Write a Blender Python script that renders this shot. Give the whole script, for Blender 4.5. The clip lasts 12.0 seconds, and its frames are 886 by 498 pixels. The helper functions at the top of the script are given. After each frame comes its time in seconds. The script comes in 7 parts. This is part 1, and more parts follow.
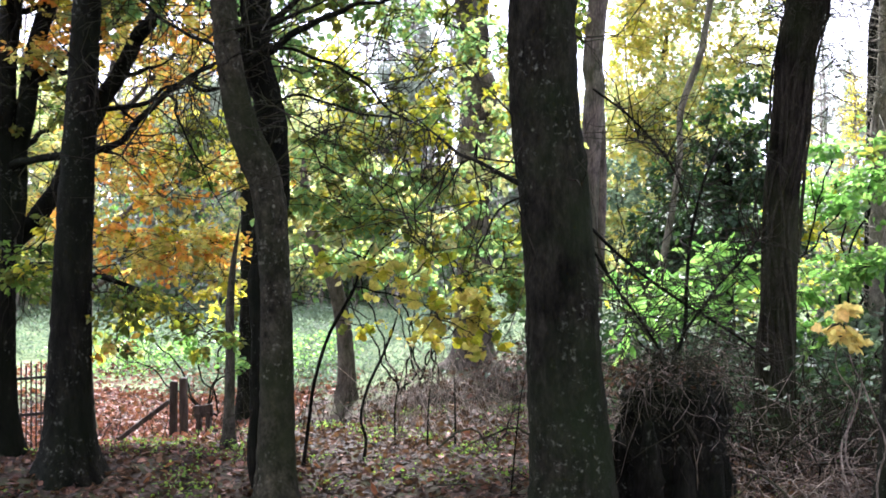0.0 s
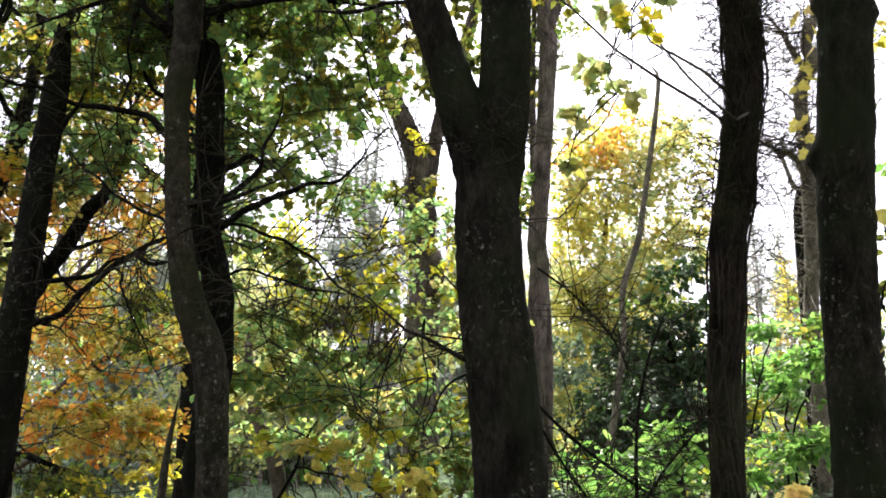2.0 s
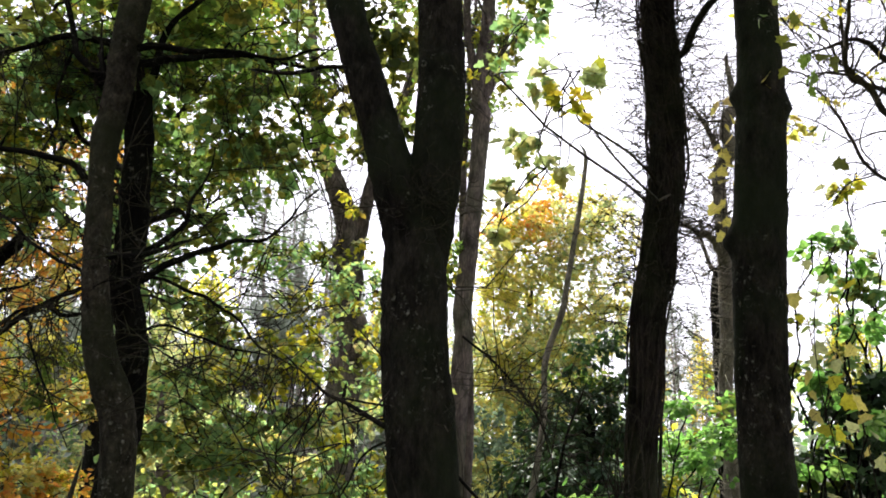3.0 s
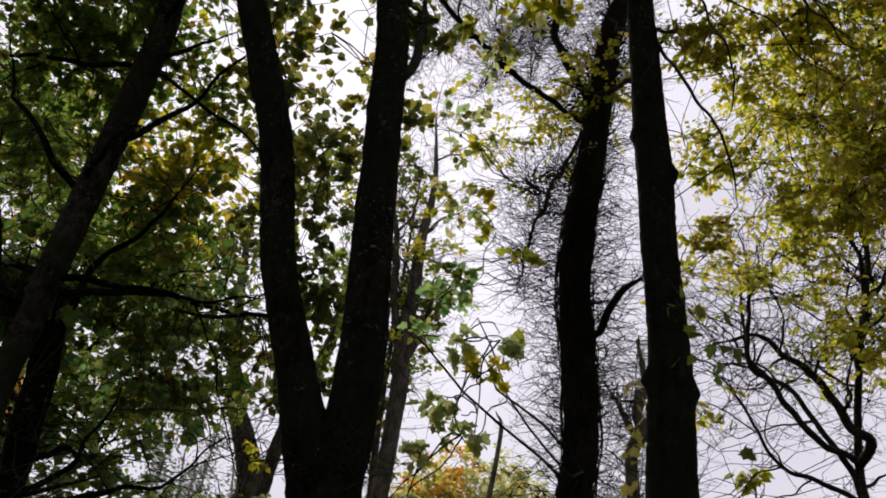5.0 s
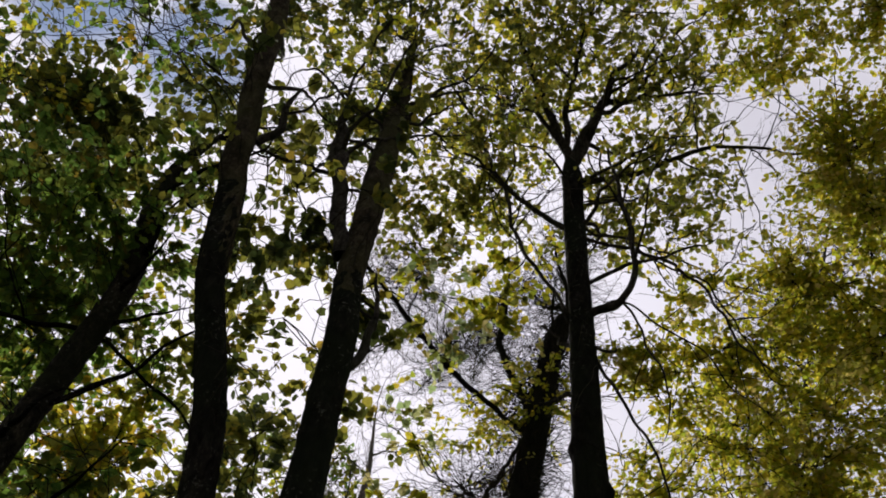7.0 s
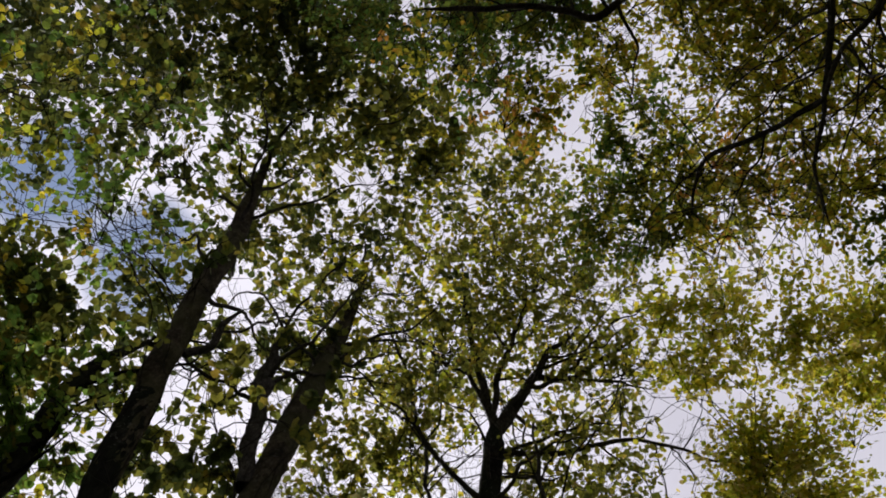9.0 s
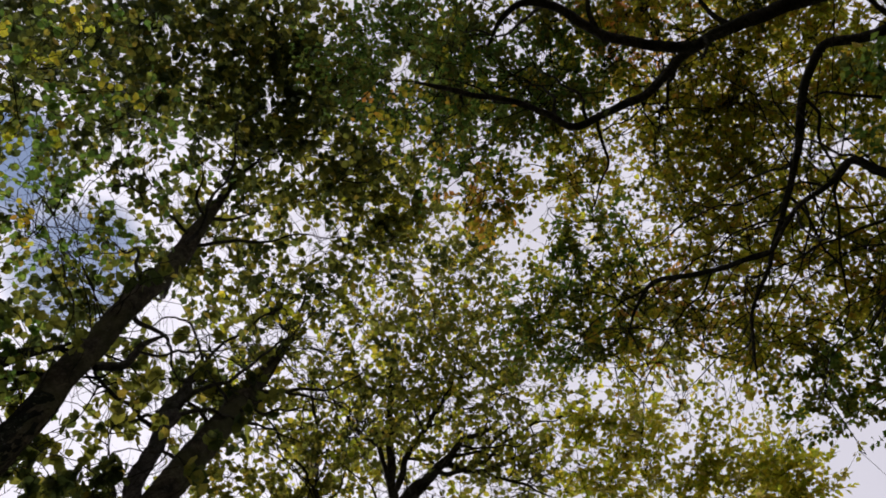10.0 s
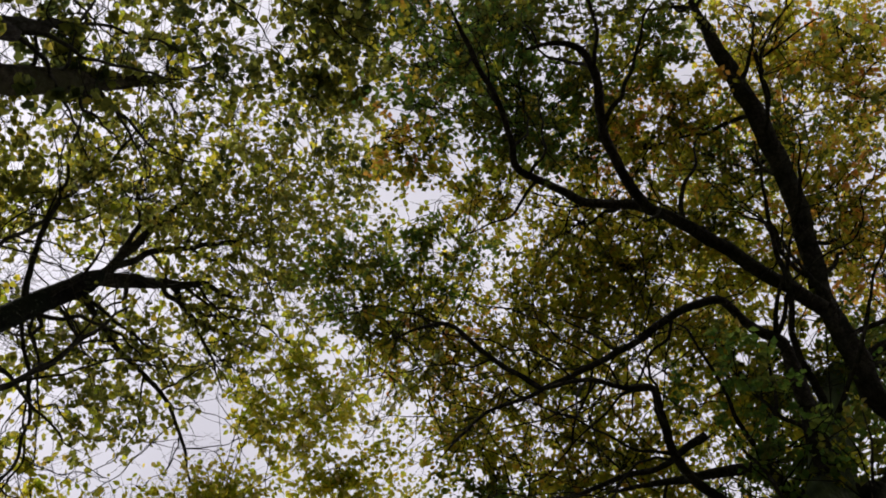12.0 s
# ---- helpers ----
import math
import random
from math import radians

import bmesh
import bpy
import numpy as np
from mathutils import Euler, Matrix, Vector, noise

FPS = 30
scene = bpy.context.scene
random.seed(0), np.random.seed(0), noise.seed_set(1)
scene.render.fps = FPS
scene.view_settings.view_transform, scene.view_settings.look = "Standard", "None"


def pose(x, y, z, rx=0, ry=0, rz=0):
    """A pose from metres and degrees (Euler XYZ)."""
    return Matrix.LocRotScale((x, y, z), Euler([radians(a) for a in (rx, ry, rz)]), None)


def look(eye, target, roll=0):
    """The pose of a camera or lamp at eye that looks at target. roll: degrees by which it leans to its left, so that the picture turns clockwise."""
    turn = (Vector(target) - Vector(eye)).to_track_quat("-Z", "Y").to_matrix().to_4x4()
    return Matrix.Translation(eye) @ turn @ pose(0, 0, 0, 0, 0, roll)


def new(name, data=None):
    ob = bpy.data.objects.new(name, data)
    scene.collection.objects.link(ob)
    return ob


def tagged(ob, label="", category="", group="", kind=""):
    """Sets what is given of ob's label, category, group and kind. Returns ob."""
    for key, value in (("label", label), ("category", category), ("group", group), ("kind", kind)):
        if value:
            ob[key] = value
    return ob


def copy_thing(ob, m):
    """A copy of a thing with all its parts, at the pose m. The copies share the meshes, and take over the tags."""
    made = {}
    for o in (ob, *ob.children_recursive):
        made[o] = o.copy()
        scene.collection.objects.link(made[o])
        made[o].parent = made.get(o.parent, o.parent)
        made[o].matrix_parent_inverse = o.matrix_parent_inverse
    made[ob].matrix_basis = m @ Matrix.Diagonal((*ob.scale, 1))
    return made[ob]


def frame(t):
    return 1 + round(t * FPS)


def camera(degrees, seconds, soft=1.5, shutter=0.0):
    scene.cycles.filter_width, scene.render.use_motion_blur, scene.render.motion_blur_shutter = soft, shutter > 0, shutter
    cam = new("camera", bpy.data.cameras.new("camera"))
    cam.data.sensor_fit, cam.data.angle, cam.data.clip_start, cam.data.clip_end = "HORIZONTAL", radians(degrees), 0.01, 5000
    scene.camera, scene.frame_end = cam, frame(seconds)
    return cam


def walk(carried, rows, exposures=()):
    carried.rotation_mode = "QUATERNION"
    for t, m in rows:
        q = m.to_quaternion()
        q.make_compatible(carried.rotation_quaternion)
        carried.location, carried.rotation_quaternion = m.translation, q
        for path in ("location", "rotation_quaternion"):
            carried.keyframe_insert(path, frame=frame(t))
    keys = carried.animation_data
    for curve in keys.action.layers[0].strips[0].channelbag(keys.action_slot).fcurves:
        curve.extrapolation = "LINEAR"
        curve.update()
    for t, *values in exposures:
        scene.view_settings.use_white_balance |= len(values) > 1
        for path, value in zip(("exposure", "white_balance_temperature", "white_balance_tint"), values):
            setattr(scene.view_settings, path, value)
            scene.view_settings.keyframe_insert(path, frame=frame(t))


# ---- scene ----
cam = camera(56.0, 12.0, soft=1.8)
PATH = [
    (0, 0, 0, 1.6, -0.00, -0.00, -0.00),
    (0.5, 0, 0, 1.6, -0.65, 2.79, -0.28),
    (1, 0, 0, 1.6, -1.15, 6.11, -0.16),
    (1.5, 0, 0, 1.6, -1.92, 9.52, 0.03),
    (2, 0, 0, 1.6, -3.64, 12.07, -0.15),
    (2.5, 0, 0, 1.6, -5.95, 13.95, -0.97),
    (3, 0, 0, 1.6, -9.16, 16.66, -1.52),
    (3.2, 0, 0, 1.6, -10.38, 18.02, -1.49),
    (4.8, 0, 0, 1.6, -15.96, 33.11, -3.54),
    (5, 0, 0, 1.6, -16.27, 34.74, -3.57),
    (5.5, 0, 0, 1.6, -17.02, 39.12, -3.80),
    (6, 0, 0, 1.6, -18.50, 44.53, -4.54),
    (6.5, 0, 0, 1.6, -20.71, 50.27, -4.80),
    (7, 0, 0, 1.6, -23.14, 55.49, -4.81),
    (7.5, 0, 0, 1.6, -25.52, 59.97, -4.68),
    (7.7, 0, 0, 1.6, -26.35, 61.94, -4.54),
    (9.3, 0, 0, 1.6, -37.48, 75.87, -4.87),
    (9.5, 0, 0, 1.6, -40.11, 77.16, -4.68),
    (10, 0, 0, 1.6, -47.03, 79.69, -4.13),
    (10.5, 0, 0, 1.6, -57.16, 81.04, -3.55),
    (11, 0, 0, 1.6, -70.59, 81.21, -2.71),
    (11.5, 0, 0, 1.6, -84.69, 80.37, -2.49),
    (12, 0, 0, 1.6, -98.08, 79.53, -3.63),
]
EYE = [(r[0], pose(*r[1:4], 90 + r[5], r[6], r[4])) for r in PATH]
walk(cam, EYE, [(0.0, 3.1, 5830, 15), (1.0, 2.86, 6130, 14), (1.5, 2.68, 6430, 12), (2.5, 2.34, 6520, 11), (3.2, 1.95, 6550, 10), (5.0, 0.4, 6680, 13), (8.0, 0.3, 6620, 12), (9.5, 0.26, 6560, 13), (10.5, 0.3, 6580, 12), (12.0, 0.32, 6650, 11)])

# ---- light: a bright cloudy sky, the sun behind thin cloud ----
SUN_ELEVATION, SUN_BEARING = radians(43), radians(3)
world = bpy.data.worlds.new("sky")
scene.world = world
world.use_nodes = True
nt = world.node_tree
nt.nodes.clear()
w_out = nt.nodes.new("ShaderNodeOutputWorld")
w_back = nt.nodes.new("ShaderNodeBackground")
w_sky = nt.nodes.new("ShaderNodeTexSky")
w_sky.sky_type, w_sky.sun_disc = "NISHITA", False
w_sky.sun_elevation, w_sky.sun_rotation = SUN_ELEVATION, SUN_BEARING
w_sky.air_density, w_sky.dust_density = 1.0, 0.6
w_coord = nt.nodes.new("ShaderNodeTexCoord")
w_noise = nt.nodes.new("ShaderNodeTexNoise")
w_noise.inputs["Scale"].default_value, w_noise.inputs["Detail"].default_value = 2.6, 5.0
w_ramp = nt.nodes.new("ShaderNodeValToRGB")
w_ramp.color_ramp.elements[0].position, w_ramp.color_ramp.elements[1].position = 0.14, 0.28
w_mix = nt.nodes.new("ShaderNodeMix")
w_mix.data_type = "RGBA"
w_ramp.color_ramp.elements[1].color = (0.95, 0.95, 0.95, 1)
w_grey = nt.nodes.new("ShaderNodeValToRGB")
w_grey.color_ramp.elements[0].position, w_grey.color_ramp.elements[1].position = 0.35, 0.75
w_grey.color_ramp.elements[0].color = (5.4, 5.3, 6.0, 1)
w_grey.color_ramp.elements[1].color = (6.85, 6.75, 7.5, 1)


def sky_spot(elevation, bearing, inner, outer):
    """A soft round part of the sky: 1 at its middle, 0 outside."""
    e, b = radians(elevation), radians(bearing)
    dot = nt.nodes.new("ShaderNodeVectorMath")
    dot.operation = "DOT_PRODUCT"
    dot.inputs[1].default_value = (-math.sin(b) * math.cos(e), math.cos(b) * math.cos(e), math.sin(e))
    nt.links.new(w_coord.outputs["Generated"], dot.inputs[0])
    spot = nt.nodes.new("ShaderNodeMapRange")
    spot.interpolation_type = "SMOOTHSTEP"
    spot.inputs["From Min"].default_value, spot.inputs["From Max"].default_value = math.cos(radians(outer)), math.cos(radians(inner))
    nt.links.new(dot.outputs["Value"], spot.inputs["Value"])
    return spot.outputs[0]


def sky_math(kind, a, b, c=0.0):
    n = nt.nodes.new("ShaderNodeMath")
    n.operation = kind
    for k, v in enumerate((a, b, c)):
        if isinstance(v, float):
            n.inputs[k].default_value = v
        else:
            nt.links.new(v, n.inputs[k])
    return n.outputs[0]


# a gap in the cloud shows the blue; the cloud is brightest round the sun
nt.links.new(w_coord.outputs["Generated"], w_noise.inputs["Vector"])
gap = sky_math("MAXIMUM", sky_spot(60, 22, 1, 7), sky_spot(58, 36, 1, 7))
thick = sky_math("MULTIPLY_ADD", gap, -0.45, w_noise.outputs["Fac"])
nt.links.new(thick, w_ramp.inputs["Fac"])
nt.links.new(w_noise.outputs["Fac"], w_grey.inputs["Fac"])
glow = sky_math("MULTIPLY_ADD", sky_spot(50, 1, 2, 36), 0.34, 1.0)
w_glow = nt.nodes.new("ShaderNodeMix")
w_glow.data_type, w_glow.blend_type = "RGBA", "MULTIPLY"
w_glow.inputs[0].default_value = 1.0
nt.links.new(w_grey.outputs["Color"], w_glow.inputs[6])
nt.links.new(glow, w_glow.inputs[7])
nt.links.new(w_ramp.outputs["Color"], w_mix.inputs[0])
nt.links.new(w_sky.outputs["Color"], w_mix.inputs[6])
nt.links.new(w_glow.outputs[2], w_mix.inputs[7])
nt.links.new(w_mix.outputs[2], w_back.inputs["Color"])
w_back.inputs["Strength"].default_value = 0.1
nt.links.new(w_back.outputs["Background"], w_out.inputs["Surface"])

sun = new("sun", bpy.data.lights.new("sun", "SUN"))
sun.data.energy, sun.data.angle, sun.data.color = 3.0, radians(7), (1.0, 0.95, 0.86)
sun.matrix_world = look((0, 0, 30), Vector((0, 0, 30)) - Vector((-math.sin(SUN_BEARING) * math.cos(SUN_ELEVATION), math.cos(SUN_BEARING) * math.cos(SUN_ELEVATION), math.sin(SUN_ELEVATION))))

# ---- materials ----
def material(name, build):
    m = bpy.data.materials.new(name)
    m.use_nodes = True
    t = m.node_tree
    t.nodes.clear()
    out = t.nodes.new("ShaderNodeOutputMaterial")
    t.links.new(build(t), out.inputs["Surface"])
    return m


def node(t, kind, **values):
    n = t.nodes.new(kind)
    for k, v in values.items():
        n.inputs[k.replace("_", " ")].default_value = v
    return n


def ramp(t, fac, stops):
    n = t.nodes.new("ShaderNodeValToRGB")
    e = n.color_ramp.elements
    while len(e) < len(stops):
        e.new(0.5)
    for el, (p, c) in zip(e, stops):
        el.position, el.color = p, (*c, 1)
    t.links.new(fac, n.inputs["Fac"])
    return n.outputs["Color"]


def blend(t, fac, a, b, kind="MIX"):
    n = t.nodes.new("ShaderNodeMix")
    n.data_type, n.blend_type = "RGBA", kind
    for sock, v in ((n.inputs[0], fac), (n.inputs[6], a), (n.inputs[7], b)):
        if isinstance(v, bpy.types.NodeSocket):
            t.links.new(v, sock)
        else:
            sock.default_value = v if not isinstance(v, tuple) else (*v, 1)
    return n.outputs[2]


def grain(t, scale, detail=4.0, stretch=(1, 1, 1), rough=0.6):
    co = t.nodes.new("ShaderNodeTexCoord")
    mp = t.nodes.new("ShaderNodeMapping")
    mp.inputs["Scale"].default_value = stretch
    n = node(t, "ShaderNodeTexNoise", Scale=scale, Detail=detail, Roughness=rough)
    t.links.new(co.outputs["Object"], mp.inputs["Vector"])
    t.links.new(mp.outputs["Vector"], n.inputs["Vector"])
    return n.outputs["Fac"]


def surface(t, colour, rough=0.8, bump=None, strength=0.4, distance=0.01, spec=0.3):
    b = t.nodes.new("ShaderNodeBsdfPrincipled")
    if isinstance(colour, bpy.types.NodeSocket):
        t.links.new(colour, b.inputs["Base Color"])
    else:
        b.inputs["Base Color"].default_value = (*colour, 1)
    b.inputs["Roughness"].default_value = rough
    b.inputs["Specular IOR Level"].default_value = spec
    if bump is not None:
        n = node(t, "ShaderNodeBump", Strength=strength, Distance=distance)
        t.links.new(bump, n.inputs["Height"])
        t.links.new(n.outputs["Normal"], b.inputs["Normal"])
    return b.outputs["BSDF"]


def bark(name, dark, light, moss=(0.05, 0.07, 0.025), moss_amount=0.5, lichen=0.0, furrow=(9, 9, 2.0), depth=0.02):
    """Bark: furrows along the stem, fine grit, broad mossy patches and small pale lichen spots."""
    def build(t):
        g = grain(t, 2.2, 8, furrow, 0.7)
        fine = grain(t, 9.0, 6, furrow, 0.7)
        big = grain(t, 1.7, 5)
        c = ramp(t, g, [(0.36, dark), (0.52, tuple(0.45 * a + 0.55 * b for a, b in zip(light, dark))), (0.70, light)])
        c = blend(t, 1.0, c, ramp(t, fine, [(0.3, (0.45, 0.45, 0.45)), (0.5, (1, 1, 1)), (0.72, (1.9, 1.85, 1.75))]), "MULTIPLY")
        c = blend(t, 1.0, c, ramp(t, grain(t, 4.5, 5, (1, 1, 0.7)), [(0.36, (0.42, 0.42, 0.42)), (0.5, (0.95, 0.95, 0.95)), (0.68, (1.35, 1.33, 1.28))]), "MULTIPLY")
        m = ramp(t, big, [(0.42, (0, 0, 0)), (0.62, (moss_amount,) * 3)])
        c = blend(t, m, c, moss)
        if lichen:
            spots = ramp(t, grain(t, 26, 5, rough=0.75), [(0.57, (0, 0, 0)), (0.67, (lichen,) * 3)])
            spots = blend(t, 1.0, spots, ramp(t, grain(t, 2.6, 4), [(0.48, (0, 0, 0)), (0.60, (1, 1, 1))]), "MULTIPLY")
            c = blend(t, spots, c, (0.20, 0.205, 0.17))
        h = blend(t, 0.35, g, fine)
        return surface(t, c, 0.95, h, 0.9, depth, 0.06)
    return material(name, build)


def foliage(name, stops, through_stops, share=0.55, gloss=0.6):
    def build(t):
        isl = t.nodes.new("ShaderNodeNewGeometry").outputs["Random Per Island"]
        c = ramp(t, isl, stops)
        vein = ramp(t, grain(t, 60, 2), [(0.3, (0.72, 0.72, 0.72)), (0.7, (1.12, 1.12, 1.12))])
        c = blend(t, 1.0, c, vein, "MULTIPLY")
        tc = blend(t, 1.0, ramp(t, isl, through_stops), vein, "MULTIPLY")
        face = surface(t, c, gloss, None, spec=0.22)
        tr = t.nodes.new("ShaderNodeBsdfTranslucent")
        t.links.new(tc, tr.inputs["Color"])
        mix = t.nodes.new("ShaderNodeMixShader")
        mix.inputs[0].default_value = share
        t.links.new(face, mix.inputs[1])
        t.links.new(tr.outputs["BSDF"], mix.inputs[2])
        return mix.outputs["Shader"]
    return material(name, build)


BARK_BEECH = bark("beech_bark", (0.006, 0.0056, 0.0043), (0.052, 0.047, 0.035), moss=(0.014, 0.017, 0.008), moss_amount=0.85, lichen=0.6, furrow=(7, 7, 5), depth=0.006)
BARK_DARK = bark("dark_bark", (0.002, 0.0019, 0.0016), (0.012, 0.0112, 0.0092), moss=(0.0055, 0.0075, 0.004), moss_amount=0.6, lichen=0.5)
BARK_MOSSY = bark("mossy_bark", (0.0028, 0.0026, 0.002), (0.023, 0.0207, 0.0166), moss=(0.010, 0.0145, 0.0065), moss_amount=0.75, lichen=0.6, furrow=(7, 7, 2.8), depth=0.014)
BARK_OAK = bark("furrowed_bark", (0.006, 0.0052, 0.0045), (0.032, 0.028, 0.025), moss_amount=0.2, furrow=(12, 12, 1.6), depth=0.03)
BARK_GREEN = bark("algae_bark", (0.06, 0.068, 0.045), (0.17, 0.19, 0.125), moss=(0.10, 0.14, 0.062), moss_amount=0.9, lichen=0.3)
BARK_PALE = bark("pale_bark", (0.10, 0.09, 0.072), (0.22, 0.2, 0.17), moss_amount=0.3, furrow=(16, 16, 6), depth=0.005)
# lit copy of the stem bark: light on the upper stems is in its colour
BARK_STEM_LIT = bark("upper_stem_bark", (0.016, 0.0135, 0.0095), (0.085, 0.07, 0.046), moss=(0.05, 0.052, 0.02), moss_amount=0.7, lichen=0.3, furrow=(6, 6, 3), depth=0.012)
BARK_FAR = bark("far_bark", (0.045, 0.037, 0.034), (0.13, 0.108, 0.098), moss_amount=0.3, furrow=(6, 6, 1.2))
# bark of the far trees, paled to put distance haze into its colour
BARK_HAZE = bark("hazed_far_bark", (0.16, 0.14, 0.13), (0.30, 0.26, 0.24), moss_amount=0.1, furrow=(6, 6, 1.2))
# grey bark of maple and sapling; on high limbs its paleness paints in light
BARK_LIMB = bark("grey_and_lit_limb_bark", (0.018, 0.016, 0.0135), (0.085, 0.076, 0.066), moss=(0.03, 0.034, 0.017), moss_amount=0.4, lichen=0.3, furrow=(14, 14, 4), depth=0.01)
TWIG = bark("twig_bark", (0.012, 0.01, 0.009), (0.045, 0.038, 0.03), moss_amount=0.2, furrow=(30, 30, 30), depth=0.002)
BRAMBLE = bark("bramble_bark", (0.05, 0.034, 0.027), (0.20, 0.148, 0.12), moss_amount=0.15, furrow=(40, 40, 12), depth=0.004)
VINE = bark("vine_bark", (0.012, 0.0105, 0.009), (0.05, 0.044, 0.038), moss_amount=0.15, furrow=(40, 40, 12), depth=0.004)
DEADWOOD = bark("dead_stems", (0.07, 0.056, 0.05), (0.34, 0.28, 0.245), moss_amount=0.1, furrow=(30, 30, 10), depth=0.003)

GREEN = foliage("maple_leaf_green", [(0, (0.045, 0.07, 0.018)), (0.6, (0.075, 0.095, 0.021)), (0.9, (0.115, 0.115, 0.023)), (1, (0.19, 0.13, 0.024))],
                [(0, (0.135, 0.18, 0.032)), (0.6, (0.20, 0.22, 0.036)), (0.9, (0.28, 0.255, 0.04)), (1, (0.36, 0.27, 0.04))], share=0.6)
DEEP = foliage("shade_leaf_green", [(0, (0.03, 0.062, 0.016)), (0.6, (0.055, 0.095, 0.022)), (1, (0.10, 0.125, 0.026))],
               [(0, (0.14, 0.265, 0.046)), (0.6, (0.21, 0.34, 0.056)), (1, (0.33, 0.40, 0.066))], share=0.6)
OLIVE = foliage("turning_leaf", [(0, (0.092, 0.115, 0.01955)), (0.5, (0.161, 0.1552, 0.023)), (0.85, (0.2415, 0.1725, 0.02875)), (1, (0.276, 0.1265, 0.02875))],
                [(0, (0.425, 0.4625, 0.04375)), (0.5, (0.625, 0.575, 0.05)), (0.85, (0.775, 0.55, 0.05625)), (1, (0.75, 0.4, 0.05))], share=0.7)
YELLOW = foliage("autumn_leaf_yellow", [(0, (0.30, 0.31, 0.06)), (0.5, (0.5, 0.45, 0.11)), (1, (0.6, 0.48, 0.15))],
                 [(0, (0.55, 0.60, 0.10)), (0.5, (0.78, 0.71, 0.17)), (1, (0.86, 0.68, 0.21))])
CREAM = foliage("pale_gold_leaf", [(0, (0.5, 0.42, 0.13)), (0.5, (0.62, 0.51, 0.18)), (1, (0.6, 0.37, 0.13))],
                [(0, (0.8, 0.7, 0.22)), (1, (0.9, 0.68, 0.24))], share=0.4)
ORANGE = foliage("autumn_leaf_orange", [(0, (0.40, 0.26, 0.05)), (0.5, (0.50, 0.26, 0.06)), (1, (0.50, 0.17, 0.05))],
                 [(0, (0.84, 0.56, 0.08)), (0.5, (0.88, 0.47, 0.08)), (1, (0.8, 0.32, 0.07))], share=0.65)
LIME = foliage("yellow_green_leaf", [(0, (0.12, 0.17, 0.02)), (0.5, (0.21, 0.23, 0.024)), (1, (0.36, 0.29, 0.03))],
               [(0, (0.40, 0.50, 0.042)), (0.5, (0.62, 0.61, 0.052)), (1, (0.84, 0.66, 0.063))], share=0.68)
FRESH = foliage("fresh_green_leaf", [(0, (0.0704, 0.1377, 0.0495)), (0.5, (0.1144, 0.1938, 0.072)), (0.8, (0.176, 0.2295, 0.0675)), (1, (0.2992, 0.2754, 0.0585))],
                [(0, (0.238, 0.4576, 0.1615)), (0.5, (0.357, 0.572, 0.1995)), (0.8, (0.493, 0.624, 0.171)), (1, (0.646, 0.624, 0.1235))], share=0.6)
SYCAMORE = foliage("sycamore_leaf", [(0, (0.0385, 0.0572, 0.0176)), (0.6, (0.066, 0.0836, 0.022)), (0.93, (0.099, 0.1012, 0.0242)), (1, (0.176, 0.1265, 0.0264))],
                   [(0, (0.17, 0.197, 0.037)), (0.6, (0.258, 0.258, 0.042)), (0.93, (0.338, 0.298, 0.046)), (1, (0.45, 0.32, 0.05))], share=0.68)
# darker copy of the sycamore leaf: shade of backlit leaves put into colour
SYCAMORE_SHADED = foliage("thick_sycamore_leaf", [(0, (0.02, 0.036, 0.016)), (0.6, (0.034, 0.05, 0.019)), (1, (0.06, 0.07, 0.02))],
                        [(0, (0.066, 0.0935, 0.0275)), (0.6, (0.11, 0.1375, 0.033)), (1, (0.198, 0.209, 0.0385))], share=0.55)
LAUREL = foliage("laurel_leaf", [(0, (0.055, 0.12, 0.03)), (0.6, (0.102, 0.205, 0.05)), (1, (0.17, 0.27, 0.07))],
                 [(0, (0.135, 0.33, 0.065)), (0.6, (0.24, 0.48, 0.095)), (1, (0.42, 0.62, 0.155))], share=0.62, gloss=0.35)
HOLLY = foliage("evergreen_leaf", [(0, (0.018, 0.042, 0.022)), (0.7, (0.036, 0.072, 0.03)), (1, (0.066, 0.105, 0.036))],
                [(0, (0.02, 0.05, 0.015)), (1, (0.06, 0.12, 0.025))], share=0.25, gloss=0.6)
# blue is raised to put haze into the meadow green
HERB = foliage("meadow_leaf", [(0, (0.054, 0.081, 0.052)), (0.6, (0.09, 0.123, 0.084)), (1, (0.158, 0.186, 0.138))],
               [(0, (0.088, 0.1496, 0.0792)), (1, (0.176, 0.2376, 0.1408))])
LITTER = foliage("fallen_leaf", [(0, (0.0095, 0.005, 0.004)), (0.45, (0.023, 0.012, 0.0092)), (0.8, (0.064, 0.027, 0.02)), (1, (0.15, 0.08, 0.056))],
                 [(0, (0.1, 0.05, 0.02)), (1, (0.35, 0.2, 0.08))], share=0.12, gloss=0.75)
RUST = foliage("fallen_leaf_red", [(0, (0.065, 0.019, 0.013)), (0.5, (0.14, 0.044, 0.029)), (1, (0.26, 0.094, 0.06))],
               [(0, (0.2, 0.07, 0.03)), (1, (0.4, 0.2, 0.08))], share=0.15, gloss=0.6)


# pale grey-green with haze painted in, for far pines and scrub
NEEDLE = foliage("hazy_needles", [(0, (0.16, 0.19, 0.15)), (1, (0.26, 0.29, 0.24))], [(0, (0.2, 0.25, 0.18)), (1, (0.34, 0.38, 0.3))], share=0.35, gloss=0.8)
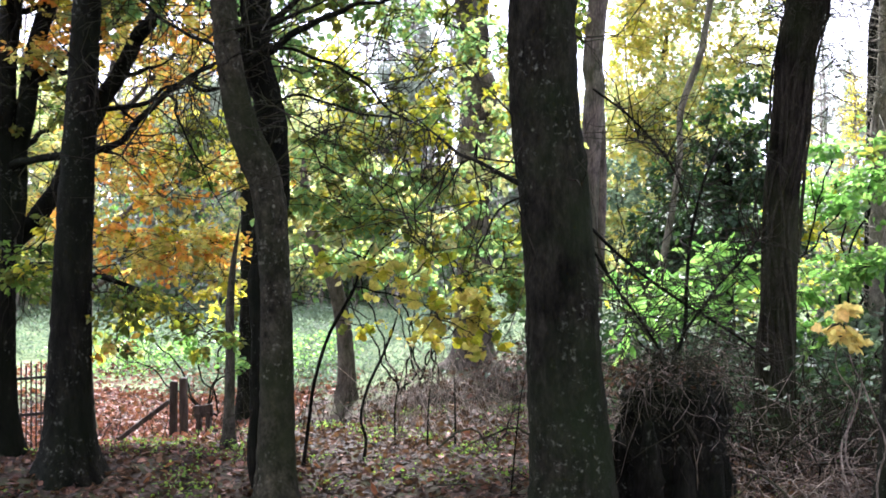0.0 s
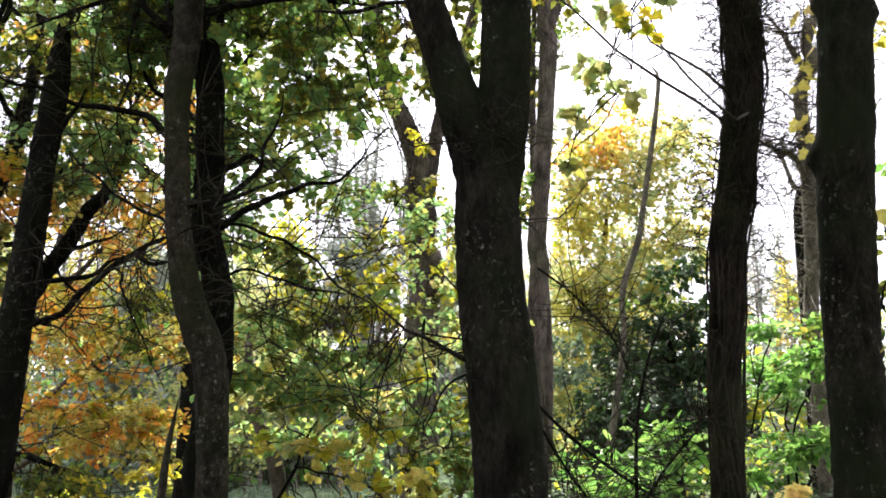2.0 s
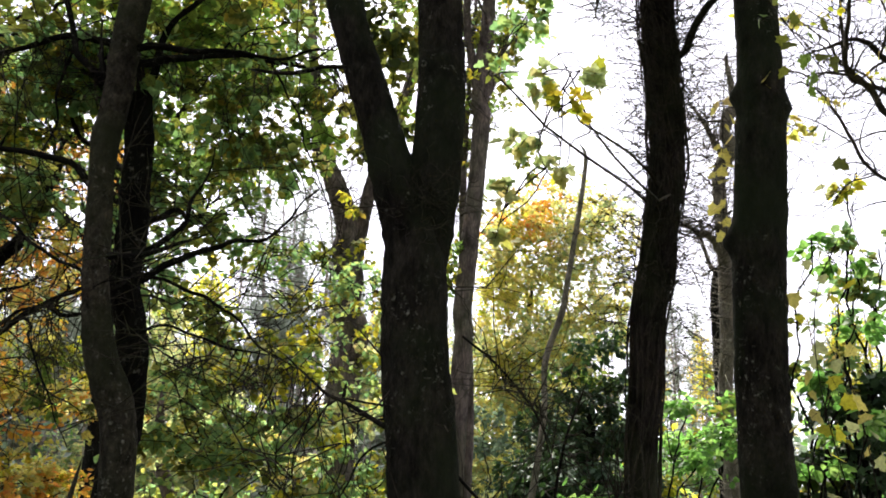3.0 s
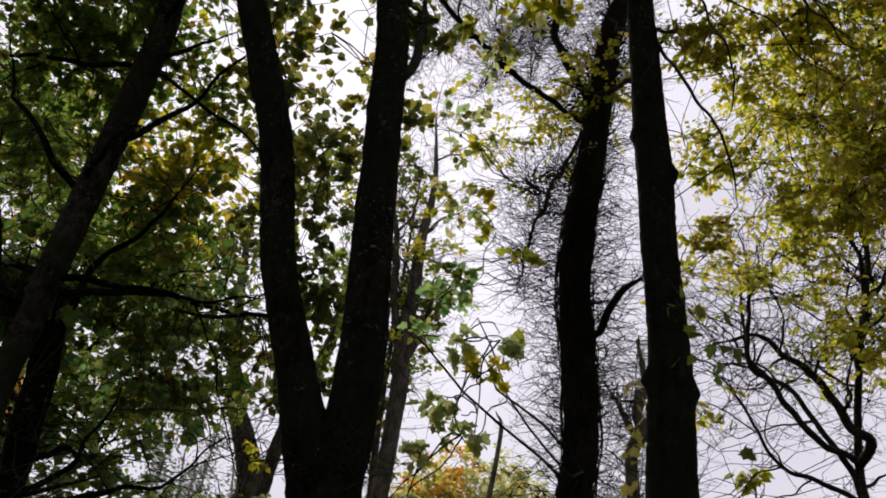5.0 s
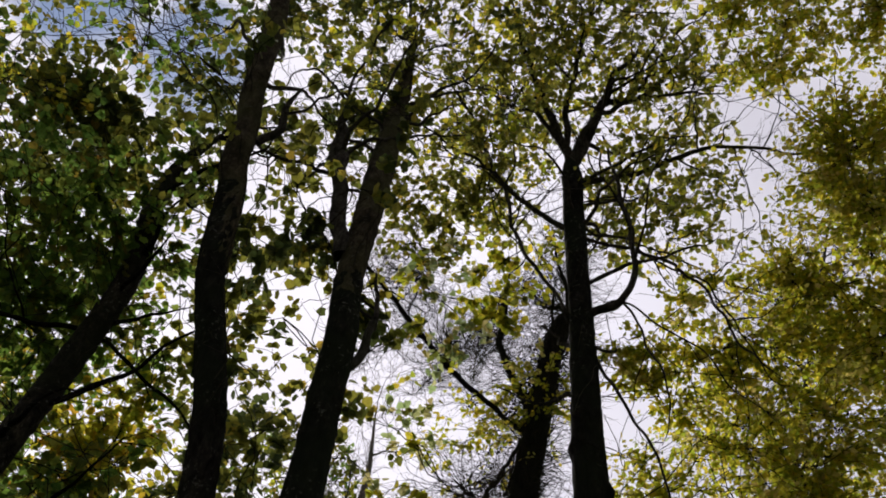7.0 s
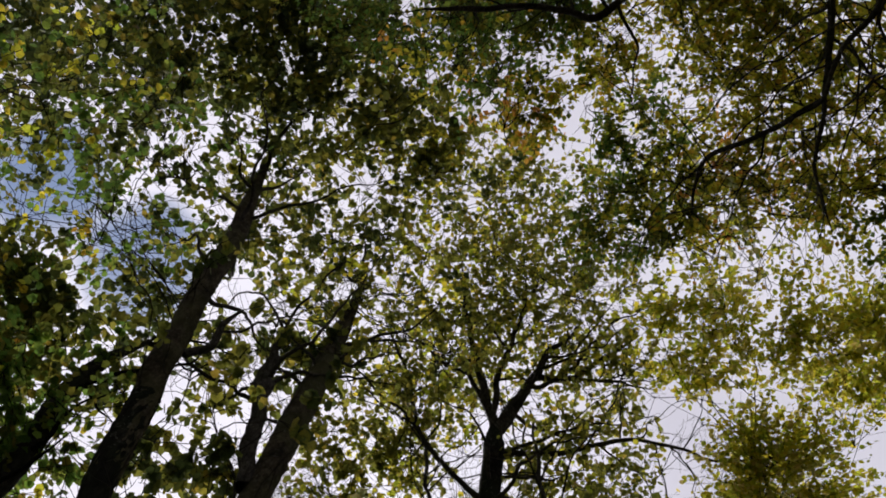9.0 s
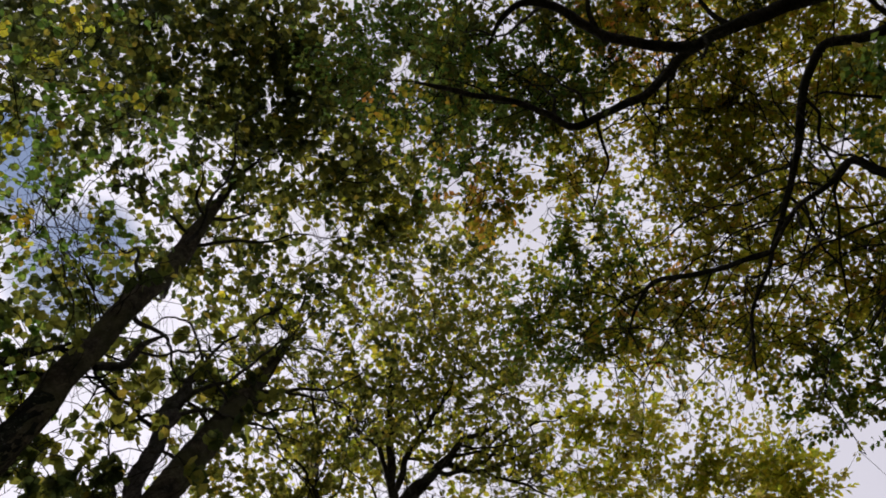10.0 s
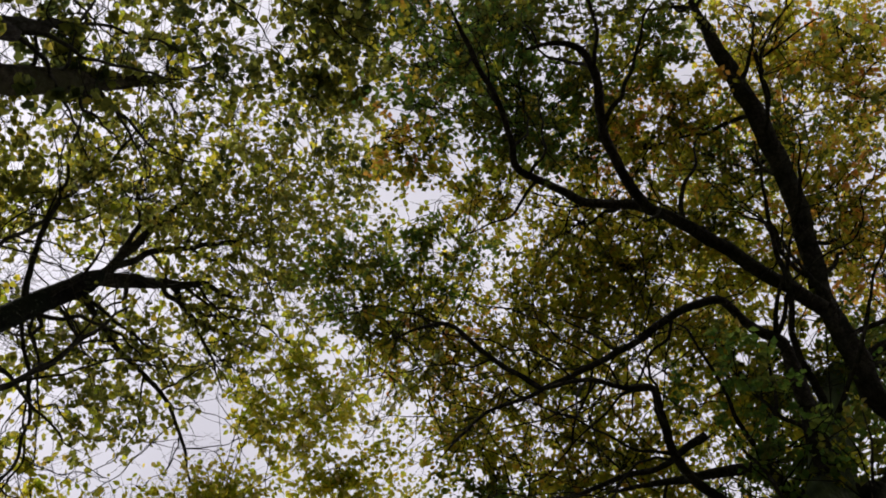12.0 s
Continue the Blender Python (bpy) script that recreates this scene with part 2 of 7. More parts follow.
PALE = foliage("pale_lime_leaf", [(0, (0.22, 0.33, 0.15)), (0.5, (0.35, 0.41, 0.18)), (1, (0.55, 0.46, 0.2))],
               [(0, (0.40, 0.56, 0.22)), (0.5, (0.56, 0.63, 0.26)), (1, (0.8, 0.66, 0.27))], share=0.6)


# ---- mesh tools ----
RNG = np.random.default_rng(7)


def unit(v):
    return v / np.maximum(np.linalg.norm(v, axis=-1, keepdims=True), 1e-9)


def make(name, chunks, mats, parent=None, label=""):
    """One mesh object of chunks: (vertices, faces as an array of rows, material number, smooth)."""
    chunks = [c for c in chunks if len(c[1])]
    vs = np.concatenate([c[0] for c in chunks]) if chunks else np.zeros((0, 3))
    me = bpy.data.meshes.new(name)
    me.vertices.add(len(vs))
    me.vertices.foreach_set("co", np.ascontiguousarray(vs, np.float32).ravel())
    loops, start, total, mat, smooth, base, at = [], [], [], [], [], 0, 0
    for v, f, m, s in chunks:
        f = np.asarray(f)
        n, k = f.shape
        loops.append((f + base).ravel())
        start.append(at + np.arange(n) * k)
        mat.append(np.full(n, m))
        smooth.append(np.full(n, s))
        base += len(v)
        at += n * k
    me.loops.add(at)
    me.loops.foreach_set("vertex_index", np.concatenate(loops).astype(np.int32))
    me.polygons.add(sum(len(s) for s in start))
    me.polygons.foreach_set("loop_start", np.concatenate(start).astype(np.int32))
    me.polygons.foreach_set("material_index", np.concatenate(mat).astype(np.int32))
    me.polygons.foreach_set("use_smooth", np.concatenate(smooth).astype(bool))
    for m in mats:
        me.materials.append(m)
    me.update(calc_edges=True)
    me.validate()
    ob = new(name, me)
    if parent:
        ob.parent = parent
    if label:
        ob["label"] = label
    return ob


def part(name, bm, mat, parent, label=""):
    me = bpy.data.meshes.new(name)
    bm.to_mesh(me)
    bm.free()
    me.materials.append(mat)
    ob = new(name, me)
    ob.parent = parent
    if label:
        ob["label"] = label
    return ob


def empty(name, place, label, category, group=""):
    ob = tagged(new(name), label, category, group)
    ob.empty_display_size = 0.1
    ob.location = place
    return ob


def spline(rows, step):
    """A smooth line through the rows (x, y, z, radius), resampled."""
    p = np.asarray(rows, float)
    if len(p) < 3:
        p = np.array([p[0], (p[0] + p[-1]) / 2, p[-1]])
    q = np.concatenate([[2 * p[0] - p[1]], p, [2 * p[-1] - p[-2]]])
    out = []
    for i in range(1, len(q) - 2):
        a, b, c, d = q[i - 1], q[i], q[i + 1], q[i + 2]
        n = max(2, int(np.linalg.norm((c - b)[:3]) / step) + 1)
        t = np.linspace(0, 1, n, endpoint=False)[:, None]
        out.append(0.5 * (2 * b + (c - a) * t + (2 * a - 5 * b + 4 * c - d) * t ** 2 + (3 * b - a - 3 * c + d) * t ** 3))
    out = np.concatenate(out + [p[-1:]])
    out[:, 3] = np.maximum(out[:, 3], 0.0015)
    return out


def tube(rows, sides=12, step=0.08, rough=0.06, flare=0.0, seed=0, knots=(), crook=0.0):
    """A trunk or limb: a round skin along a line, with an uneven bark outline; flare spreads roots over its lowest part."""
    s = spline(rows, step)
    rng = np.random.default_rng(seed)
    p, r = s[:, :3], s[:, 3]
    if crook:
        run = np.concatenate([[0], np.cumsum(np.linalg.norm(np.diff(p, axis=0), axis=1))])
        ease = np.minimum(1, np.minimum(run, run[-1] - run) / 0.25)[:, None]
        for wave in (0.31, 0.55, 0.9):
            p = p + crook * wave * ease * np.sin(run[:, None] * 6.28 / wave + rng.uniform(0, 6.28, 3)) * rng.uniform(0.4, 1.0, 3)
    d = unit(np.gradient(p, axis=0))
    ref = np.array([1.0, 0.0, 0.0]) if abs(d[0][0]) < 0.8 else np.array([0, 1.0, 0])
    u = np.zeros_like(p)
    for i in range(len(p)):
        ref = ref - d[i] * (ref @ d[i])
        ref = ref / np.linalg.norm(ref)
        u[i] = ref
    w = np.cross(d, u)
    a = np.linspace(0, 2 * np.pi, sides, endpoint=False)
    along = np.concatenate([[0], np.cumsum(np.linalg.norm(np.diff(p, axis=0), axis=1))])[:, None]
    ph = rng.uniform(0, 6.28, 6)
    k = 1 + rough * (0.6 * np.sin(2 * a + ph[0] + along * 1.7) + 0.5 * np.sin(3 * a + ph[1] - along * 2.3) + 0.35 * np.sin(5 * a + ph[2] + along * 5.1))
    k = k + rough * 0.45 * rng.standard_normal(k.shape)
    for h, ang, size in knots:
        k = k + size * np.exp(-((along - h) / 0.07) ** 2 - (np.angle(np.exp(1j * (a - ang))) / 0.6) ** 2)
    if flare:
        k = k + flare * np.exp(-along / 0.16) * (0.5 + 0.28 * np.cos(5 * a + ph[3]) + 0.22 * np.cos(3 * a + ph[4])) + 0.35 * flare * np.exp(-along / 0.3)
    rr = r[:, None] * k
    v = p[:, None] + rr[..., None] * (np.cos(a)[None, :, None] * u[:, None] + np.sin(a)[None, :, None] * w[:, None])
    n = len(p)
    v = np.concatenate([v.reshape(-1, 3), [p[-1] + d[-1] * r[-1]]])
    i, j = np.meshgrid(np.arange(n - 1), np.arange(sides), indexing="ij")
    b = (j + 1) % sides
    f = np.stack([i * sides + j, i * sides + b, (i + 1) * sides + b, (i + 1) * sides + j], -1).reshape(-1, 4)
    j = np.arange(sides)
    tip = np.stack([(n - 1) * sides + j, (n - 1) * sides + (j + 1) % sides, np.full(sides, n * sides)], -1)
    return v, f, tip


def tube_chunks(rows, mat=0, **kw):
    v, f, tip = tube(rows, **kw)
    return [(v, f, mat, True), (v[tip].reshape(-1, 3), np.arange(tip.size).reshape(-1, 3), mat, True)]


def sticks(starts, ends, r0, r1, bend=0.12, knots=5, sides=3, rng=RNG, sag=0.0):
    """Many thin twigs at once: vertices and faces, and their middle lines."""
    n = len(starts)
    t = np.linspace(0, 1, knots)[None, :, None]
    length = np.linalg.norm(ends - starts, axis=1)[:, None, None]
    p = starts[:, None] * (1 - t) + ends[:, None] * t
    for k in (1, 2, 3, 5):
        p = p + rng.standard_normal((n, 1, 3)) * np.sin(np.pi * k * t) * (0.75 / k ** 1.2) * bend * length
    p[..., 2] += (sag * 4 * t[..., 0] * (1 - t[..., 0])) * length[..., 0]
    d = unit(np.gradient(p, axis=1))
    side = unit(np.cross(d, np.array([0.31, 0.52, 0.79])))
    up = np.cross(d, side)
    r0, r1 = np.broadcast_to(r0, n)[:, None], np.broadcast_to(r1, n)[:, None]
    r = r0 * (1 - t[0, :, 0]) + r1 * t[0, :, 0]
    a = np.linspace(0, 2 * np.pi, sides, endpoint=False)
    v = p[:, :, None] + r[..., None, None] * (np.cos(a)[:, None] * side[:, :, None] + np.sin(a)[:, None] * up[:, :, None])
    i, j = np.meshgrid(np.arange(knots - 1), np.arange(sides), indexing="ij")
    b = (j + 1) % sides
    f = np.stack([i * sides + j, i * sides + b, (i + 1) * sides + b, (i + 1) * sides + j], -1).reshape(-1, 4)
    faces = (f[None] + (np.arange(n) * knots * sides)[:, None, None]).reshape(-1, 4)
    return v.reshape(-1, 3), faces, p


def lobed():
    """A maple leaf of five lobes: two folded halves; x along the leaf, y across."""
    half = [(0, 0), (0.05, 0.22), (-0.02, 0.42), (0.24, 0.36), (0.42, 0.55), (0.58, 0.26), (0.74, 0.27), (1.0, 0)]
    v = [(x, y, 0.10 * abs(y) - 0.10 * x * x) for x, y in half] + [(x, -y, 0.10 * abs(y) - 0.10 * x * x) for x, y in half[1:-1]]
    f = [[0, 7, 6, 5, 4, 3, 2, 1], [0, 8, 9, 10, 11, 12, 13, 7]]
    return np.array(v, float), np.array(f)


def maple():
    """A maple leaf seen from further off: two folded halves with fewer points."""
    half = [(0, 0), (0.0, 0.40), (0.22, 0.40), (0.45, 0.50), (0.66, 0.34), (0.96, 0)]
    v = [(x, y, 0.10 * abs(y) - 0.10 * x * x) for x, y in half] + [(x, -y, 0.10 * abs(y) - 0.10 * x * x) for x, y in half[1:-1]]
    return np.array(v, float), np.array([[0, 5, 4, 3, 2, 1], [0, 6, 7, 8, 9, 5]])


def oval(width, fold):
    """A plain pointed leaf: two folded halves."""
    half = [(0, 0), (0.22, width * 0.8), (0.55, width), (0.82, width * 0.5), (1.0, 0)]
    v = [(x, y, fold * abs(y) * 2 - 0.12 * x * x) for x, y in half] + [(x, -y, fold * abs(y) * 2 - 0.12 * x * x) for x, y in half[1:-1]]
    return np.array(v, float), np.array([[0, 4, 3, 2, 1], [0, 5, 6, 7, 4]])


def blade(width=0.33):
    """A small pointed leaf: two folded halves of four corners."""
    half = [(0, 0), (0.28, width), (0.68, width * 0.85), (1.0, 0)]
    v = [(x, y, 0.25 * abs(y) - 0.12 * x * x) for x, y in half] + [(x, -y, 0.25 * abs(y) - 0.12 * x * x) for x, y in half[1:-1]]
    return np.array(v, float), np.array([[0, 3, 2, 1], [0, 4, 5, 3]])


def kite():
    """A small distant leaf of two triangles."""
    return np.array([(0, 0, 0), (0.5, 0.38, 0.08), (1, 0, -0.08), (0.5, -0.38, 0.08)], float), np.array([[0, 2, 1], [0, 3, 2]])


LOBED, LONG, KITE = lobed(), oval(0.17, 0.1), kite()
AREA = {"blade": 0.42, "maple": 0.5, "lobed": 0.52, "long": 0.24, "kite": 0.38}
SHAPE = {"blade": blade(), "maple": maple(), "lobed": LOBED, "long": LONG, "kite": KITE}


def leaves(places, heading, size, shape, rng=RNG, tilt=0.55, droop=0.35):
    """Many leaves at once: each lies roughly flat along its heading, tilted at random and hanging a little."""
    tv, tf = SHAPE[shape]
    n = len(places)
    x = unit(unit(heading) + 0.6 * rng.standard_normal((n, 3)) * [1, 1, 0.5] - [0, 0, droop])
    up = np.array([0, 0, 1.0]) + tilt * rng.standard_normal((n, 3))
    y = unit(np.cross(up, x))
    z = np.cross(x, y)
    s = (size * rng.uniform(0.65, 1.25, n))[:, None, None]
    v = places[:, None] + s * (tv[None, :, :1] * x[:, None] + tv[None, :, 1:2] * y[:, None] + tv[None, :, 2:] * z[:, None])
    f = (tf[None] + (np.arange(n) * len(tv))[:, None, None]).reshape(-1, tf.shape[1])
    return v.reshape(-1, 3), f


def ball(n, rng):
    v = unit(rng.standard_normal((n, 3)))
    return v * rng.uniform(0, 1, (n, 1)) ** (1 / 2.2)


# which leaves mix on one twig: green, deep green, turning, yellow, orange, lime, evergreen, laurel, herb, pale, fresh
MIXES = {0: [0, 0, 0, 0, 1, 1, 5], 1: [1, 1, 1, 0], 2: [2, 2, 5, 0, 2, 5], 3: [3, 3, 3, 5], 4: [4, 3, 3, 2, 4, 9], 5: [5, 5, 9, 0, 9], 9: [9, 9, 3], 10: [10, 10, 10, 10, 0], 11: [5, 5, 5, 3], 12: [2, 2, 2, 2, 0, 4, 5]}


def crown(tree, lines, lobes, mats, shape="lobed", size=0.11, seed=1, twig=TWIG, hub_from=0.25, label=""):
    """Branches, twigs and leaves for the lobes of a crown: (x, y, z, radius, height share, cover, leaf material). lines: the limbs that carry them."""
    rng = np.random.default_rng(seed)
    pts = np.concatenate([spline(l, 0.15)[int(len(spline(l, 0.15)) * hub_from):] for l in lines])
    wood, leafy = [], []
    order = np.argsort([np.min(np.linalg.norm(pts[:, :3] - np.array(l[:3]), axis=1)) for l in lobes])
    for x, y, z, r, h, cover, mat in [lobes[i] for i in order]:
        c = np.array([x, y, z])
        count = int(cover * np.pi * r * r * max(h, 0.6) / (0.5 * AREA[shape] * size * size))
        nb = max(3, int(2 + 5.0 * r * r))
        score = np.linalg.norm(pts[:, :3] - c, axis=1) + 0.35 * np.maximum(0, pts[:, 2] - z)
        near = pts[np.argsort(score)[:5]]
        cen = c + ball(nb, rng) * [r, r, r * h] * 0.8
        hub = near[rng.integers(0, len(near), nb)]
        L = np.linalg.norm(cen - hub[:, :3], axis=1)
        br = np.clip(0.005 + 0.004 * L, 0.005, 0.024)
        br = np.minimum(br, hub[:, 3] * 0.8)
        v, f, line = sticks(hub[:, :3], cen, br, 0.0035, 0.13, 10, 5, rng, sag=0.06)
        wood.append((v, f, 0, True))
        pts = np.concatenate([pts, np.concatenate([line[:, 5:].reshape(-1, 3), np.full((nb * 5, 1), 0.008)], 1)])
        per = 16 if shape in ("kite", "blade") else 10
        nt_ = max(nb, count // per)
        en = c + unit(rng.standard_normal((nt_, 3))) * rng.uniform(0, 1, (nt_, 1)) ** (1 / 2.6) * [r * 1.12, r * 1.12, r * h * 1.1]
        b = rng.integers(0, nb, (nt_, 7))
        k = rng.integers(5, 10, (nt_, 7))
        cand = line[b, k]
        best = np.argmin(np.linalg.norm(cand - en[:, None], axis=2), axis=1)
        st = cand[np.arange(nt_), best]
        if shape == "blade":
            en[:, 2] = 0.4 * en[:, 2] + 0.6 * st[:, 2] - 0.12 * np.linalg.norm((en - st)[:, :2], axis=1)
        v, f, tl = sticks(st, en, 0.004, 0.0015, 0.10, 4, 3, rng)
        wood.append((v, f, 0, True))
        ti = np.repeat(np.arange(nt_), per)
        u = rng.uniform(0.25, 1.0, len(ti)) * 2.999
        i0 = u.astype(int)
        fr = (u - i0)[:, None]
        pl = tl[ti, i0] * (1 - fr) + tl[ti, i0 + 1] * fr + rng.standard_normal((len(ti), 3)) * size * 0.35
        inside = np.linalg.norm((pl - c) / [r, r, r * max(h, 0.6)], axis=1) < 1.3
        pl, ti = pl[inside], ti[inside]
        v, f = leaves(pl, unit(en - st)[ti] * 0.8 + rng.standard_normal((len(ti), 3)) * [0.7, 0.7, 0.2], size, shape, rng, tilt=0.65 if shape == "blade" else 0.75)
        k = np.array(MIXES.get(mat, [mat]))[rng.integers(0, len(MIXES.get(mat, [mat])), nt_)][ti]
        nv = len(SHAPE[shape][0])
        for one in np.unique(k):
            pick = np.nonzero(k == one)[0]
            vv = v.reshape(-1, nv, 3)[pick].reshape(-1, 3)
            ff = (SHAPE[shape][1][None] + (np.arange(len(pick)) * nv)[:, None, None]).reshape(-1, SHAPE[shape][1].shape[1])
            leafy.append((vv, ff, int(one), False))
    tagged(make("twigwork", wood, [twig], tree), kind="stuff")
    return tagged(make("crown", leafy, mats, tree, label), kind="stuff")


def ramify(lines, seed, side=4, tips=3, low=4.6, reach=1.0):
    """More branches for a tree: forks that carry on each limb's end, and side branches along it, each with the limb it grows from."""
    rng = np.random.default_rng(seed)
    out = []

    def grow(p, r, d, length):
        rows = [(*p, r)]
        n = 6
        for i in range(1, n + 1):
            d = unit(d + rng.normal(0, 0.22, 3) + [0, 0, 0.05])
            p = p + d * length / n
            rows.append((*p, max(0.003, r * (1 - 0.85 * i / n))))
        return rows

    for l in lines:
        s = spline(l, 0.1)
        d = unit(np.gradient(s[:, :3], axis=0))
        e = s[-1]
        if e[2] > low and e[3] > 0.012:
            for _ in range(tips):
                out.append((l, grow(e[:3] - d[-1] * 0.1, min(e[3] * 0.75, 0.05), unit(d[-1] + rng.normal(0, 0.45, 3)), reach * rng.uniform(1.2, 2.8))))
        length = len(s) * 0.1
        for k in (rng.uniform(0.3, 0.95, int(side * length / 2.5)) * len(s)).astype(int):
            if s[k, 2] > low:
                q = unit(np.cross(d[k], rng.standard_normal(3)))
                out.append((l, grow(s[k, :3], min(s[k, 3] * 0.5, 0.028), unit(q + 0.6 * d[k]), reach * rng.uniform(0.6, 2.0))))
    return out


def ground_z(x, y):
    """The height of the ground: level where one stands, falling gently ahead, a little uneven."""
    x, y = np.asarray(x, float), np.asarray(y, float)
    d = np.hypot(x, y)
    fall = np.clip((d - 5.4) / 8.0, 0, 1)
    left = np.clip((1.5 - x) / 3.0, 0, 1) * np.clip(y / 4, 0, 1)
    z = -0.92 * fall * fall * (3 - 2 * fall) * left + 0.17 * np.exp(-((x + 2.9) / 1.4) ** 2 - ((y - 5.6) / 1.2) ** 2)
    z = z + 0.045 * np.sin(x * 1.3 + 0.4) * np.cos(y * 1.1) + 0.02 * np.sin(x * 3.1 + y * 2.3)
    return z * np.clip(1.5 - d / 150, 0, 1)


def scatter(centre, spread, n, r, cover, mats, seed):
    """Random lobes of a crown, spread evenly over a flattened ball."""
    rng = np.random.default_rng(seed)
    p = np.array(centre) + ball(n, rng) * spread
    return [(*q, r * rng.uniform(0.75, 1.25), 0.7, cover * rng.uniform(0.6, 1.4), mats[rng.integers(len(mats))]) for q in p]
# ---- the plan of the trees: for each limb its line, x, y, z and radius in metres ----
STEMS = {}
STEMS['T1.trunk'] = [(-3.23, 6.10, 0.12, 0.107), (-3.23, 6.10, 0.53, 0.093), (-3.22, 6.10, 1.36, 0.084), (-3.21, 6.11, 2.18, 0.079), (-3.21, 6.11, 2.93, 0.075), (-3.17, 6.13, 3.44, 0.070), (-3.10, 6.16, 4.57, 0.066)]
STEMS['T1.a'] = [(-3.22, 6.10, 1.44, 0.074), (-3.17, 6.13, 1.77, 0.071), (-3.11, 6.16, 2.52, 0.067), (-3.03, 6.20, 3.07, 0.063), (-2.94, 6.24, 3.48, 0.060), (-2.85, 6.28, 3.94, 0.057), (-2.81, 6.29, 4.79, 0.054)]
STEMS['T1.b'] = [(-3.30, 6.29, 1.60, 0.072), (-3.13, 6.37, 1.78, 0.073), (-2.99, 6.44, 2.08, 0.066), (-2.65, 6.59, 2.86, 0.063), (-2.46, 6.66, 3.24, 0.056), (-2.32, 6.71, 3.48, 0.050), (-2.15, 6.77, 4.13, 0.042)]
STEMS['T1.c'] = [(-3.23, 6.10, 2.18, 0.028), (-2.93, 5.96, 2.23, 0.027), (-2.62, 5.82, 2.28, 0.029), (-2.32, 5.67, 2.28, 0.026), (-2.09, 5.56, 2.38, 0.022), (-1.85, 5.53, 2.63, 0.021), (-1.68, 5.46, 2.71, 0.017), (-1.46, 5.41, 2.82, 0.012)]
STEMS['T1.d'] = [(-3.23, 6.10, 1.36, 0.029), (-2.96, 6.04, 1.48, 0.025), (-2.62, 6.00, 1.44, 0.020), (-2.24, 5.97, 1.32, 0.018), (-1.82, 5.93, 1.12, 0.014)]
STEMS['T2.trunk'] = [(-2.46, 5.47, 0.22, 0.160), (-2.45, 5.48, 0.82, 0.133), (-2.44, 5.48, 1.38, 0.118), (-2.42, 5.49, 1.94, 0.108), (-2.39, 5.50, 2.50, 0.098), (-2.36, 5.52, 3.17, 0.090), (-2.32, 5.53, 3.91, 0.085), (-2.31, 5.53, 4.35, 0.081)]
STEMS['T3.trunk'] = [(-1.02, 5.10, 0.17, 0.114), (-1.02, 5.10, 0.70, 0.100), (-1.02, 5.10, 1.21, 0.093), (-1.03, 5.10, 1.45, 0.091), (-1.04, 5.10, 1.62, 0.097), (-1.05, 5.09, 1.81, 0.099), (-1.08, 5.09, 1.98, 0.103), (-1.12, 5.08, 2.11, 0.110), (-1.19, 5.06, 2.28, 0.098), (-1.24, 5.05, 2.45, 0.092), (-1.27, 5.04, 2.62, 0.082), (-1.30, 5.03, 2.80, 0.079), (-1.33, 5.03, 3.15, 0.079), (-1.35, 5.02, 3.41, 0.074), (-1.36, 5.02, 3.67, 0.083), (-1.34, 5.02, 3.86, 0.084), (-1.33, 5.03, 4.06, 0.087), (-1.33, 5.03, 4.30, 0.091), (-1.26, 4.98, 5.21, 0.099), (-1.21, 4.96, 6.03, 0.105), (-1.19, 4.95, 6.78, 0.101), (-1.25, 4.92, 7.38, 0.097), (-1.35, 4.88, 7.87, 0.090), (-1.34, 4.86, 8.58, 0.066), (-1.19, 4.89, 9.38, 0.045)]
STEMS['T3.b'] = [(-1.17, 5.48, 0.01, 0.085), (-1.19, 5.47, 0.42, 0.079), (-1.17, 5.48, 1.18, 0.091), (-1.18, 5.47, 1.44, 0.094), (-1.16, 5.48, 1.72, 0.099), (-1.11, 5.49, 1.94, 0.105), (-1.11, 5.49, 2.16, 0.098), (-1.12, 5.49, 2.42, 0.101), (-1.17, 5.48, 2.60, 0.095), (-1.22, 5.47, 2.79, 0.096), (-1.22, 5.46, 3.10, 0.095), (-1.23, 5.46, 3.29, 0.092), (-1.25, 5.46, 3.70, 0.092), (-1.27, 5.46, 4.02, 0.088), (-1.28, 5.45, 4.27, 0.086)]
STEMS['T3.c'] = [(-1.27, 4.94, 6.17, 0.019), (-1.66, 4.96, 6.09, 0.019), (-1.98, 4.99, 6.06, 0.017), (-2.21, 5.03, 6.04, 0.013)]
STEMS['T3.d'] = [(-1.16, 4.97, 6.16, 0.015), (-0.85, 4.98, 6.05, 0.015), (-0.51, 4.97, 5.86, 0.013), (-0.25, 4.93, 5.64, 0.011)]
STEMS['T4.trunk'] = [(0.70, 4.34, -0.02, 0.259), (0.68, 4.35, 0.30, 0.223), (0.66, 4.35, 0.66, 0.204), (0.63, 4.35, 1.01, 0.192), (0.61, 4.36, 1.44, 0.182), (0.58, 4.36, 1.88, 0.177), (0.54, 4.37, 2.32, 0.178), (0.51, 4.37, 2.85, 0.169), (0.47, 4.37, 3.19, 0.134)]
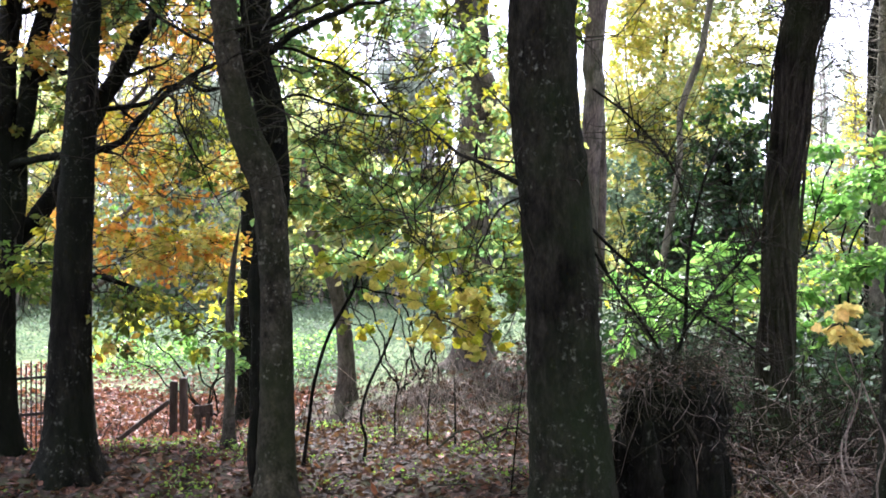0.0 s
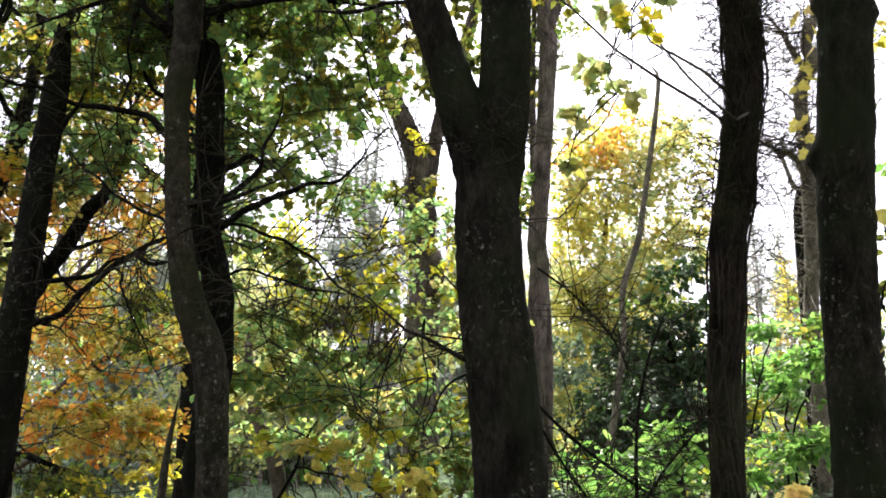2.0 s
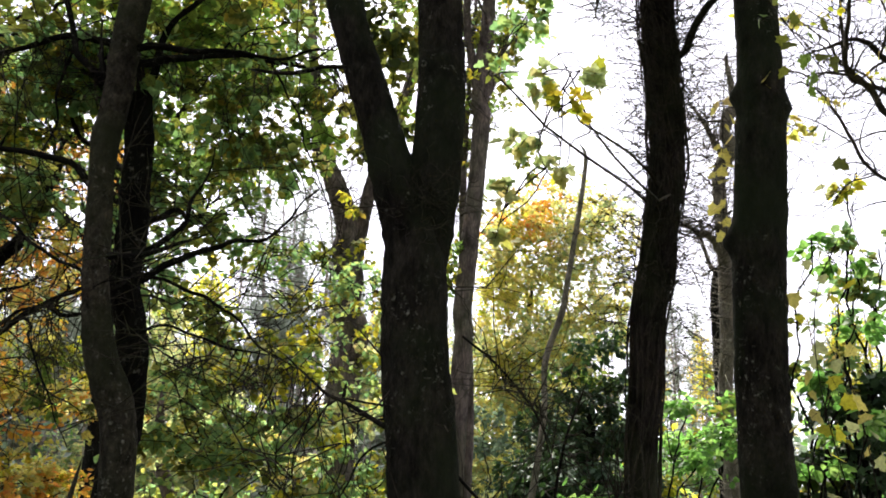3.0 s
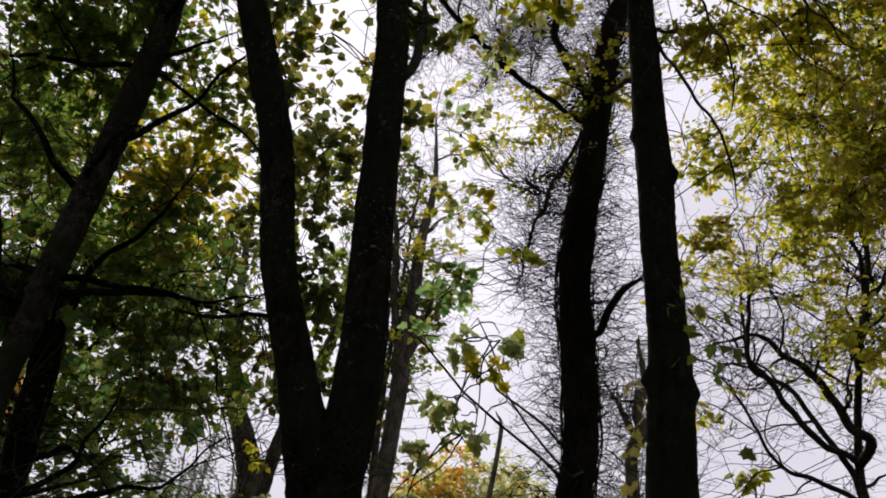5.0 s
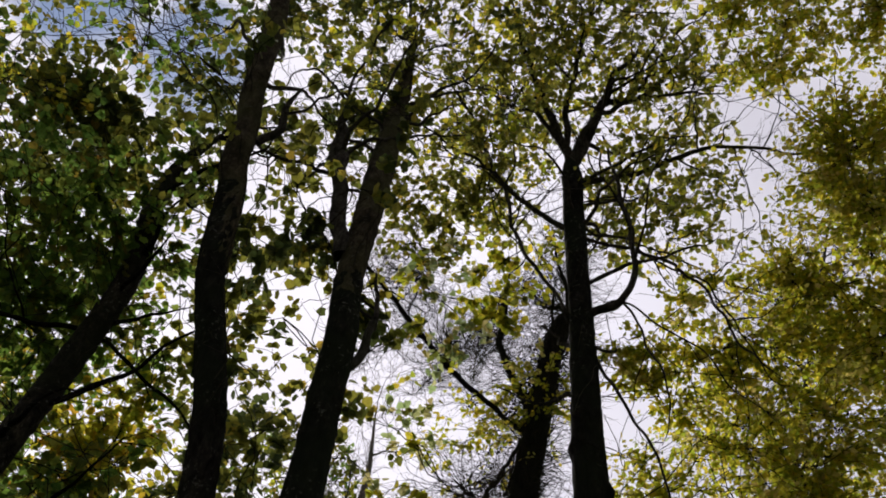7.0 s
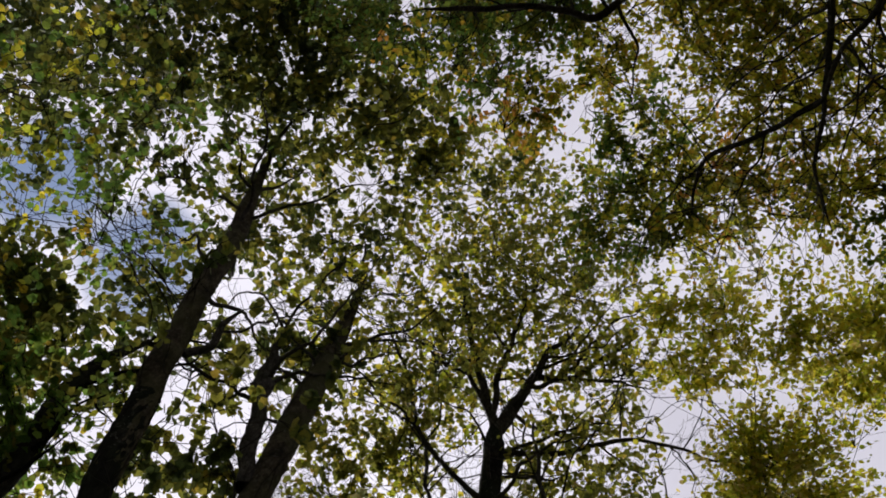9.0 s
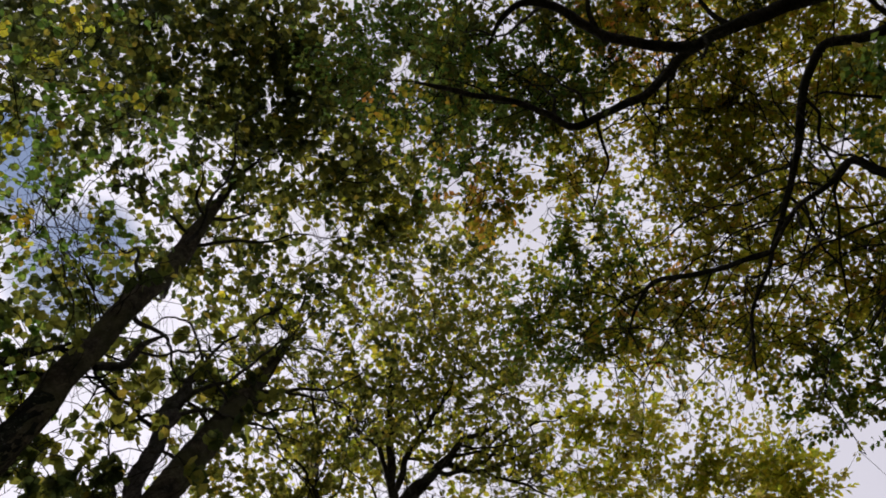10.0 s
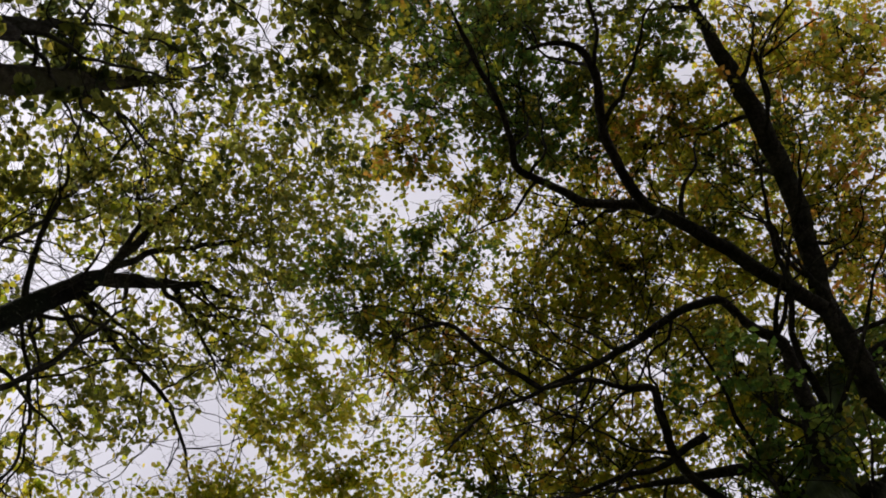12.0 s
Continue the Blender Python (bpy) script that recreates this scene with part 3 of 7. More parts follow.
STEMS['T4.a'] = [(0.52, 4.37, 2.57, 0.122), (0.47, 4.38, 2.95, 0.131), (0.39, 4.37, 3.26, 0.125), (0.27, 4.38, 3.68, 0.111), (0.16, 4.38, 4.02, 0.103), (0.04, 4.37, 4.42, 0.104), (-0.13, 4.34, 5.27, 0.111), (-0.34, 4.31, 5.92, 0.113), (-0.55, 4.26, 6.58, 0.111), (-0.70, 4.20, 7.54, 0.116), (-0.79, 4.16, 7.86, 0.122), (-0.88, 4.12, 8.55, 0.122), (-1.00, 4.06, 9.19, 0.122), (-1.12, 4.00, 10.25, 0.117), (-1.24, 3.94, 10.95, 0.109), (-1.38, 3.85, 11.51, 0.099), (-1.60, 3.71, 12.69, 0.078)]
STEMS['T4.b'] = [(0.54, 4.37, 2.57, 0.122), (0.59, 4.38, 3.06, 0.136), (0.62, 4.38, 3.40, 0.139), (0.63, 4.37, 3.97, 0.135), (0.62, 4.39, 4.21, 0.133), (0.60, 4.40, 5.02, 0.134), (0.58, 4.42, 5.81, 0.133), (0.56, 4.43, 6.52, 0.126), (0.52, 4.45, 6.98, 0.121), (0.50, 4.49, 7.34, 0.121), (0.51, 4.54, 8.53, 0.134), (0.50, 4.58, 9.31, 0.147), (0.51, 4.59, 10.27, 0.144), (0.50, 4.63, 10.61, 0.134), (0.50, 4.67, 11.53, 0.111), (0.44, 4.70, 13.80, 0.079)]
STEMS['T4.c'] = [(0.66, 4.41, 6.19, 0.044), (0.75, 4.45, 6.44, 0.038), (0.80, 4.49, 6.95, 0.033), (0.83, 4.54, 6.93, 0.030), (0.74, 4.60, 7.72, 0.024)]
STEMS['T4.d'] = [(-0.71, 4.11, 8.24, 0.046), (-0.57, 4.04, 8.50, 0.040), (-0.60, 3.93, 8.76, 0.032), (-0.54, 3.84, 9.04, 0.022)]
STEMS['T4.e'] = [(0.38, 4.52, 7.65, 0.076), (0.21, 4.59, 8.48, 0.077), (0.06, 4.65, 9.50, 0.073), (0.03, 4.72, 9.38, 0.092), (-0.12, 4.78, 11.10, 0.057)]
STEMS['T4.h'] = [(0.05, 4.72, 2.15, 0.006), (-0.04, 4.73, 2.02, 0.005), (-0.15, 4.74, 1.89, 0.004), (-0.17, 4.75, 1.72, 0.003), (-0.21, 4.74, 1.47, 0.002)]
STEMS['T4.i'] = [(0.15, 4.72, 2.10, 0.006), (0.02, 4.74, 1.96, 0.005), (-0.04, 4.74, 1.85, 0.004), (-0.05, 4.75, 1.65, 0.003), (-0.09, 4.75, 1.45, 0.002)]
STEMS['T4.j'] = [(0.24, 4.72, 2.05, 0.006), (0.20, 4.71, 2.19, 0.005), (0.18, 4.73, 2.02, 0.005), (0.20, 4.74, 1.73, 0.004), (0.14, 4.75, 1.57, 0.003), (0.10, 4.75, 1.43, 0.002)]
STEMS['T4.k'] = [(0.43, 4.72, 1.89, 0.008), (0.27, 4.74, 1.74, 0.006), (0.19, 4.75, 1.59, 0.005), (0.17, 4.74, 1.44, 0.003)]
STEMS['S6.stem'] = [(-0.13, 6.83, 0.07, 0.008), (-0.12, 6.88, 0.30, 0.006), (-0.08, 6.93, 0.59, 0.003)]
STEMS['S7.stem'] = [(0.10, 6.83, 0.08, 0.009), (0.10, 6.89, 0.34, 0.006), (0.09, 6.93, 0.62, 0.004)]
STEMS['S8.stem'] = [(-0.39, 6.82, 0.05, 0.008), (-0.39, 6.87, 0.34, 0.006), (-0.29, 6.94, 0.72, 0.003)]
STEMS['S9.stem'] = [(0.42, 5.24, 0.38, 0.006), (0.49, 5.29, 0.63, 0.004), (0.56, 5.33, 0.92, 0.002)]
STEMS['T5.trunk'] = [(2.58, 6.51, 0.16, 0.130), (2.60, 6.50, 0.91, 0.117), (2.63, 6.49, 1.44, 0.115), (2.65, 6.48, 2.02, 0.121), (2.69, 6.46, 2.69, 0.130), (2.73, 6.44, 3.11, 0.136), (2.78, 6.41, 3.40, 0.141), (2.86, 6.38, 3.98, 0.145), (2.92, 6.35, 4.33, 0.148), (2.93, 6.34, 4.74, 0.151), (2.93, 6.35, 5.28, 0.155), (2.91, 6.36, 5.93, 0.158), (2.95, 6.35, 6.52, 0.159), (3.06, 6.30, 7.24, 0.151), (3.19, 6.25, 8.12, 0.145), (3.35, 6.19, 9.31, 0.146), (3.50, 6.13, 10.02, 0.137), (3.64, 6.06, 10.44, 0.110)]
STEMS['T5.a'] = [(3.10, 6.27, 5.52, 0.037), (3.14, 6.10, 5.65, 0.037), (3.22, 5.92, 5.81, 0.032), (3.30, 5.73, 5.83, 0.026)]
STEMS['T5.b'] = [(3.11, 6.29, 8.17, 0.029), (2.77, 6.33, 8.40, 0.031), (2.38, 6.36, 8.67, 0.034), (2.03, 6.36, 8.93, 0.034), (1.67, 6.35, 9.27, 0.030), (0.91, 6.31, 10.03, 0.029), (0.57, 6.19, 10.22, 0.021), (0.48, 6.05, 9.78, 0.021), (0.42, 5.90, 9.67, 0.015)]
STEMS['T5.c'] = [(3.08, 6.29, 8.09, 0.022), (2.79, 6.26, 7.45, 0.021), (2.50, 6.21, 6.73, 0.018), (2.29, 6.12, 6.02, 0.013), (2.18, 6.00, 5.58, 0.007)]
STEMS['T5.d'] = [(3.14, 6.28, 8.61, 0.059), (2.98, 6.43, 9.20, 0.054), (2.86, 6.54, 9.78, 0.049), (2.90, 6.60, 10.28, 0.044), (2.92, 6.65, 10.94, 0.039), (2.65, 6.81, 10.71, 0.031)]
STEMS['T6.trunk'] = [(2.66, 4.59, 0.85, 0.228), (2.64, 4.59, 1.32, 0.180), (2.63, 4.60, 1.97, 0.153), (2.65, 4.59, 2.56, 0.151), (2.68, 4.57, 3.19, 0.156), (2.72, 4.54, 3.68, 0.155), (2.76, 4.52, 4.20, 0.149), (2.77, 4.52, 4.74, 0.139), (2.78, 4.53, 5.43, 0.138), (2.80, 4.53, 5.99, 0.142), (2.81, 4.53, 6.58, 0.134), (2.84, 4.54, 7.64, 0.126), (2.86, 4.55, 9.12, 0.125), (2.89, 4.56, 10.69, 0.125), (2.89, 4.56, 11.12, 0.128), (2.89, 4.57, 11.59, 0.130)]
STEMS['T6.a'] = [(2.91, 4.56, 11.52, 0.070), (2.67, 4.48, 12.07, 0.062), (2.27, 4.26, 12.80, 0.050), (1.93, 4.03, 13.38, 0.036), (1.54, 3.65, 13.98, 0.022)]
STEMS['T6.b'] = [(2.95, 4.51, 11.53, 0.085), (3.06, 4.16, 12.10, 0.072), (3.12, 3.92, 12.40, 0.060), (3.16, 3.67, 12.80, 0.042), (3.35, 3.42, 13.04, 0.030), (3.44, 3.15, 13.41, 0.018)]
STEMS['T6.c'] = [(3.12, 3.92, 12.40, 0.050), (3.36, 3.83, 12.36, 0.044), (3.53, 3.65, 12.36, 0.040), (3.78, 3.29, 12.61, 0.030), (4.11, 2.74, 12.97, 0.016)]
STEMS['T6.d'] = [(3.02, 4.59, 11.13, 0.040), (3.53, 4.18, 11.03, 0.034), (3.87, 3.80, 11.06, 0.030), (4.19, 3.38, 10.96, 0.025), (4.59, 3.04, 10.66, 0.019), (4.94, 2.80, 10.43, 0.014), (5.33, 2.24, 10.25, 0.007)]
STEMS['T6.n'] = [(2.87, 4.54, 11.66, 0.050), (2.72, 4.29, 12.36, 0.044), (2.71, 3.95, 13.04, 0.036), (2.69, 3.65, 13.57, 0.028), (2.52, 3.26, 14.25, 0.018)]
STEMS['T6.o'] = [(3.53, 3.65, 12.36, 0.026), (3.75, 3.46, 12.24, 0.022), (4.02, 3.28, 12.20, 0.018), (4.48, 3.02, 12.09, 0.008)]
STEMS['T6.p'] = [(3.05, 4.36, 11.80, 0.034), (3.30, 4.28, 11.64, 0.028), (3.62, 4.11, 11.48, 0.020), (4.04, 4.02, 11.24, 0.010)]
STEMS['T6.e'] = [(2.93, 4.49, 8.22, 0.048), (3.09, 4.32, 8.26, 0.043), (3.23, 4.18, 8.49, 0.037), (3.28, 4.08, 8.99, 0.031), (3.23, 4.06, 9.95, 0.025), (3.13, 4.09, 11.63, 0.022)]
STEMS['T6.f'] = [(2.81, 4.58, 9.77, 0.035), (2.34, 4.67, 10.16, 0.033), (1.94, 4.69, 10.54, 0.028), (1.44, 4.71, 12.02, 0.023), (0.98, 4.67, 12.81, 0.019)]
STEMS['T6.g'] = [(2.89, 4.55, 9.64, 0.022), (3.52, 4.22, 9.34, 0.020), (3.94, 3.95, 8.69, 0.016), (4.14, 3.85, 7.74, 0.013), (4.34, 3.72, 7.29, 0.008)]
STEMS['T6.i'] = [(3.24, 4.31, 8.34, 0.011), (3.58, 4.24, 8.14, 0.010), (3.92, 4.14, 7.81, 0.008), (4.18, 4.09, 7.36, 0.007), (4.49, 3.98, 6.92, 0.005)]
STEMS['T6.j'] = [(3.48, 4.29, 9.51, 0.011), (3.72, 4.26, 9.35, 0.011), (4.13, 4.05, 8.91, 0.010), (4.36, 3.98, 8.04, 0.007), (4.52, 3.95, 7.54, 0.006), (4.69, 3.94, 7.53, 0.004)]
STEMS['T6.k'] = [(3.21, 4.33, 8.37, 0.014), (3.32, 4.20, 7.73, 0.011), (3.39, 4.11, 7.04, 0.009), (3.34, 4.09, 6.59, 0.007), (3.24, 4.13, 6.32, 0.004)]
STEMS['T6.l'] = [(2.90, 4.50, 7.63, 0.017), (3.12, 4.37, 6.91, 0.014), (3.29, 4.29, 6.42, 0.012), (3.33, 4.27, 6.00, 0.010), (3.34, 4.28, 5.63, 0.005)]
STEMS['T6.m'] = [(2.89, 4.54, 9.74, 0.011), (3.65, 4.32, 9.71, 0.011), (4.40, 3.94, 8.95, 0.008), (4.89, 3.73, 8.70, 0.007), (5.36, 3.49, 8.60, 0.004)]
STEMS['T6.h'] = [(2.75, 4.59, 8.13, 0.019), (2.53, 4.62, 8.66, 0.020), (2.20, 4.69, 9.35, 0.021), (1.94, 4.70, 10.55, 0.021), (1.32, 4.79, 11.04, 0.017), (0.63, 4.79, 11.37, 0.013)]
STEMS['B.trunk'] = [(3.18, -2.14, 5.02, 0.257), (3.01, -2.39, 5.79, 0.239), (2.82, -2.64, 6.63, 0.217), (2.55, -2.92, 7.53, 0.185), (2.29, -3.14, 8.25, 0.158), (1.95, -3.36, 8.95, 0.129)]
STEMS['B.a'] = [(2.23, -3.51, 7.83, 0.092), (1.92, -3.40, 8.30, 0.094), (1.62, -3.29, 8.71, 0.097), (1.40, -3.19, 9.08, 0.094), (0.94, -3.08, 9.47, 0.094), (0.37, -2.88, 9.85, 0.094), (-0.24, -2.54, 10.24, 0.087), (-0.76, -2.18, 10.56, 0.074), (-1.25, -1.86, 10.83, 0.061)]
STEMS['B.b'] = [(1.41, -3.10, 8.84, 0.071), (1.27, -2.76, 8.93, 0.061), (1.08, -2.30, 9.03, 0.060), (0.89, -1.83, 9.11, 0.053), (0.79, -1.46, 9.12, 0.048), (0.83, -1.01, 9.13, 0.042), (0.71, -0.57, 9.10, 0.037), (0.60, -0.27, 9.06, 0.034), (0.34, -0.18, 9.01, 0.030), (-0.03, 0.05, 8.95, 0.025), (-0.37, 0.30, 8.86, 0.022), (-0.62, 0.47, 8.76, 0.018)]
STEMS['B.c'] = [(0.76, -1.42, 8.83, 0.054), (0.56, -1.22, 8.85, 0.049), (0.30, -1.02, 8.86, 0.046), (0.03, -0.90, 8.85, 0.043), (-0.33, -0.77, 8.81, 0.038), (-0.49, -0.55, 8.80, 0.028), (-0.41, -0.18, 8.79, 0.021)]
STEMS['B.d'] = [(1.72, -2.62, 8.08, 0.055), (1.50, -2.28, 8.15, 0.041), (1.34, -1.98, 8.18, 0.034), (1.52, -1.64, 8.13, 0.031), (1.83, -1.28, 8.03, 0.027), (2.11, -0.87, 7.95, 0.022), (2.28, -0.58, 7.87, 0.017), (2.47, -0.25, 7.77, 0.014), (2.77, 0.01, 7.59, 0.009)]
STEMS['B.e'] = [(2.73, -2.19, 7.44, 0.044), (2.63, -1.95, 7.47, 0.036), (2.43, -1.72, 7.55, 0.033), (2.18, -1.60, 7.59, 0.033), (1.98, -1.48, 7.61, 0.029), (1.98, -1.28, 7.58, 0.022), (1.95, -0.98, 7.56, 0.019), (2.06, -0.66, 7.49, 0.013), (1.94, -0.38, 7.48, 0.010)]
STEMS['B.f'] = [(2.37, -0.76, 8.36, 0.022), (2.29, -0.45, 8.57, 0.025), (2.24, -0.19, 8.76, 0.023), (2.09, 0.15, 8.96, 0.021), (2.33, 0.59, 9.02, 0.016)]
STEMS['B.g'] = [(2.41, -3.19, 7.34, 0.081), (2.65, -2.75, 7.64, 0.073), (2.62, -2.46, 7.96, 0.050), (2.90, -1.97, 8.17, 0.033), (3.18, -1.47, 8.34, 0.022)]
STEMS['B.h'] = [(1.87, -2.89, 8.37, 0.034), (1.63, -2.77, 8.49, 0.028), (1.12, -2.62, 8.64, 0.023), (0.60, -2.40, 8.79, 0.017), (0.07, -2.22, 8.87, 0.012)]
STEMS['B.i'] = [(2.36, -2.02, 7.87, 0.036), (2.53, -1.85, 7.86, 0.030), (2.68, -1.67, 7.85, 0.024), (2.99, -1.13, 7.83, 0.018), (3.11, -0.85, 7.81, 0.013)]
STEMS['B.j'] = [(2.10, -1.54, 7.99, 0.016), (2.19, -1.34, 8.00, 0.013), (2.49, -1.12, 7.94, 0.009), (2.75, -0.93, 7.86, 0.006)]
STEMS['S1.stem'] = [(-1.07, 6.33, 0.04, 0.0145), (-1.02, 6.34, 0.29, 0.0134), (-0.98, 6.34, 0.58, 0.0134), (-0.88, 6.35, 0.92, 0.0134), (-0.75, 6.38, 1.17, 0.0134), (-0.68, 6.38, 1.30, 0.0111), (-0.60, 6.39, 1.53, 0.0089), (-0.50, 6.39, 1.69, 0.0056), (-0.37, 6.41, 1.84, 0.0033)]
STEMS['S1.a'] = [(-0.68, 6.38, 1.30, 0.0089), (-0.45, 6.31, 1.29, 0.0067), (-0.18, 6.24, 1.18, 0.0056), (0.07, 6.16, 1.02, 0.0033)]
STEMS['S1.b'] = [(-0.63, 6.39, 1.47, 0.0067), (-0.41, 6.47, 1.64, 0.0056), (-0.22, 6.55, 1.80, 0.0033)]
STEMS['S2.stem'] = [(-0.62, 6.39, 0.03, 0.0122), (-0.59, 6.39, 0.13, 0.0111), (-0.63, 6.39, 0.30, 0.0111), (-0.58, 6.39, 0.53, 0.0111), (-0.47, 6.41, 0.77, 0.0111), (-0.39, 6.41, 0.97, 0.0100), (-0.35, 6.41, 1.10, 0.0078)]
STEMS['S3.stem'] = [(-1.90, 7.36, -0.15, 0.075), (-1.89, 7.36, 0.11, 0.050), (-1.88, 7.36, 0.61, 0.044), (-1.88, 7.36, 1.11, 0.037), (-1.85, 7.37, 1.5, 0.024), (-1.80, 7.39, 1.85, 0.008)]
STEMS['S4.stem'] = [(-1.57, 13.51, -0.82, 0.174), (-1.57, 13.51, -0.30, 0.147), (-1.61, 13.50, 0.34, 0.128), (-1.77, 13.48, 1.07, 0.119), (-2.04, 13.45, 1.71, 0.109), (-2.22, 13.42, 2.17, 0.091), (-2.24, 13.41, 3.23, 0.064)]
STEMS['S5.stem'] = [(2.77, 10.64, 1.19, 0.049), (2.89, 10.61, 1.92, 0.044), (3.00, 10.58, 2.70, 0.041), (3.02, 10.57, 3.36, 0.044), (3.23, 10.51, 3.99, 0.044), (3.32, 10.48, 4.48, 0.039), (3.57, 10.39, 6.09, 0.031), (3.50, 10.41, 6.46, 0.015)]
STEMS['D.a'] = [(1.00, 4.80, 0.53, 0.016), (1.13, 4.83, 0.70, 0.015), (1.30, 4.84, 0.89, 0.014), (1.41, 4.87, 1.12, 0.012), (1.44, 4.92, 1.41, 0.011), (1.48, 4.97, 1.68, 0.010), (1.56, 5.00, 1.99, 0.008), (1.67, 5.03, 2.24, 0.005)]
STEMS['D.b'] = [(1.39, 4.80, 1.12, 0.009), (1.61, 4.88, 1.38, 0.008), (1.80, 4.95, 1.56, 0.006), (1.92, 5.05, 1.68, 0.004)]
STEMS['D.c'] = [(0.78, 4.43, 1.72, 0.009), (0.96, 4.62, 1.58, 0.009), (1.19, 4.79, 1.42, 0.009), (1.46, 4.95, 1.26, 0.009), (1.75, 5.09, 1.10, 0.009), (2.04, 5.22, 0.91, 0.005)]
STEMS['D.d'] = [(0.79, 4.43, 1.61, 0.008), (0.96, 4.63, 1.39, 0.008), (1.17, 4.83, 1.15, 0.008), (1.32, 5.03, 0.97, 0.007)]
STEMS['D.e'] = [(0.80, 4.43, 2.45, 0.007), (1.00, 4.52, 2.33, 0.007), (1.17, 4.60, 2.18, 0.006), (1.31, 4.70, 2.03, 0.005), (1.40, 4.80, 1.84, 0.004)]
STEMS['T3.e'] = [(-1.04, 5.40, 2.90, 0.011), (-0.78, 5.39, 2.82, 0.011), (-0.52, 5.37, 2.67, 0.009), (-0.30, 5.34, 2.48, 0.007), (-0.09, 5.30, 2.35, 0.005)]
STEMS['T3.f'] = [(-0.92, 5.22, 2.57, 0.009), (-0.72, 5.22, 2.50, 0.009), (-0.51, 5.21, 2.44, 0.008), (-0.23, 5.20, 2.41, 0.005)]
STEMS['T3.g'] = [(-1.33, 5.11, 4.35, 0.030), (-1.69, 5.11, 4.41, 0.022), (-1.97, 5.13, 4.30, 0.017), (-2.34, 5.08, 4.09, 0.011)]
STEMS['T3.h'] = [(-1.15, 5.16, 4.31, 0.026), (-0.71, 5.43, 4.56, 0.018), (-0.24, 5.67, 4.66, 0.017), (0.05, 5.88, 4.80, 0.011)]
STEMS['T3.i'] = [(-1.36, 5.02, 2.80, 0.012), (-1.56, 5.07, 2.91, 0.011), (-1.75, 5.11, 3.03, 0.011), (-1.90, 5.16, 3.15, 0.010), (-2.06, 5.21, 3.32, 0.007)]
STEMS['T1.e'] = [(-1.72, 5.54, 2.71, 0.015), (-1.56, 5.38, 2.64, 0.015), (-1.38, 5.22, 2.61, 0.012)]
STEMS['T4.f'] = [(0.42, 4.38, 1.93, 0.017), (0.29, 4.52, 2.01, 0.013), (0.11, 4.65, 2.12, 0.010), (-0.05, 4.77, 2.28, 0.007), (-0.28, 4.89, 2.44, 0.004)]
STEMS['T4.g'] = [(0.07, 4.28, 3.93, 0.013), (-0.12, 4.25, 3.88, 0.013), (-0.32, 4.21, 3.83, 0.011), (-0.45, 4.17, 3.80, 0.008)]
STEMS['P1.trunk'] = [(0.51, 13.99, 2.67, 0.285), (0.55, 13.99, 3.54, 0.266), (0.65, 13.98, 4.26, 0.250), (0.48, 13.98, 4.68, 0.247), (0.56, 13.98, 5.16, 0.235), (0.42, 13.98, 5.63, 0.237), (0.46, 13.98, 6.08, 0.218), (0.16, 13.98, 6.91, 0.181), (-0.12, 13.98, 7.55, 0.142), (-0.26, 13.96, 8.44, 0.113), (-0.41, 13.92, 9.61, 0.083)]
STEMS['P1.a'] = [(0.56, 13.98, 5.16, 0.147), (0.69, 13.97, 6.20, 0.129), (0.90, 13.95, 7.27, 0.121), (1.24, 13.91, 8.29, 0.113), (1.48, 13.86, 9.23, 0.094), (1.52, 13.85, 9.95, 0.074)]
STEMS['P2.trunk'] = [(2.22, 12.81, 1.80, 0.165), (2.27, 12.80, 3.20, 0.156), (2.33, 12.78, 4.10, 0.152), (2.30, 12.79, 4.42, 0.152), (2.38, 12.77, 5.41, 0.151), (2.49, 12.74, 6.81, 0.140), (2.56, 12.72, 7.92, 0.152), (2.50, 12.73, 7.98, 0.145), (2.54, 12.70, 8.89, 0.126), (2.63, 12.67, 9.49, 0.133), (2.71, 12.65, 10.76, 0.097)]
STEMS['P2.a'] = [(2.55, 12.70, 8.13, 0.105), (2.75, 12.67, 8.66, 0.096), (2.90, 12.62, 9.08, 0.082)]
STEMS['P2.b'] = [(2.51, 12.71, 8.09, 0.078), (2.31, 12.73, 9.22, 0.071), (2.22, 12.73, 10.57, 0.059)]
STEMS['P3.trunk'] = [(5.09, 9.75, 2.79, 0.090), (5.15, 9.71, 3.63, 0.091), (5.18, 9.70, 4.49, 0.093), (5.18, 9.69, 5.25, 0.087), (5.20, 9.69, 5.87, 0.088), (5.36, 9.60, 6.21, 0.115), (5.29, 9.64, 6.40, 0.074), (5.35, 9.61, 6.70, 0.087), (5.42, 9.57, 6.85, 0.060), (5.37, 9.61, 7.59, 0.058)]
STEMS['P3.a'] = [(5.17, 9.70, 4.64, 0.050), (4.98, 9.61, 4.91, 0.043), (4.76, 9.54, 4.95, 0.036), (4.55, 9.46, 5.06, 0.025)]
STEMS['P3.b'] = [(5.26, 9.65, 6.01, 0.044), (5.06, 9.65, 6.47, 0.037), (4.80, 9.66, 6.87, 0.023)]
STEMS['P4.trunk'] = [(5.53, 10.65, 1.78, 0.130), (5.53, 10.64, 2.65, 0.123), (5.54, 10.64, 3.51, 0.116), (5.54, 10.63, 4.38, 0.108), (5.56, 10.62, 4.81, 0.101)]
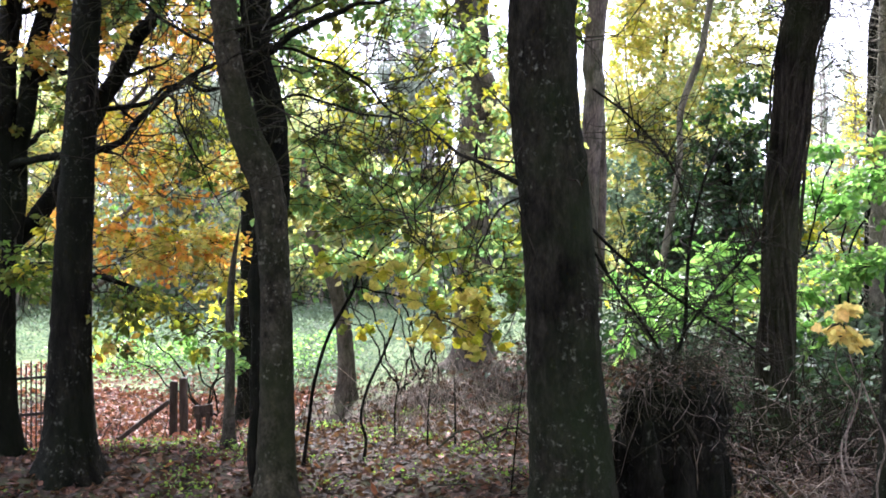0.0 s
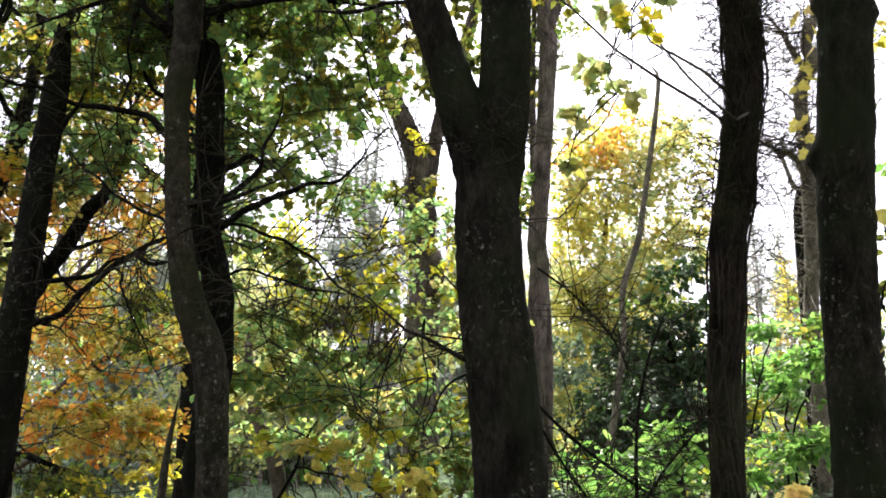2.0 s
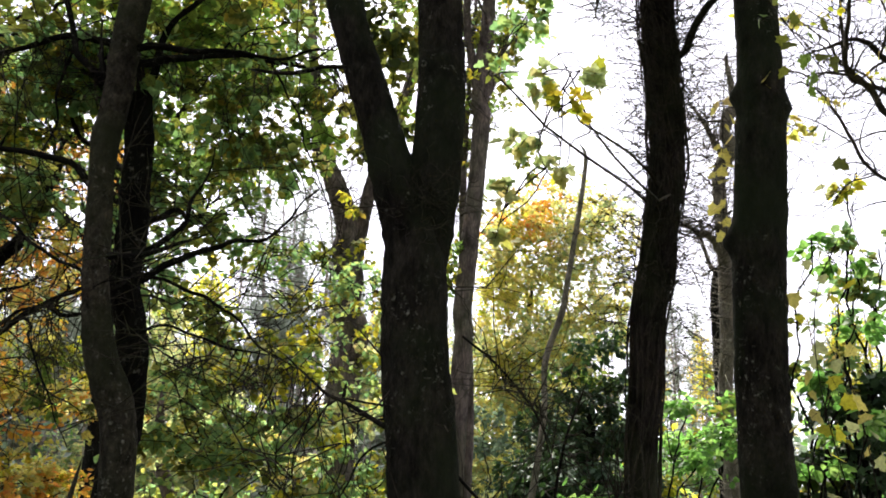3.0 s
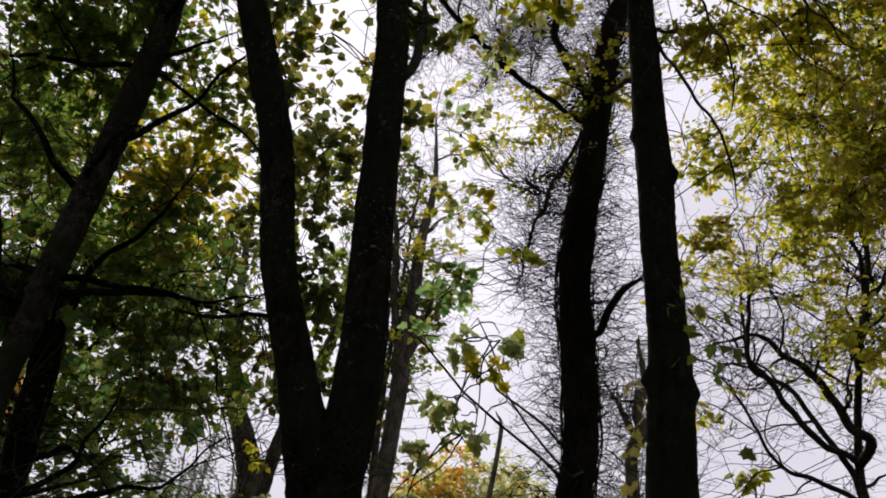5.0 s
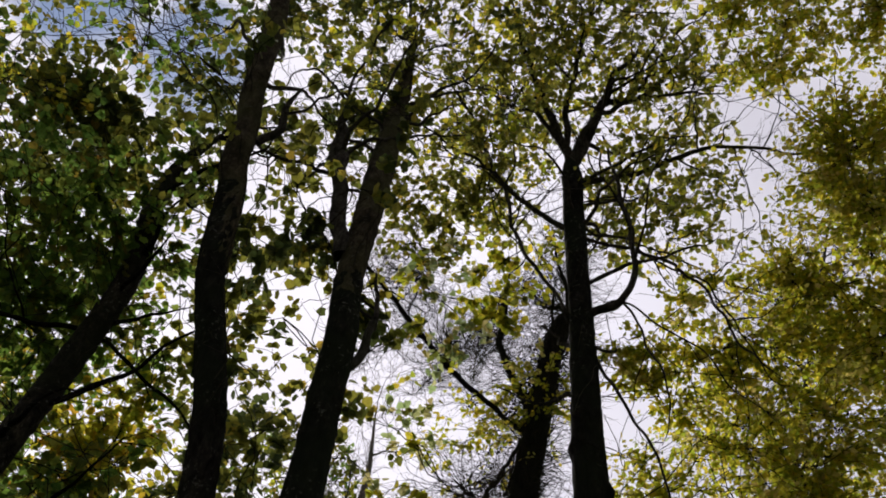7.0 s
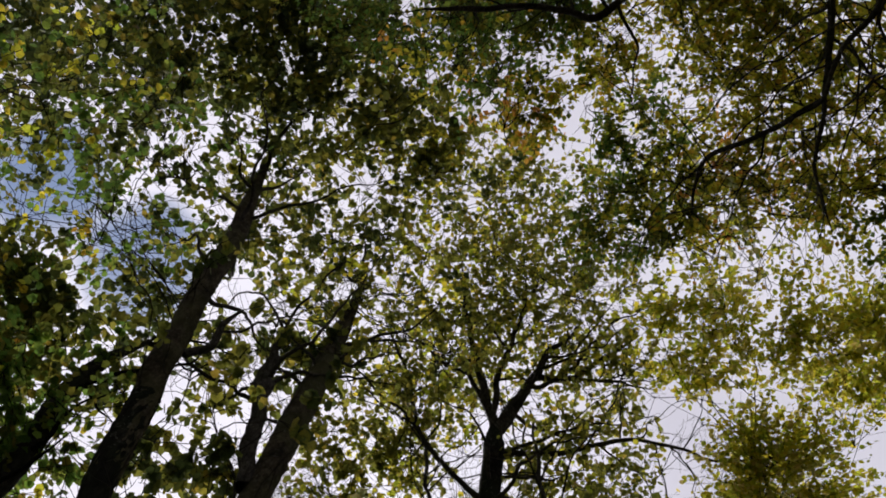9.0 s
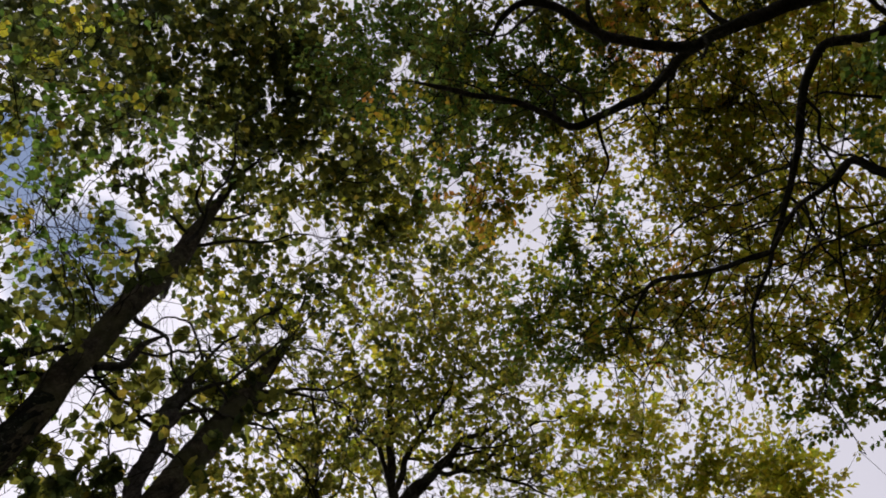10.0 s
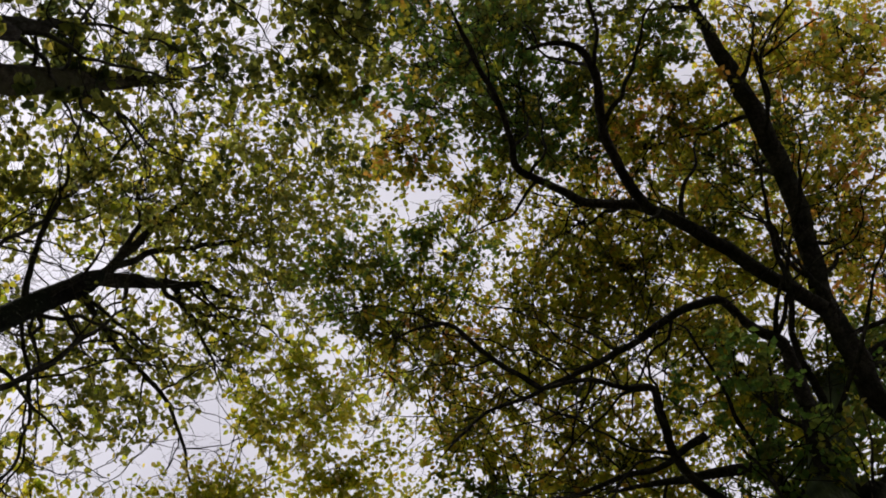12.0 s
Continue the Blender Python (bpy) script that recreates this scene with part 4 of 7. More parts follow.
STEMS['Y.trunk'] = [(5.91, 6.24, 3.33, 0.065), (5.90, 6.27, 3.88, 0.057), (5.80, 6.37, 4.38, 0.045), (5.86, 6.32, 5.04, 0.037), (6.03, 6.19, 5.99, 0.034), (6.23, 6.01, 6.96, 0.030), (6.34, 5.96, 8.15, 0.030), (7.15, 5.20, 11.25, 0.033), (7.74, 4.50, 13.70, 0.025)]
STEMS['Y.a'] = [(5.79, 6.37, 4.34, 0.036), (5.66, 6.45, 4.88, 0.030), (5.39, 6.62, 5.49, 0.025), (5.11, 6.80, 5.84, 0.020), (5.10, 6.76, 6.50, 0.015), (5.18, 6.66, 7.13, 0.010)]
STEMS['Y.b'] = [(5.76, 6.40, 4.34, 0.026), (5.39, 6.52, 4.53, 0.022), (5.05, 6.60, 4.72, 0.017), (4.74, 6.64, 5.39, 0.013), (4.46, 6.65, 5.58, 0.008)]
STEMS['Y.d'] = [(5.72, 6.02, 4.80, 0.050), (5.61, 6.12, 4.94, 0.045), (5.52, 6.20, 5.26, 0.040), (5.38, 6.32, 5.62, 0.035), (5.23, 6.45, 5.83, 0.028), (5.04, 6.60, 6.06, 0.020), (4.62, 6.90, 5.97, 0.010)]
STEMS['Y.e'] = [(5.78, 5.95, 5.80, 0.040), (5.87, 5.87, 6.10, 0.035), (5.92, 5.82, 6.51, 0.028), (5.90, 5.84, 7.05, 0.018), (5.78, 5.95, 7.39, 0.010)]
STEMS['Y.f'] = [(5.26, 6.29, 4.89, 0.030), (5.05, 6.46, 5.48, 0.030), (4.93, 6.55, 5.68, 0.028), (4.94, 6.54, 5.99, 0.025), (5.00, 6.50, 6.41, 0.020), (5.04, 6.47, 6.90, 0.014), (5.00, 6.50, 7.39, 0.008)]
STEMS['Y.c'] = [(7.54, 4.59, 9.76, 0.016), (7.54, 4.97, 10.27, 0.015), (7.41, 5.47, 10.62, 0.014), (7.19, 6.05, 10.93, 0.009)]
STEMS['O.trunk'] = [(-4.74, 11.02, -0.26, 0.112), (-4.75, 11.02, 0.71, 0.105), (-4.74, 11.02, 1.76, 0.105), (-4.68, 11.05, 2.66, 0.097), (-4.48, 11.13, 3.58, 0.083), (-4.32, 11.20, 4.50, 0.068), (-4.18, 11.24, 6.20, 0.048)]
STEMS['O.a'] = [(-4.74, 11.02, 1.53, 0.060), (-3.99, 10.43, 2.03, 0.042), (-3.28, 9.80, 2.34, 0.030), (-2.57, 9.15, 2.36, 0.016)]
STEMS['O.b'] = [(-4.68, 11.05, 2.66, 0.052), (-3.99, 10.43, 3.31, 0.039), (-3.34, 9.78, 3.67, 0.023), (-2.74, 9.10, 3.96, 0.015)]
STEMS['O.c'] = [(-4.74, 11.02, 1.01, 0.045), (-3.93, 10.27, 1.33, 0.035), (-3.12, 9.50, 1.35, 0.023), (-2.38, 8.68, 1.25, 0.012)]
STEMS['M.trunk'] = [(4.59, 18.44, 0.64, 0.213), (4.59, 18.44, 1.90, 0.188), (4.68, 18.41, 3.40, 0.162), (4.76, 18.39, 4.91, 0.125), (4.94, 18.33, 6.39, 0.087)]
STEMS['H.trunk'] = [(3.99, 11.85, 0.66, 0.161), (3.99, 11.85, 1.55, 0.137), (4.02, 11.84, 2.52, 0.104), (4.07, 11.81, 3.32, 0.064), (4.08, 11.81, 3.96, 0.032)]
G, D, O, Y, R, L, E, Q, H, P, F, A, W = range(13)
# ---- lobes of the crowns: centre, radius, height share, cover, leaf ----
CROWNS = {}
CROWNS['T1'] = [(-3.05, 6.21, 2.70, 0.51, 0.8, 0.43, G), (-2.84, 5.62, 1.49, 0.41, 0.8, 0.54, D), (-2.83, 6.20, 3.21, 0.51, 0.8, 0.72, R), (-2.04, 5.63, 1.15, 0.46, 0.8, 0.32, G), (-1.69, 5.62, 1.03, 0.31, 0.8, 0.27, G), (-2.18, 5.55, 0.93, 0.20, 0.8, 0.32, R), (-2.77, 5.89, 4.18, 0.62, 0.8, 0.49, G), (-2.07, 5.75, 4.09, 0.55, 0.8, 0.49, G), (-2.86, 6.12, 3.43, 0.51, 0.8, 0.54, R), (-2.51, 5.67, 1.49, 0.28, 0.8, 0.45, D), (-2.11, 5.82, 1.29, 0.28, 0.8, 0.50, D), (-1.82, 5.91, 1.10, 0.26, 0.8, 0.45, G), (-2.73, 5.56, 1.42, 0.28, 0.8, 0.40, G), (-1.57, 5.97, 1.00, 0.22, 0.8, 0.35, D), (-2.27, 5.74, 1.02, 0.25, 0.8, 0.35, G), (-2.61, 5.62, 1.78, 0.20, 0.8, 0.30, G), (-1.74, 5.90, 2.36, 0.28, 0.8, 0.35, D), (-1.56, 5.97, 2.17, 0.28, 0.8, 0.35, D)]
CROWNS['O'] = [(-2.57, 8.34, 3.82, 0.69, 0.8, 0.78, R), (-3.20, 8.69, 2.49, 0.76, 0.8, 0.72, R), (-2.80, 9.30, 2.94, 0.68, 0.8, 0.60, G), (-2.49, 8.65, 1.78, 0.67, 0.8, 0.98, R), (-2.73, 8.15, 1.33, 0.56, 0.8, 0.66, R), (-3.22, 8.19, 1.72, 0.60, 0.8, 0.66, R), (-2.15, 8.72, 2.15, 0.44, 0.8, 0.11, R), (-2.27, 8.70, 1.25, 0.48, 0.8, 0.48, Y), (-4.18, 8.39, 1.92, 0.59, 0.8, 0.67, R), (-4.20, 8.43, 2.55, 0.76, 0.8, 0.31, Y), (-2.16, 9.27, 2.65, 0.63, 0.8, 1.05, R)]
CROWNS['O3'] = [(-3.11, 8.02, 3.55, 0.55, 0.8, 0.39, R), (-2.81, 8.34, 4.18, 0.50, 0.8, 0.34, O), (-3.11, 8.02, 2.79, 0.60, 0.8, 0.44, R), (-2.58, 7.99, 3.13, 0.50, 0.8, 0.39, R), (-2.38, 8.26, 2.53, 0.50, 0.8, 0.34, Y), (-2.88, 8.32, 2.20, 0.60, 0.8, 0.39, R), (-3.18, 7.99, 4.22, 0.50, 0.8, 0.34, O), (-2.43, 8.46, 3.70, 0.40, 0.8, 0.25, Y), (-2.98, 7.85, 1.57, 0.50, 0.8, 0.34, R), (-2.39, 8.26, 1.68, 0.45, 0.8, 0.30, Y)]
CROWNS['T3'] = [(-0.96, 6.34, 2.69, 0.50, 0.8, 0.56, F), (-0.44, 6.92, 2.55, 0.58, 0.8, 0.78, L), (-0.89, 6.41, 2.18, 0.45, 0.8, 0.18, F), (-0.62, 6.37, 1.83, 0.45, 0.8, 0.57, F), (0.20, 6.48, 2.10, 0.46, 0.8, 0.77, L), (-0.24, 6.48, 2.01, 0.46, 0.8, 0.58, F), (0.48, 7.33, 3.14, 0.57, 0.8, 0.35, F), (-0.01, 7.94, 3.24, 0.53, 0.8, 0.47, L), (-0.25, 7.47, 3.58, 0.47, 0.8, 0.31, F), (0.68, 6.79, 1.36, 0.48, 0.8, 1.02, F), (0.71, 7.15, 1.88, 0.45, 0.8, 0.37, L), (0.23, 7.04, 3.46, 0.57, 0.8, 0.16, F), (0.74, 7.42, 3.57, 0.48, 0.8, 0.32, F), (0.75, 7.51, 3.03, 0.61, 0.8, 0.33, L)]
CROWNS['T3_1'] = [(0.79, 7.89, 2.51, 0.50, 0.8, 0.63, F), (-0.54, 7.43, 3.70, 0.45, 0.8, 0.76, F), (-1.09, 6.55, 1.86, 0.40, 0.8, 1.11, F)]
CROWNS['T3_2'] = [(-0.99, 7.13, 2.91, 0.50, 0.8, 0.32, F), (-0.39, 7.59, 2.81, 0.50, 0.8, 0.38, L), (0.13, 7.40, 2.60, 0.45, 0.8, 0.38, F), (-0.61, 6.97, 2.33, 0.50, 0.8, 0.42, F), (-0.05, 7.20, 2.09, 0.45, 0.8, 0.42, L), (-0.92, 6.54, 2.36, 0.40, 0.8, 0.32, F), (0.43, 6.99, 1.81, 0.40, 0.8, 0.38, F), (-0.79, 6.75, 1.95, 0.45, 0.8, 0.38, L), (-1.11, 7.32, 2.30, 0.45, 0.8, 0.38, F), (-0.41, 7.19, 2.14, 0.45, 0.8, 0.38, F), (-0.68, 6.97, 1.79, 0.40, 0.8, 0.38, L), (0.35, 6.79, 1.42, 0.35, 0.8, 0.32, L), (0.16, 6.60, 1.07, 0.30, 0.8, 0.28, L)]
CROWNS['T3b'] = [(-1.99, 5.54, 4.35, 0.59, 0.8, 1.61, F), (-1.47, 5.73, 4.54, 0.52, 0.8, 0.89, F), (-0.94, 5.85, 4.26, 0.63, 0.8, 0.41, F), (-0.49, 5.75, 4.59, 0.58, 0.8, 0.19, F), (-0.92, 6.10, 3.67, 0.48, 0.8, 0.54, F), (-0.39, 6.13, 4.00, 0.33, 0.8, 0.75, F), (-0.17, 5.91, 4.95, 0.44, 0.8, 0.12, F), (-2.27, 6.09, 3.60, 0.57, 0.8, 0.85, F), (-1.37, 6.55, 3.94, 0.42, 0.8, 0.74, F), (-1.44, 6.99, 3.52, 0.60, 0.8, 0.55, F)]
CROWNS['T3c'] = [(-2.03, 5.80, 6.42, 0.96, 0.8, 1.01, D), (-1.44, 6.06, 4.78, 0.87, 0.8, 0.46, D), (-0.98, 6.40, 5.38, 0.84, 0.8, 1.09, D), (-1.01, 6.24, 6.17, 0.74, 0.8, 1.05, O), (-2.46, 5.48, 7.32, 0.93, 0.8, 0.06, G), (-0.40, 6.50, 4.67, 0.74, 0.8, 0.75, D), (-1.00, 6.47, 4.07, 0.75, 0.8, 0.34, D), (-0.81, 5.93, 6.91, 0.56, 0.8, 0.51, G), (-1.97, 4.83, 7.13, 0.88, 0.8, 0.51, D), (-1.25, 5.02, 7.45, 0.81, 0.8, 0.27, D), (-1.57, 5.15, 6.66, 0.80, 0.8, 0.41, D), (-1.09, 4.77, 8.65, 0.43, 0.8, 0.76, G), (-1.40, 5.48, 7.23, 0.41, 0.8, 0.28, D), (-0.92, 6.19, 6.58, 0.52, 0.8, 0.30, O), (-1.56, 5.35, 5.13, 0.60, 0.8, 0.14, D), (-0.93, 5.61, 4.96, 0.60, 0.8, 0.14, D), (-0.71, 5.34, 5.41, 0.60, 0.8, 0.16, G), (-1.57, 5.67, 4.59, 0.60, 0.8, 0.14, D), (-1.11, 5.79, 4.58, 0.60, 0.8, 0.16, G), (-2.02, 4.64, 7.27, 0.65, 0.8, 0.39, D), (-1.40, 4.96, 7.19, 0.65, 0.8, 0.30, D), (-1.97, 5.15, 6.83, 0.65, 0.8, 0.34, D), (-1.74, 4.42, 7.53, 0.65, 0.8, 0.28, D), (-1.59, 5.42, 6.68, 0.65, 0.8, 0.26, D), (-1.28, 4.65, 7.47, 0.65, 0.8, 0.22, G), (-1.74, 5.64, 6.39, 0.65, 0.8, 0.22, D), (-1.14, 5.29, 6.94, 0.65, 0.8, 0.17, G)]
CROWNS['T3c_1'] = [(-2.27, 6.70, 6.35, 0.53, 0.8, 1.03, D), (-1.13, 5.68, 6.75, 0.50, 0.8, 0.13, G)]
CROWNS['T4'] = [(-0.10, 5.42, 7.49, 0.44, 0.8, 0.46, G), (0.31, 6.95, 7.30, 0.58, 0.8, 0.60, G), (0.54, 7.33, 5.86, 0.47, 0.8, 1.38, D), (-0.25, 5.23, 8.29, 0.59, 0.8, 0.46, G), (-0.45, 5.06, 10.21, 0.79, 0.8, 0.49, G), (-0.53, 5.97, 8.97, 0.53, 0.8, 0.12, D), (0.23, 4.72, 10.98, 0.91, 0.8, 0.58, G), (-3.39, 5.97, 12.64, 1.55, 0.8, 0.08, D), (-2.68, 5.64, 9.41, 0.96, 0.8, 2.39, G), (-4.49, 6.33, 12.64, 1.16, 0.8, 0.09, D), (-1.84, 5.92, 11.71, 0.95, 0.8, 0.71, D), (0.46, 7.67, 5.13, 0.57, 0.8, 0.46, G), (-0.30, 5.58, 7.15, 0.59, 0.8, 0.68, G), (0.94, 5.49, 8.08, 0.49, 0.8, 0.87, D)]
CROWNS['T4_1'] = [(0.82, 8.37, 5.19, 0.47, 0.8, 1.02, G), (0.86, 5.90, 7.27, 0.61, 0.8, 0.58, G), (-0.95, 5.86, 9.16, 0.73, 0.8, 0.47, D), (-0.09, 7.42, 8.11, 0.75, 0.8, 0.71, G), (-0.71, 6.81, 9.29, 0.75, 0.8, 0.53, G), (0.34, 7.74, 7.14, 0.49, 0.8, 0.82, D), (0.29, 5.54, 8.87, 0.48, 0.8, 0.87, G), (-0.26, 8.12, 7.23, 0.68, 0.8, 0.39, G)]
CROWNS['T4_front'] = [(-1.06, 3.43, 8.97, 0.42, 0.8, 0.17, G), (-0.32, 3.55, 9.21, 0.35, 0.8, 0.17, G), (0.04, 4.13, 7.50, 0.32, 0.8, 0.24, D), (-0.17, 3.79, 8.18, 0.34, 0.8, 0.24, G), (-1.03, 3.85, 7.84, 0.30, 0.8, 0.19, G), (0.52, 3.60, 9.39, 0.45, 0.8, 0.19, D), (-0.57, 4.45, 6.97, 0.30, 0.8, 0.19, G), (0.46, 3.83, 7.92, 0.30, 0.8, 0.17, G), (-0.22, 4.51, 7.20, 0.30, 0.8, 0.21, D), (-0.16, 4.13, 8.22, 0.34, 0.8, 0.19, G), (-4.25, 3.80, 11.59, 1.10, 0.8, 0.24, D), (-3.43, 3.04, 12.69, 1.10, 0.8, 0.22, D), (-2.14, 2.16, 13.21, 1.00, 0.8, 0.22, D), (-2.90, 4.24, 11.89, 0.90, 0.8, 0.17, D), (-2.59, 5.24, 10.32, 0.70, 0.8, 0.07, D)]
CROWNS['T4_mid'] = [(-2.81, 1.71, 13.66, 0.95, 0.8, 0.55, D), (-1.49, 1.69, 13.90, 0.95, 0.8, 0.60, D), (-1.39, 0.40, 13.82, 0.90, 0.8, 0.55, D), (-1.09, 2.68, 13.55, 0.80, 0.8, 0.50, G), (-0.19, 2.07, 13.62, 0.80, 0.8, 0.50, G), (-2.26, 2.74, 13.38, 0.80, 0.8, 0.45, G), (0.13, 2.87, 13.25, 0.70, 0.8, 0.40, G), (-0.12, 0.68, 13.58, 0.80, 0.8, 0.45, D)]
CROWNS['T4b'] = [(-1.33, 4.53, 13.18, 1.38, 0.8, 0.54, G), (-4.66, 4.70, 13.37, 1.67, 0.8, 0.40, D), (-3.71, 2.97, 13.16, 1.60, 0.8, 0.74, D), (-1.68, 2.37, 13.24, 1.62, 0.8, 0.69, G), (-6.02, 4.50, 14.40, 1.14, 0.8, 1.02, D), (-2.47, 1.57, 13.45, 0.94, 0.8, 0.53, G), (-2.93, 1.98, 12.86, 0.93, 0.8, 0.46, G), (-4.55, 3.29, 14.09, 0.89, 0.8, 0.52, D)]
CROWNS['T5'] = [(1.63, 5.73, 7.24, 0.55, 0.8, 0.32, L), (1.71, 5.37, 8.10, 0.50, 0.8, 0.50, L), (1.66, 6.09, 6.52, 0.42, 0.8, 0.58, L), (1.66, 6.21, 5.65, 0.34, 0.8, 0.74, F), (2.07, 5.54, 5.70, 0.15, 0.8, 0.56, Y), (1.48, 6.35, 5.09, 0.30, 0.8, 0.40, F), (1.41, 5.05, 8.67, 0.57, 0.8, 0.37, L)]
CROWNS['T6'] = [(2.30, 3.38, 13.42, 1.68, 0.8, 0.52, G), (3.37, 2.88, 13.07, 1.25, 0.8, 0.12, G), (1.17, 5.51, 10.46, 0.94, 0.8, 0.72, G), (1.88, 4.94, 11.02, 0.97, 0.8, 0.72, G), (2.30, 5.28, 9.28, 0.62, 0.8, 0.77, L), (2.97, 5.41, 10.05, 0.54, 0.8, 0.24, L)]
CROWNS['T6b'] = [(1.80, 4.54, 12.56, 1.54, 0.8, 0.44, G), (3.92, 3.26, 12.46, 1.04, 0.8, 0.40, G), (1.52, 2.36, 14.29, 1.27, 0.8, 0.52, G)]
CROWNS['T6c'] = [(1.18, 2.99, 13.69, 1.39, 0.8, 0.18, G), (0.02, 4.26, 12.82, 1.36, 0.8, 0.11, G), (3.96, 4.36, 10.89, 1.22, 0.8, 0.84, G), (-0.28, 2.27, 13.39, 1.13, 0.8, 0.62, G)]
CROWNS['Y'] = [(4.87, 5.08, 7.68, 1.00, 0.8, 0.27, A), (5.32, 4.99, 6.88, 0.94, 0.8, 1.70, A), (4.24, 4.38, 9.01, 0.75, 0.8, 0.53, A), (4.15, 5.07, 8.07, 0.54, 0.8, 0.69, A), (4.87, 5.73, 6.54, 0.72, 0.8, 0.53, A), (5.32, 4.29, 7.46, 0.92, 0.8, 1.12, A), (5.62, 5.71, 5.70, 0.93, 0.8, 0.54, A), (4.06, 5.65, 6.48, 0.32, 0.8, 1.57, Y), (4.23, 5.90, 7.76, 0.59, 0.8, 0.88, A), (3.76, 4.90, 8.47, 0.53, 0.8, 1.40, A), (4.21, 6.20, 6.36, 0.70, 0.8, 0.34, Y), (5.15, 5.10, 8.23, 0.77, 0.8, 1.01, A)]
CROWNS['Y_1'] = [(3.31, 6.06, 8.69, 0.76, 0.8, 0.39, A), (2.73, 6.29, 8.59, 0.70, 0.8, 0.27, A), (2.54, 6.55, 7.79, 0.75, 0.8, 0.34, A), (4.36, 6.68, 5.27, 0.55, 0.8, 0.16, Y)]
CROWNS['Yb'] = [(5.35, 3.29, 9.12, 1.18, 0.8, 1.59, A), (5.10, 4.15, 8.59, 1.03, 0.8, 1.17, A), (5.18, 2.30, 9.84, 1.05, 0.8, 1.77, A), (5.73, 3.30, 8.01, 0.93, 0.8, 1.49, A), (4.61, 4.64, 8.62, 0.56, 0.8, 1.00, A), (3.93, 1.73, 10.95, 0.87, 0.8, 1.33, A)]
CROWNS['Yc'] = [(4.80, 0.76, 10.34, 0.99, 0.8, 1.59, A), (5.40, 0.79, 9.80, 0.56, 0.8, 1.04, A)]
CROWNS['B'] = [(-0.74, -3.56, 11.45, 1.25, 0.8, 1.38, W), (0.45, -2.78, 11.20, 1.03, 0.8, 0.98, G), (0.15, -1.72, 10.94, 1.00, 0.8, 1.28, W), (-0.20, -0.37, 10.19, 1.11, 0.8, 0.97, G), (-0.02, 0.59, 10.38, 0.74, 0.8, 0.21, D), (1.66, -1.32, 10.55, 1.06, 0.8, 0.48, O), (1.50, -2.46, 10.34, 1.03, 0.8, 1.50, O), (2.37, -1.65, 9.91, 1.00, 0.8, 0.35, O), (3.41, -0.65, 9.90, 0.96, 0.8, 0.29, O), (-0.87, -1.38, 10.91, 0.71, 0.8, 1.11, G), (3.81, -0.62, 9.90, 0.74, 0.8, 0.79, O), (3.66, -0.15, 10.24, 0.50, 0.8, 0.59, O)]
CROWNS['Bb'] = [(2.49, -2.69, 9.38, 1.00, 0.8, 1.22, O), (2.22, -3.38, 8.97, 0.88, 0.8, 0.82, G), (3.31, -1.71, 9.13, 0.93, 0.8, 1.24, O), (3.01, 0.35, 10.28, 0.78, 0.8, 0.52, W), (0.99, 0.02, 10.55, 0.56, 0.8, 1.10, O), (-1.21, -2.76, 11.65, 0.89, 0.8, 0.61, O), (0.92, -3.78, 10.27, 1.00, 0.8, 1.38, W), (2.75, -3.18, 7.81, 0.81, 0.8, 1.50, G), (4.47, -1.11, 9.08, 0.52, 0.8, 1.02, O), (4.11, -0.67, 8.90, 0.48, 0.8, 0.75, G), (4.09, -2.22, 9.00, 0.64, 0.8, 0.96, O), (4.16, -0.27, 9.46, 0.50, 0.8, 0.86, G), (4.23, -1.88, 9.56, 0.65, 0.8, 0.18, O), (4.09, -1.44, 9.33, 0.73, 0.8, 0.42, G), (1.59, -2.03, 7.67, 0.40, 0.8, 0.28, D), (1.86, -2.25, 7.52, 0.42, 0.8, 0.30, D), (1.66, -2.41, 7.52, 0.40, 0.8, 0.25, D), (1.87, -1.91, 7.64, 0.35, 0.8, 0.23, D), (1.99, -2.58, 7.34, 0.35, 0.8, 0.20, D), (2.61, -2.22, 7.47, 0.45, 0.8, 0.25, D), (2.29, -2.58, 7.46, 0.45, 0.8, 0.25, D), (2.73, -2.54, 7.29, 0.45, 0.8, 0.25, D)]
CROWNS['Bb_1'] = [(0.76, 0.80, 10.63, 0.54, 0.8, 1.00, W), (1.84, -3.84, 9.65, 0.51, 0.8, 0.80, G)]
CROWNS['Bc'] = [(2.29, -0.86, 10.46, 1.14, 0.8, 1.03, O), (3.20, -1.01, 9.74, 0.93, 0.8, 0.33, O), (2.92, 0.33, 10.11, 1.00, 0.8, 0.22, O), (1.33, -1.16, 10.94, 0.97, 0.8, 0.60, O), (-0.09, 0.44, 11.09, 1.09, 0.8, 0.29, D), (-1.23, 0.65, 11.50, 1.13, 0.8, 1.00, D), (0.33, -0.47, 10.78, 0.83, 0.8, 0.70, D), (1.83, 0.26, 10.92, 0.58, 0.8, 0.93, G), (2.69, 0.52, 11.01, 0.75, 0.8, 0.51, O), (2.26, 1.22, 10.78, 0.82, 0.8, 0.98, G)]
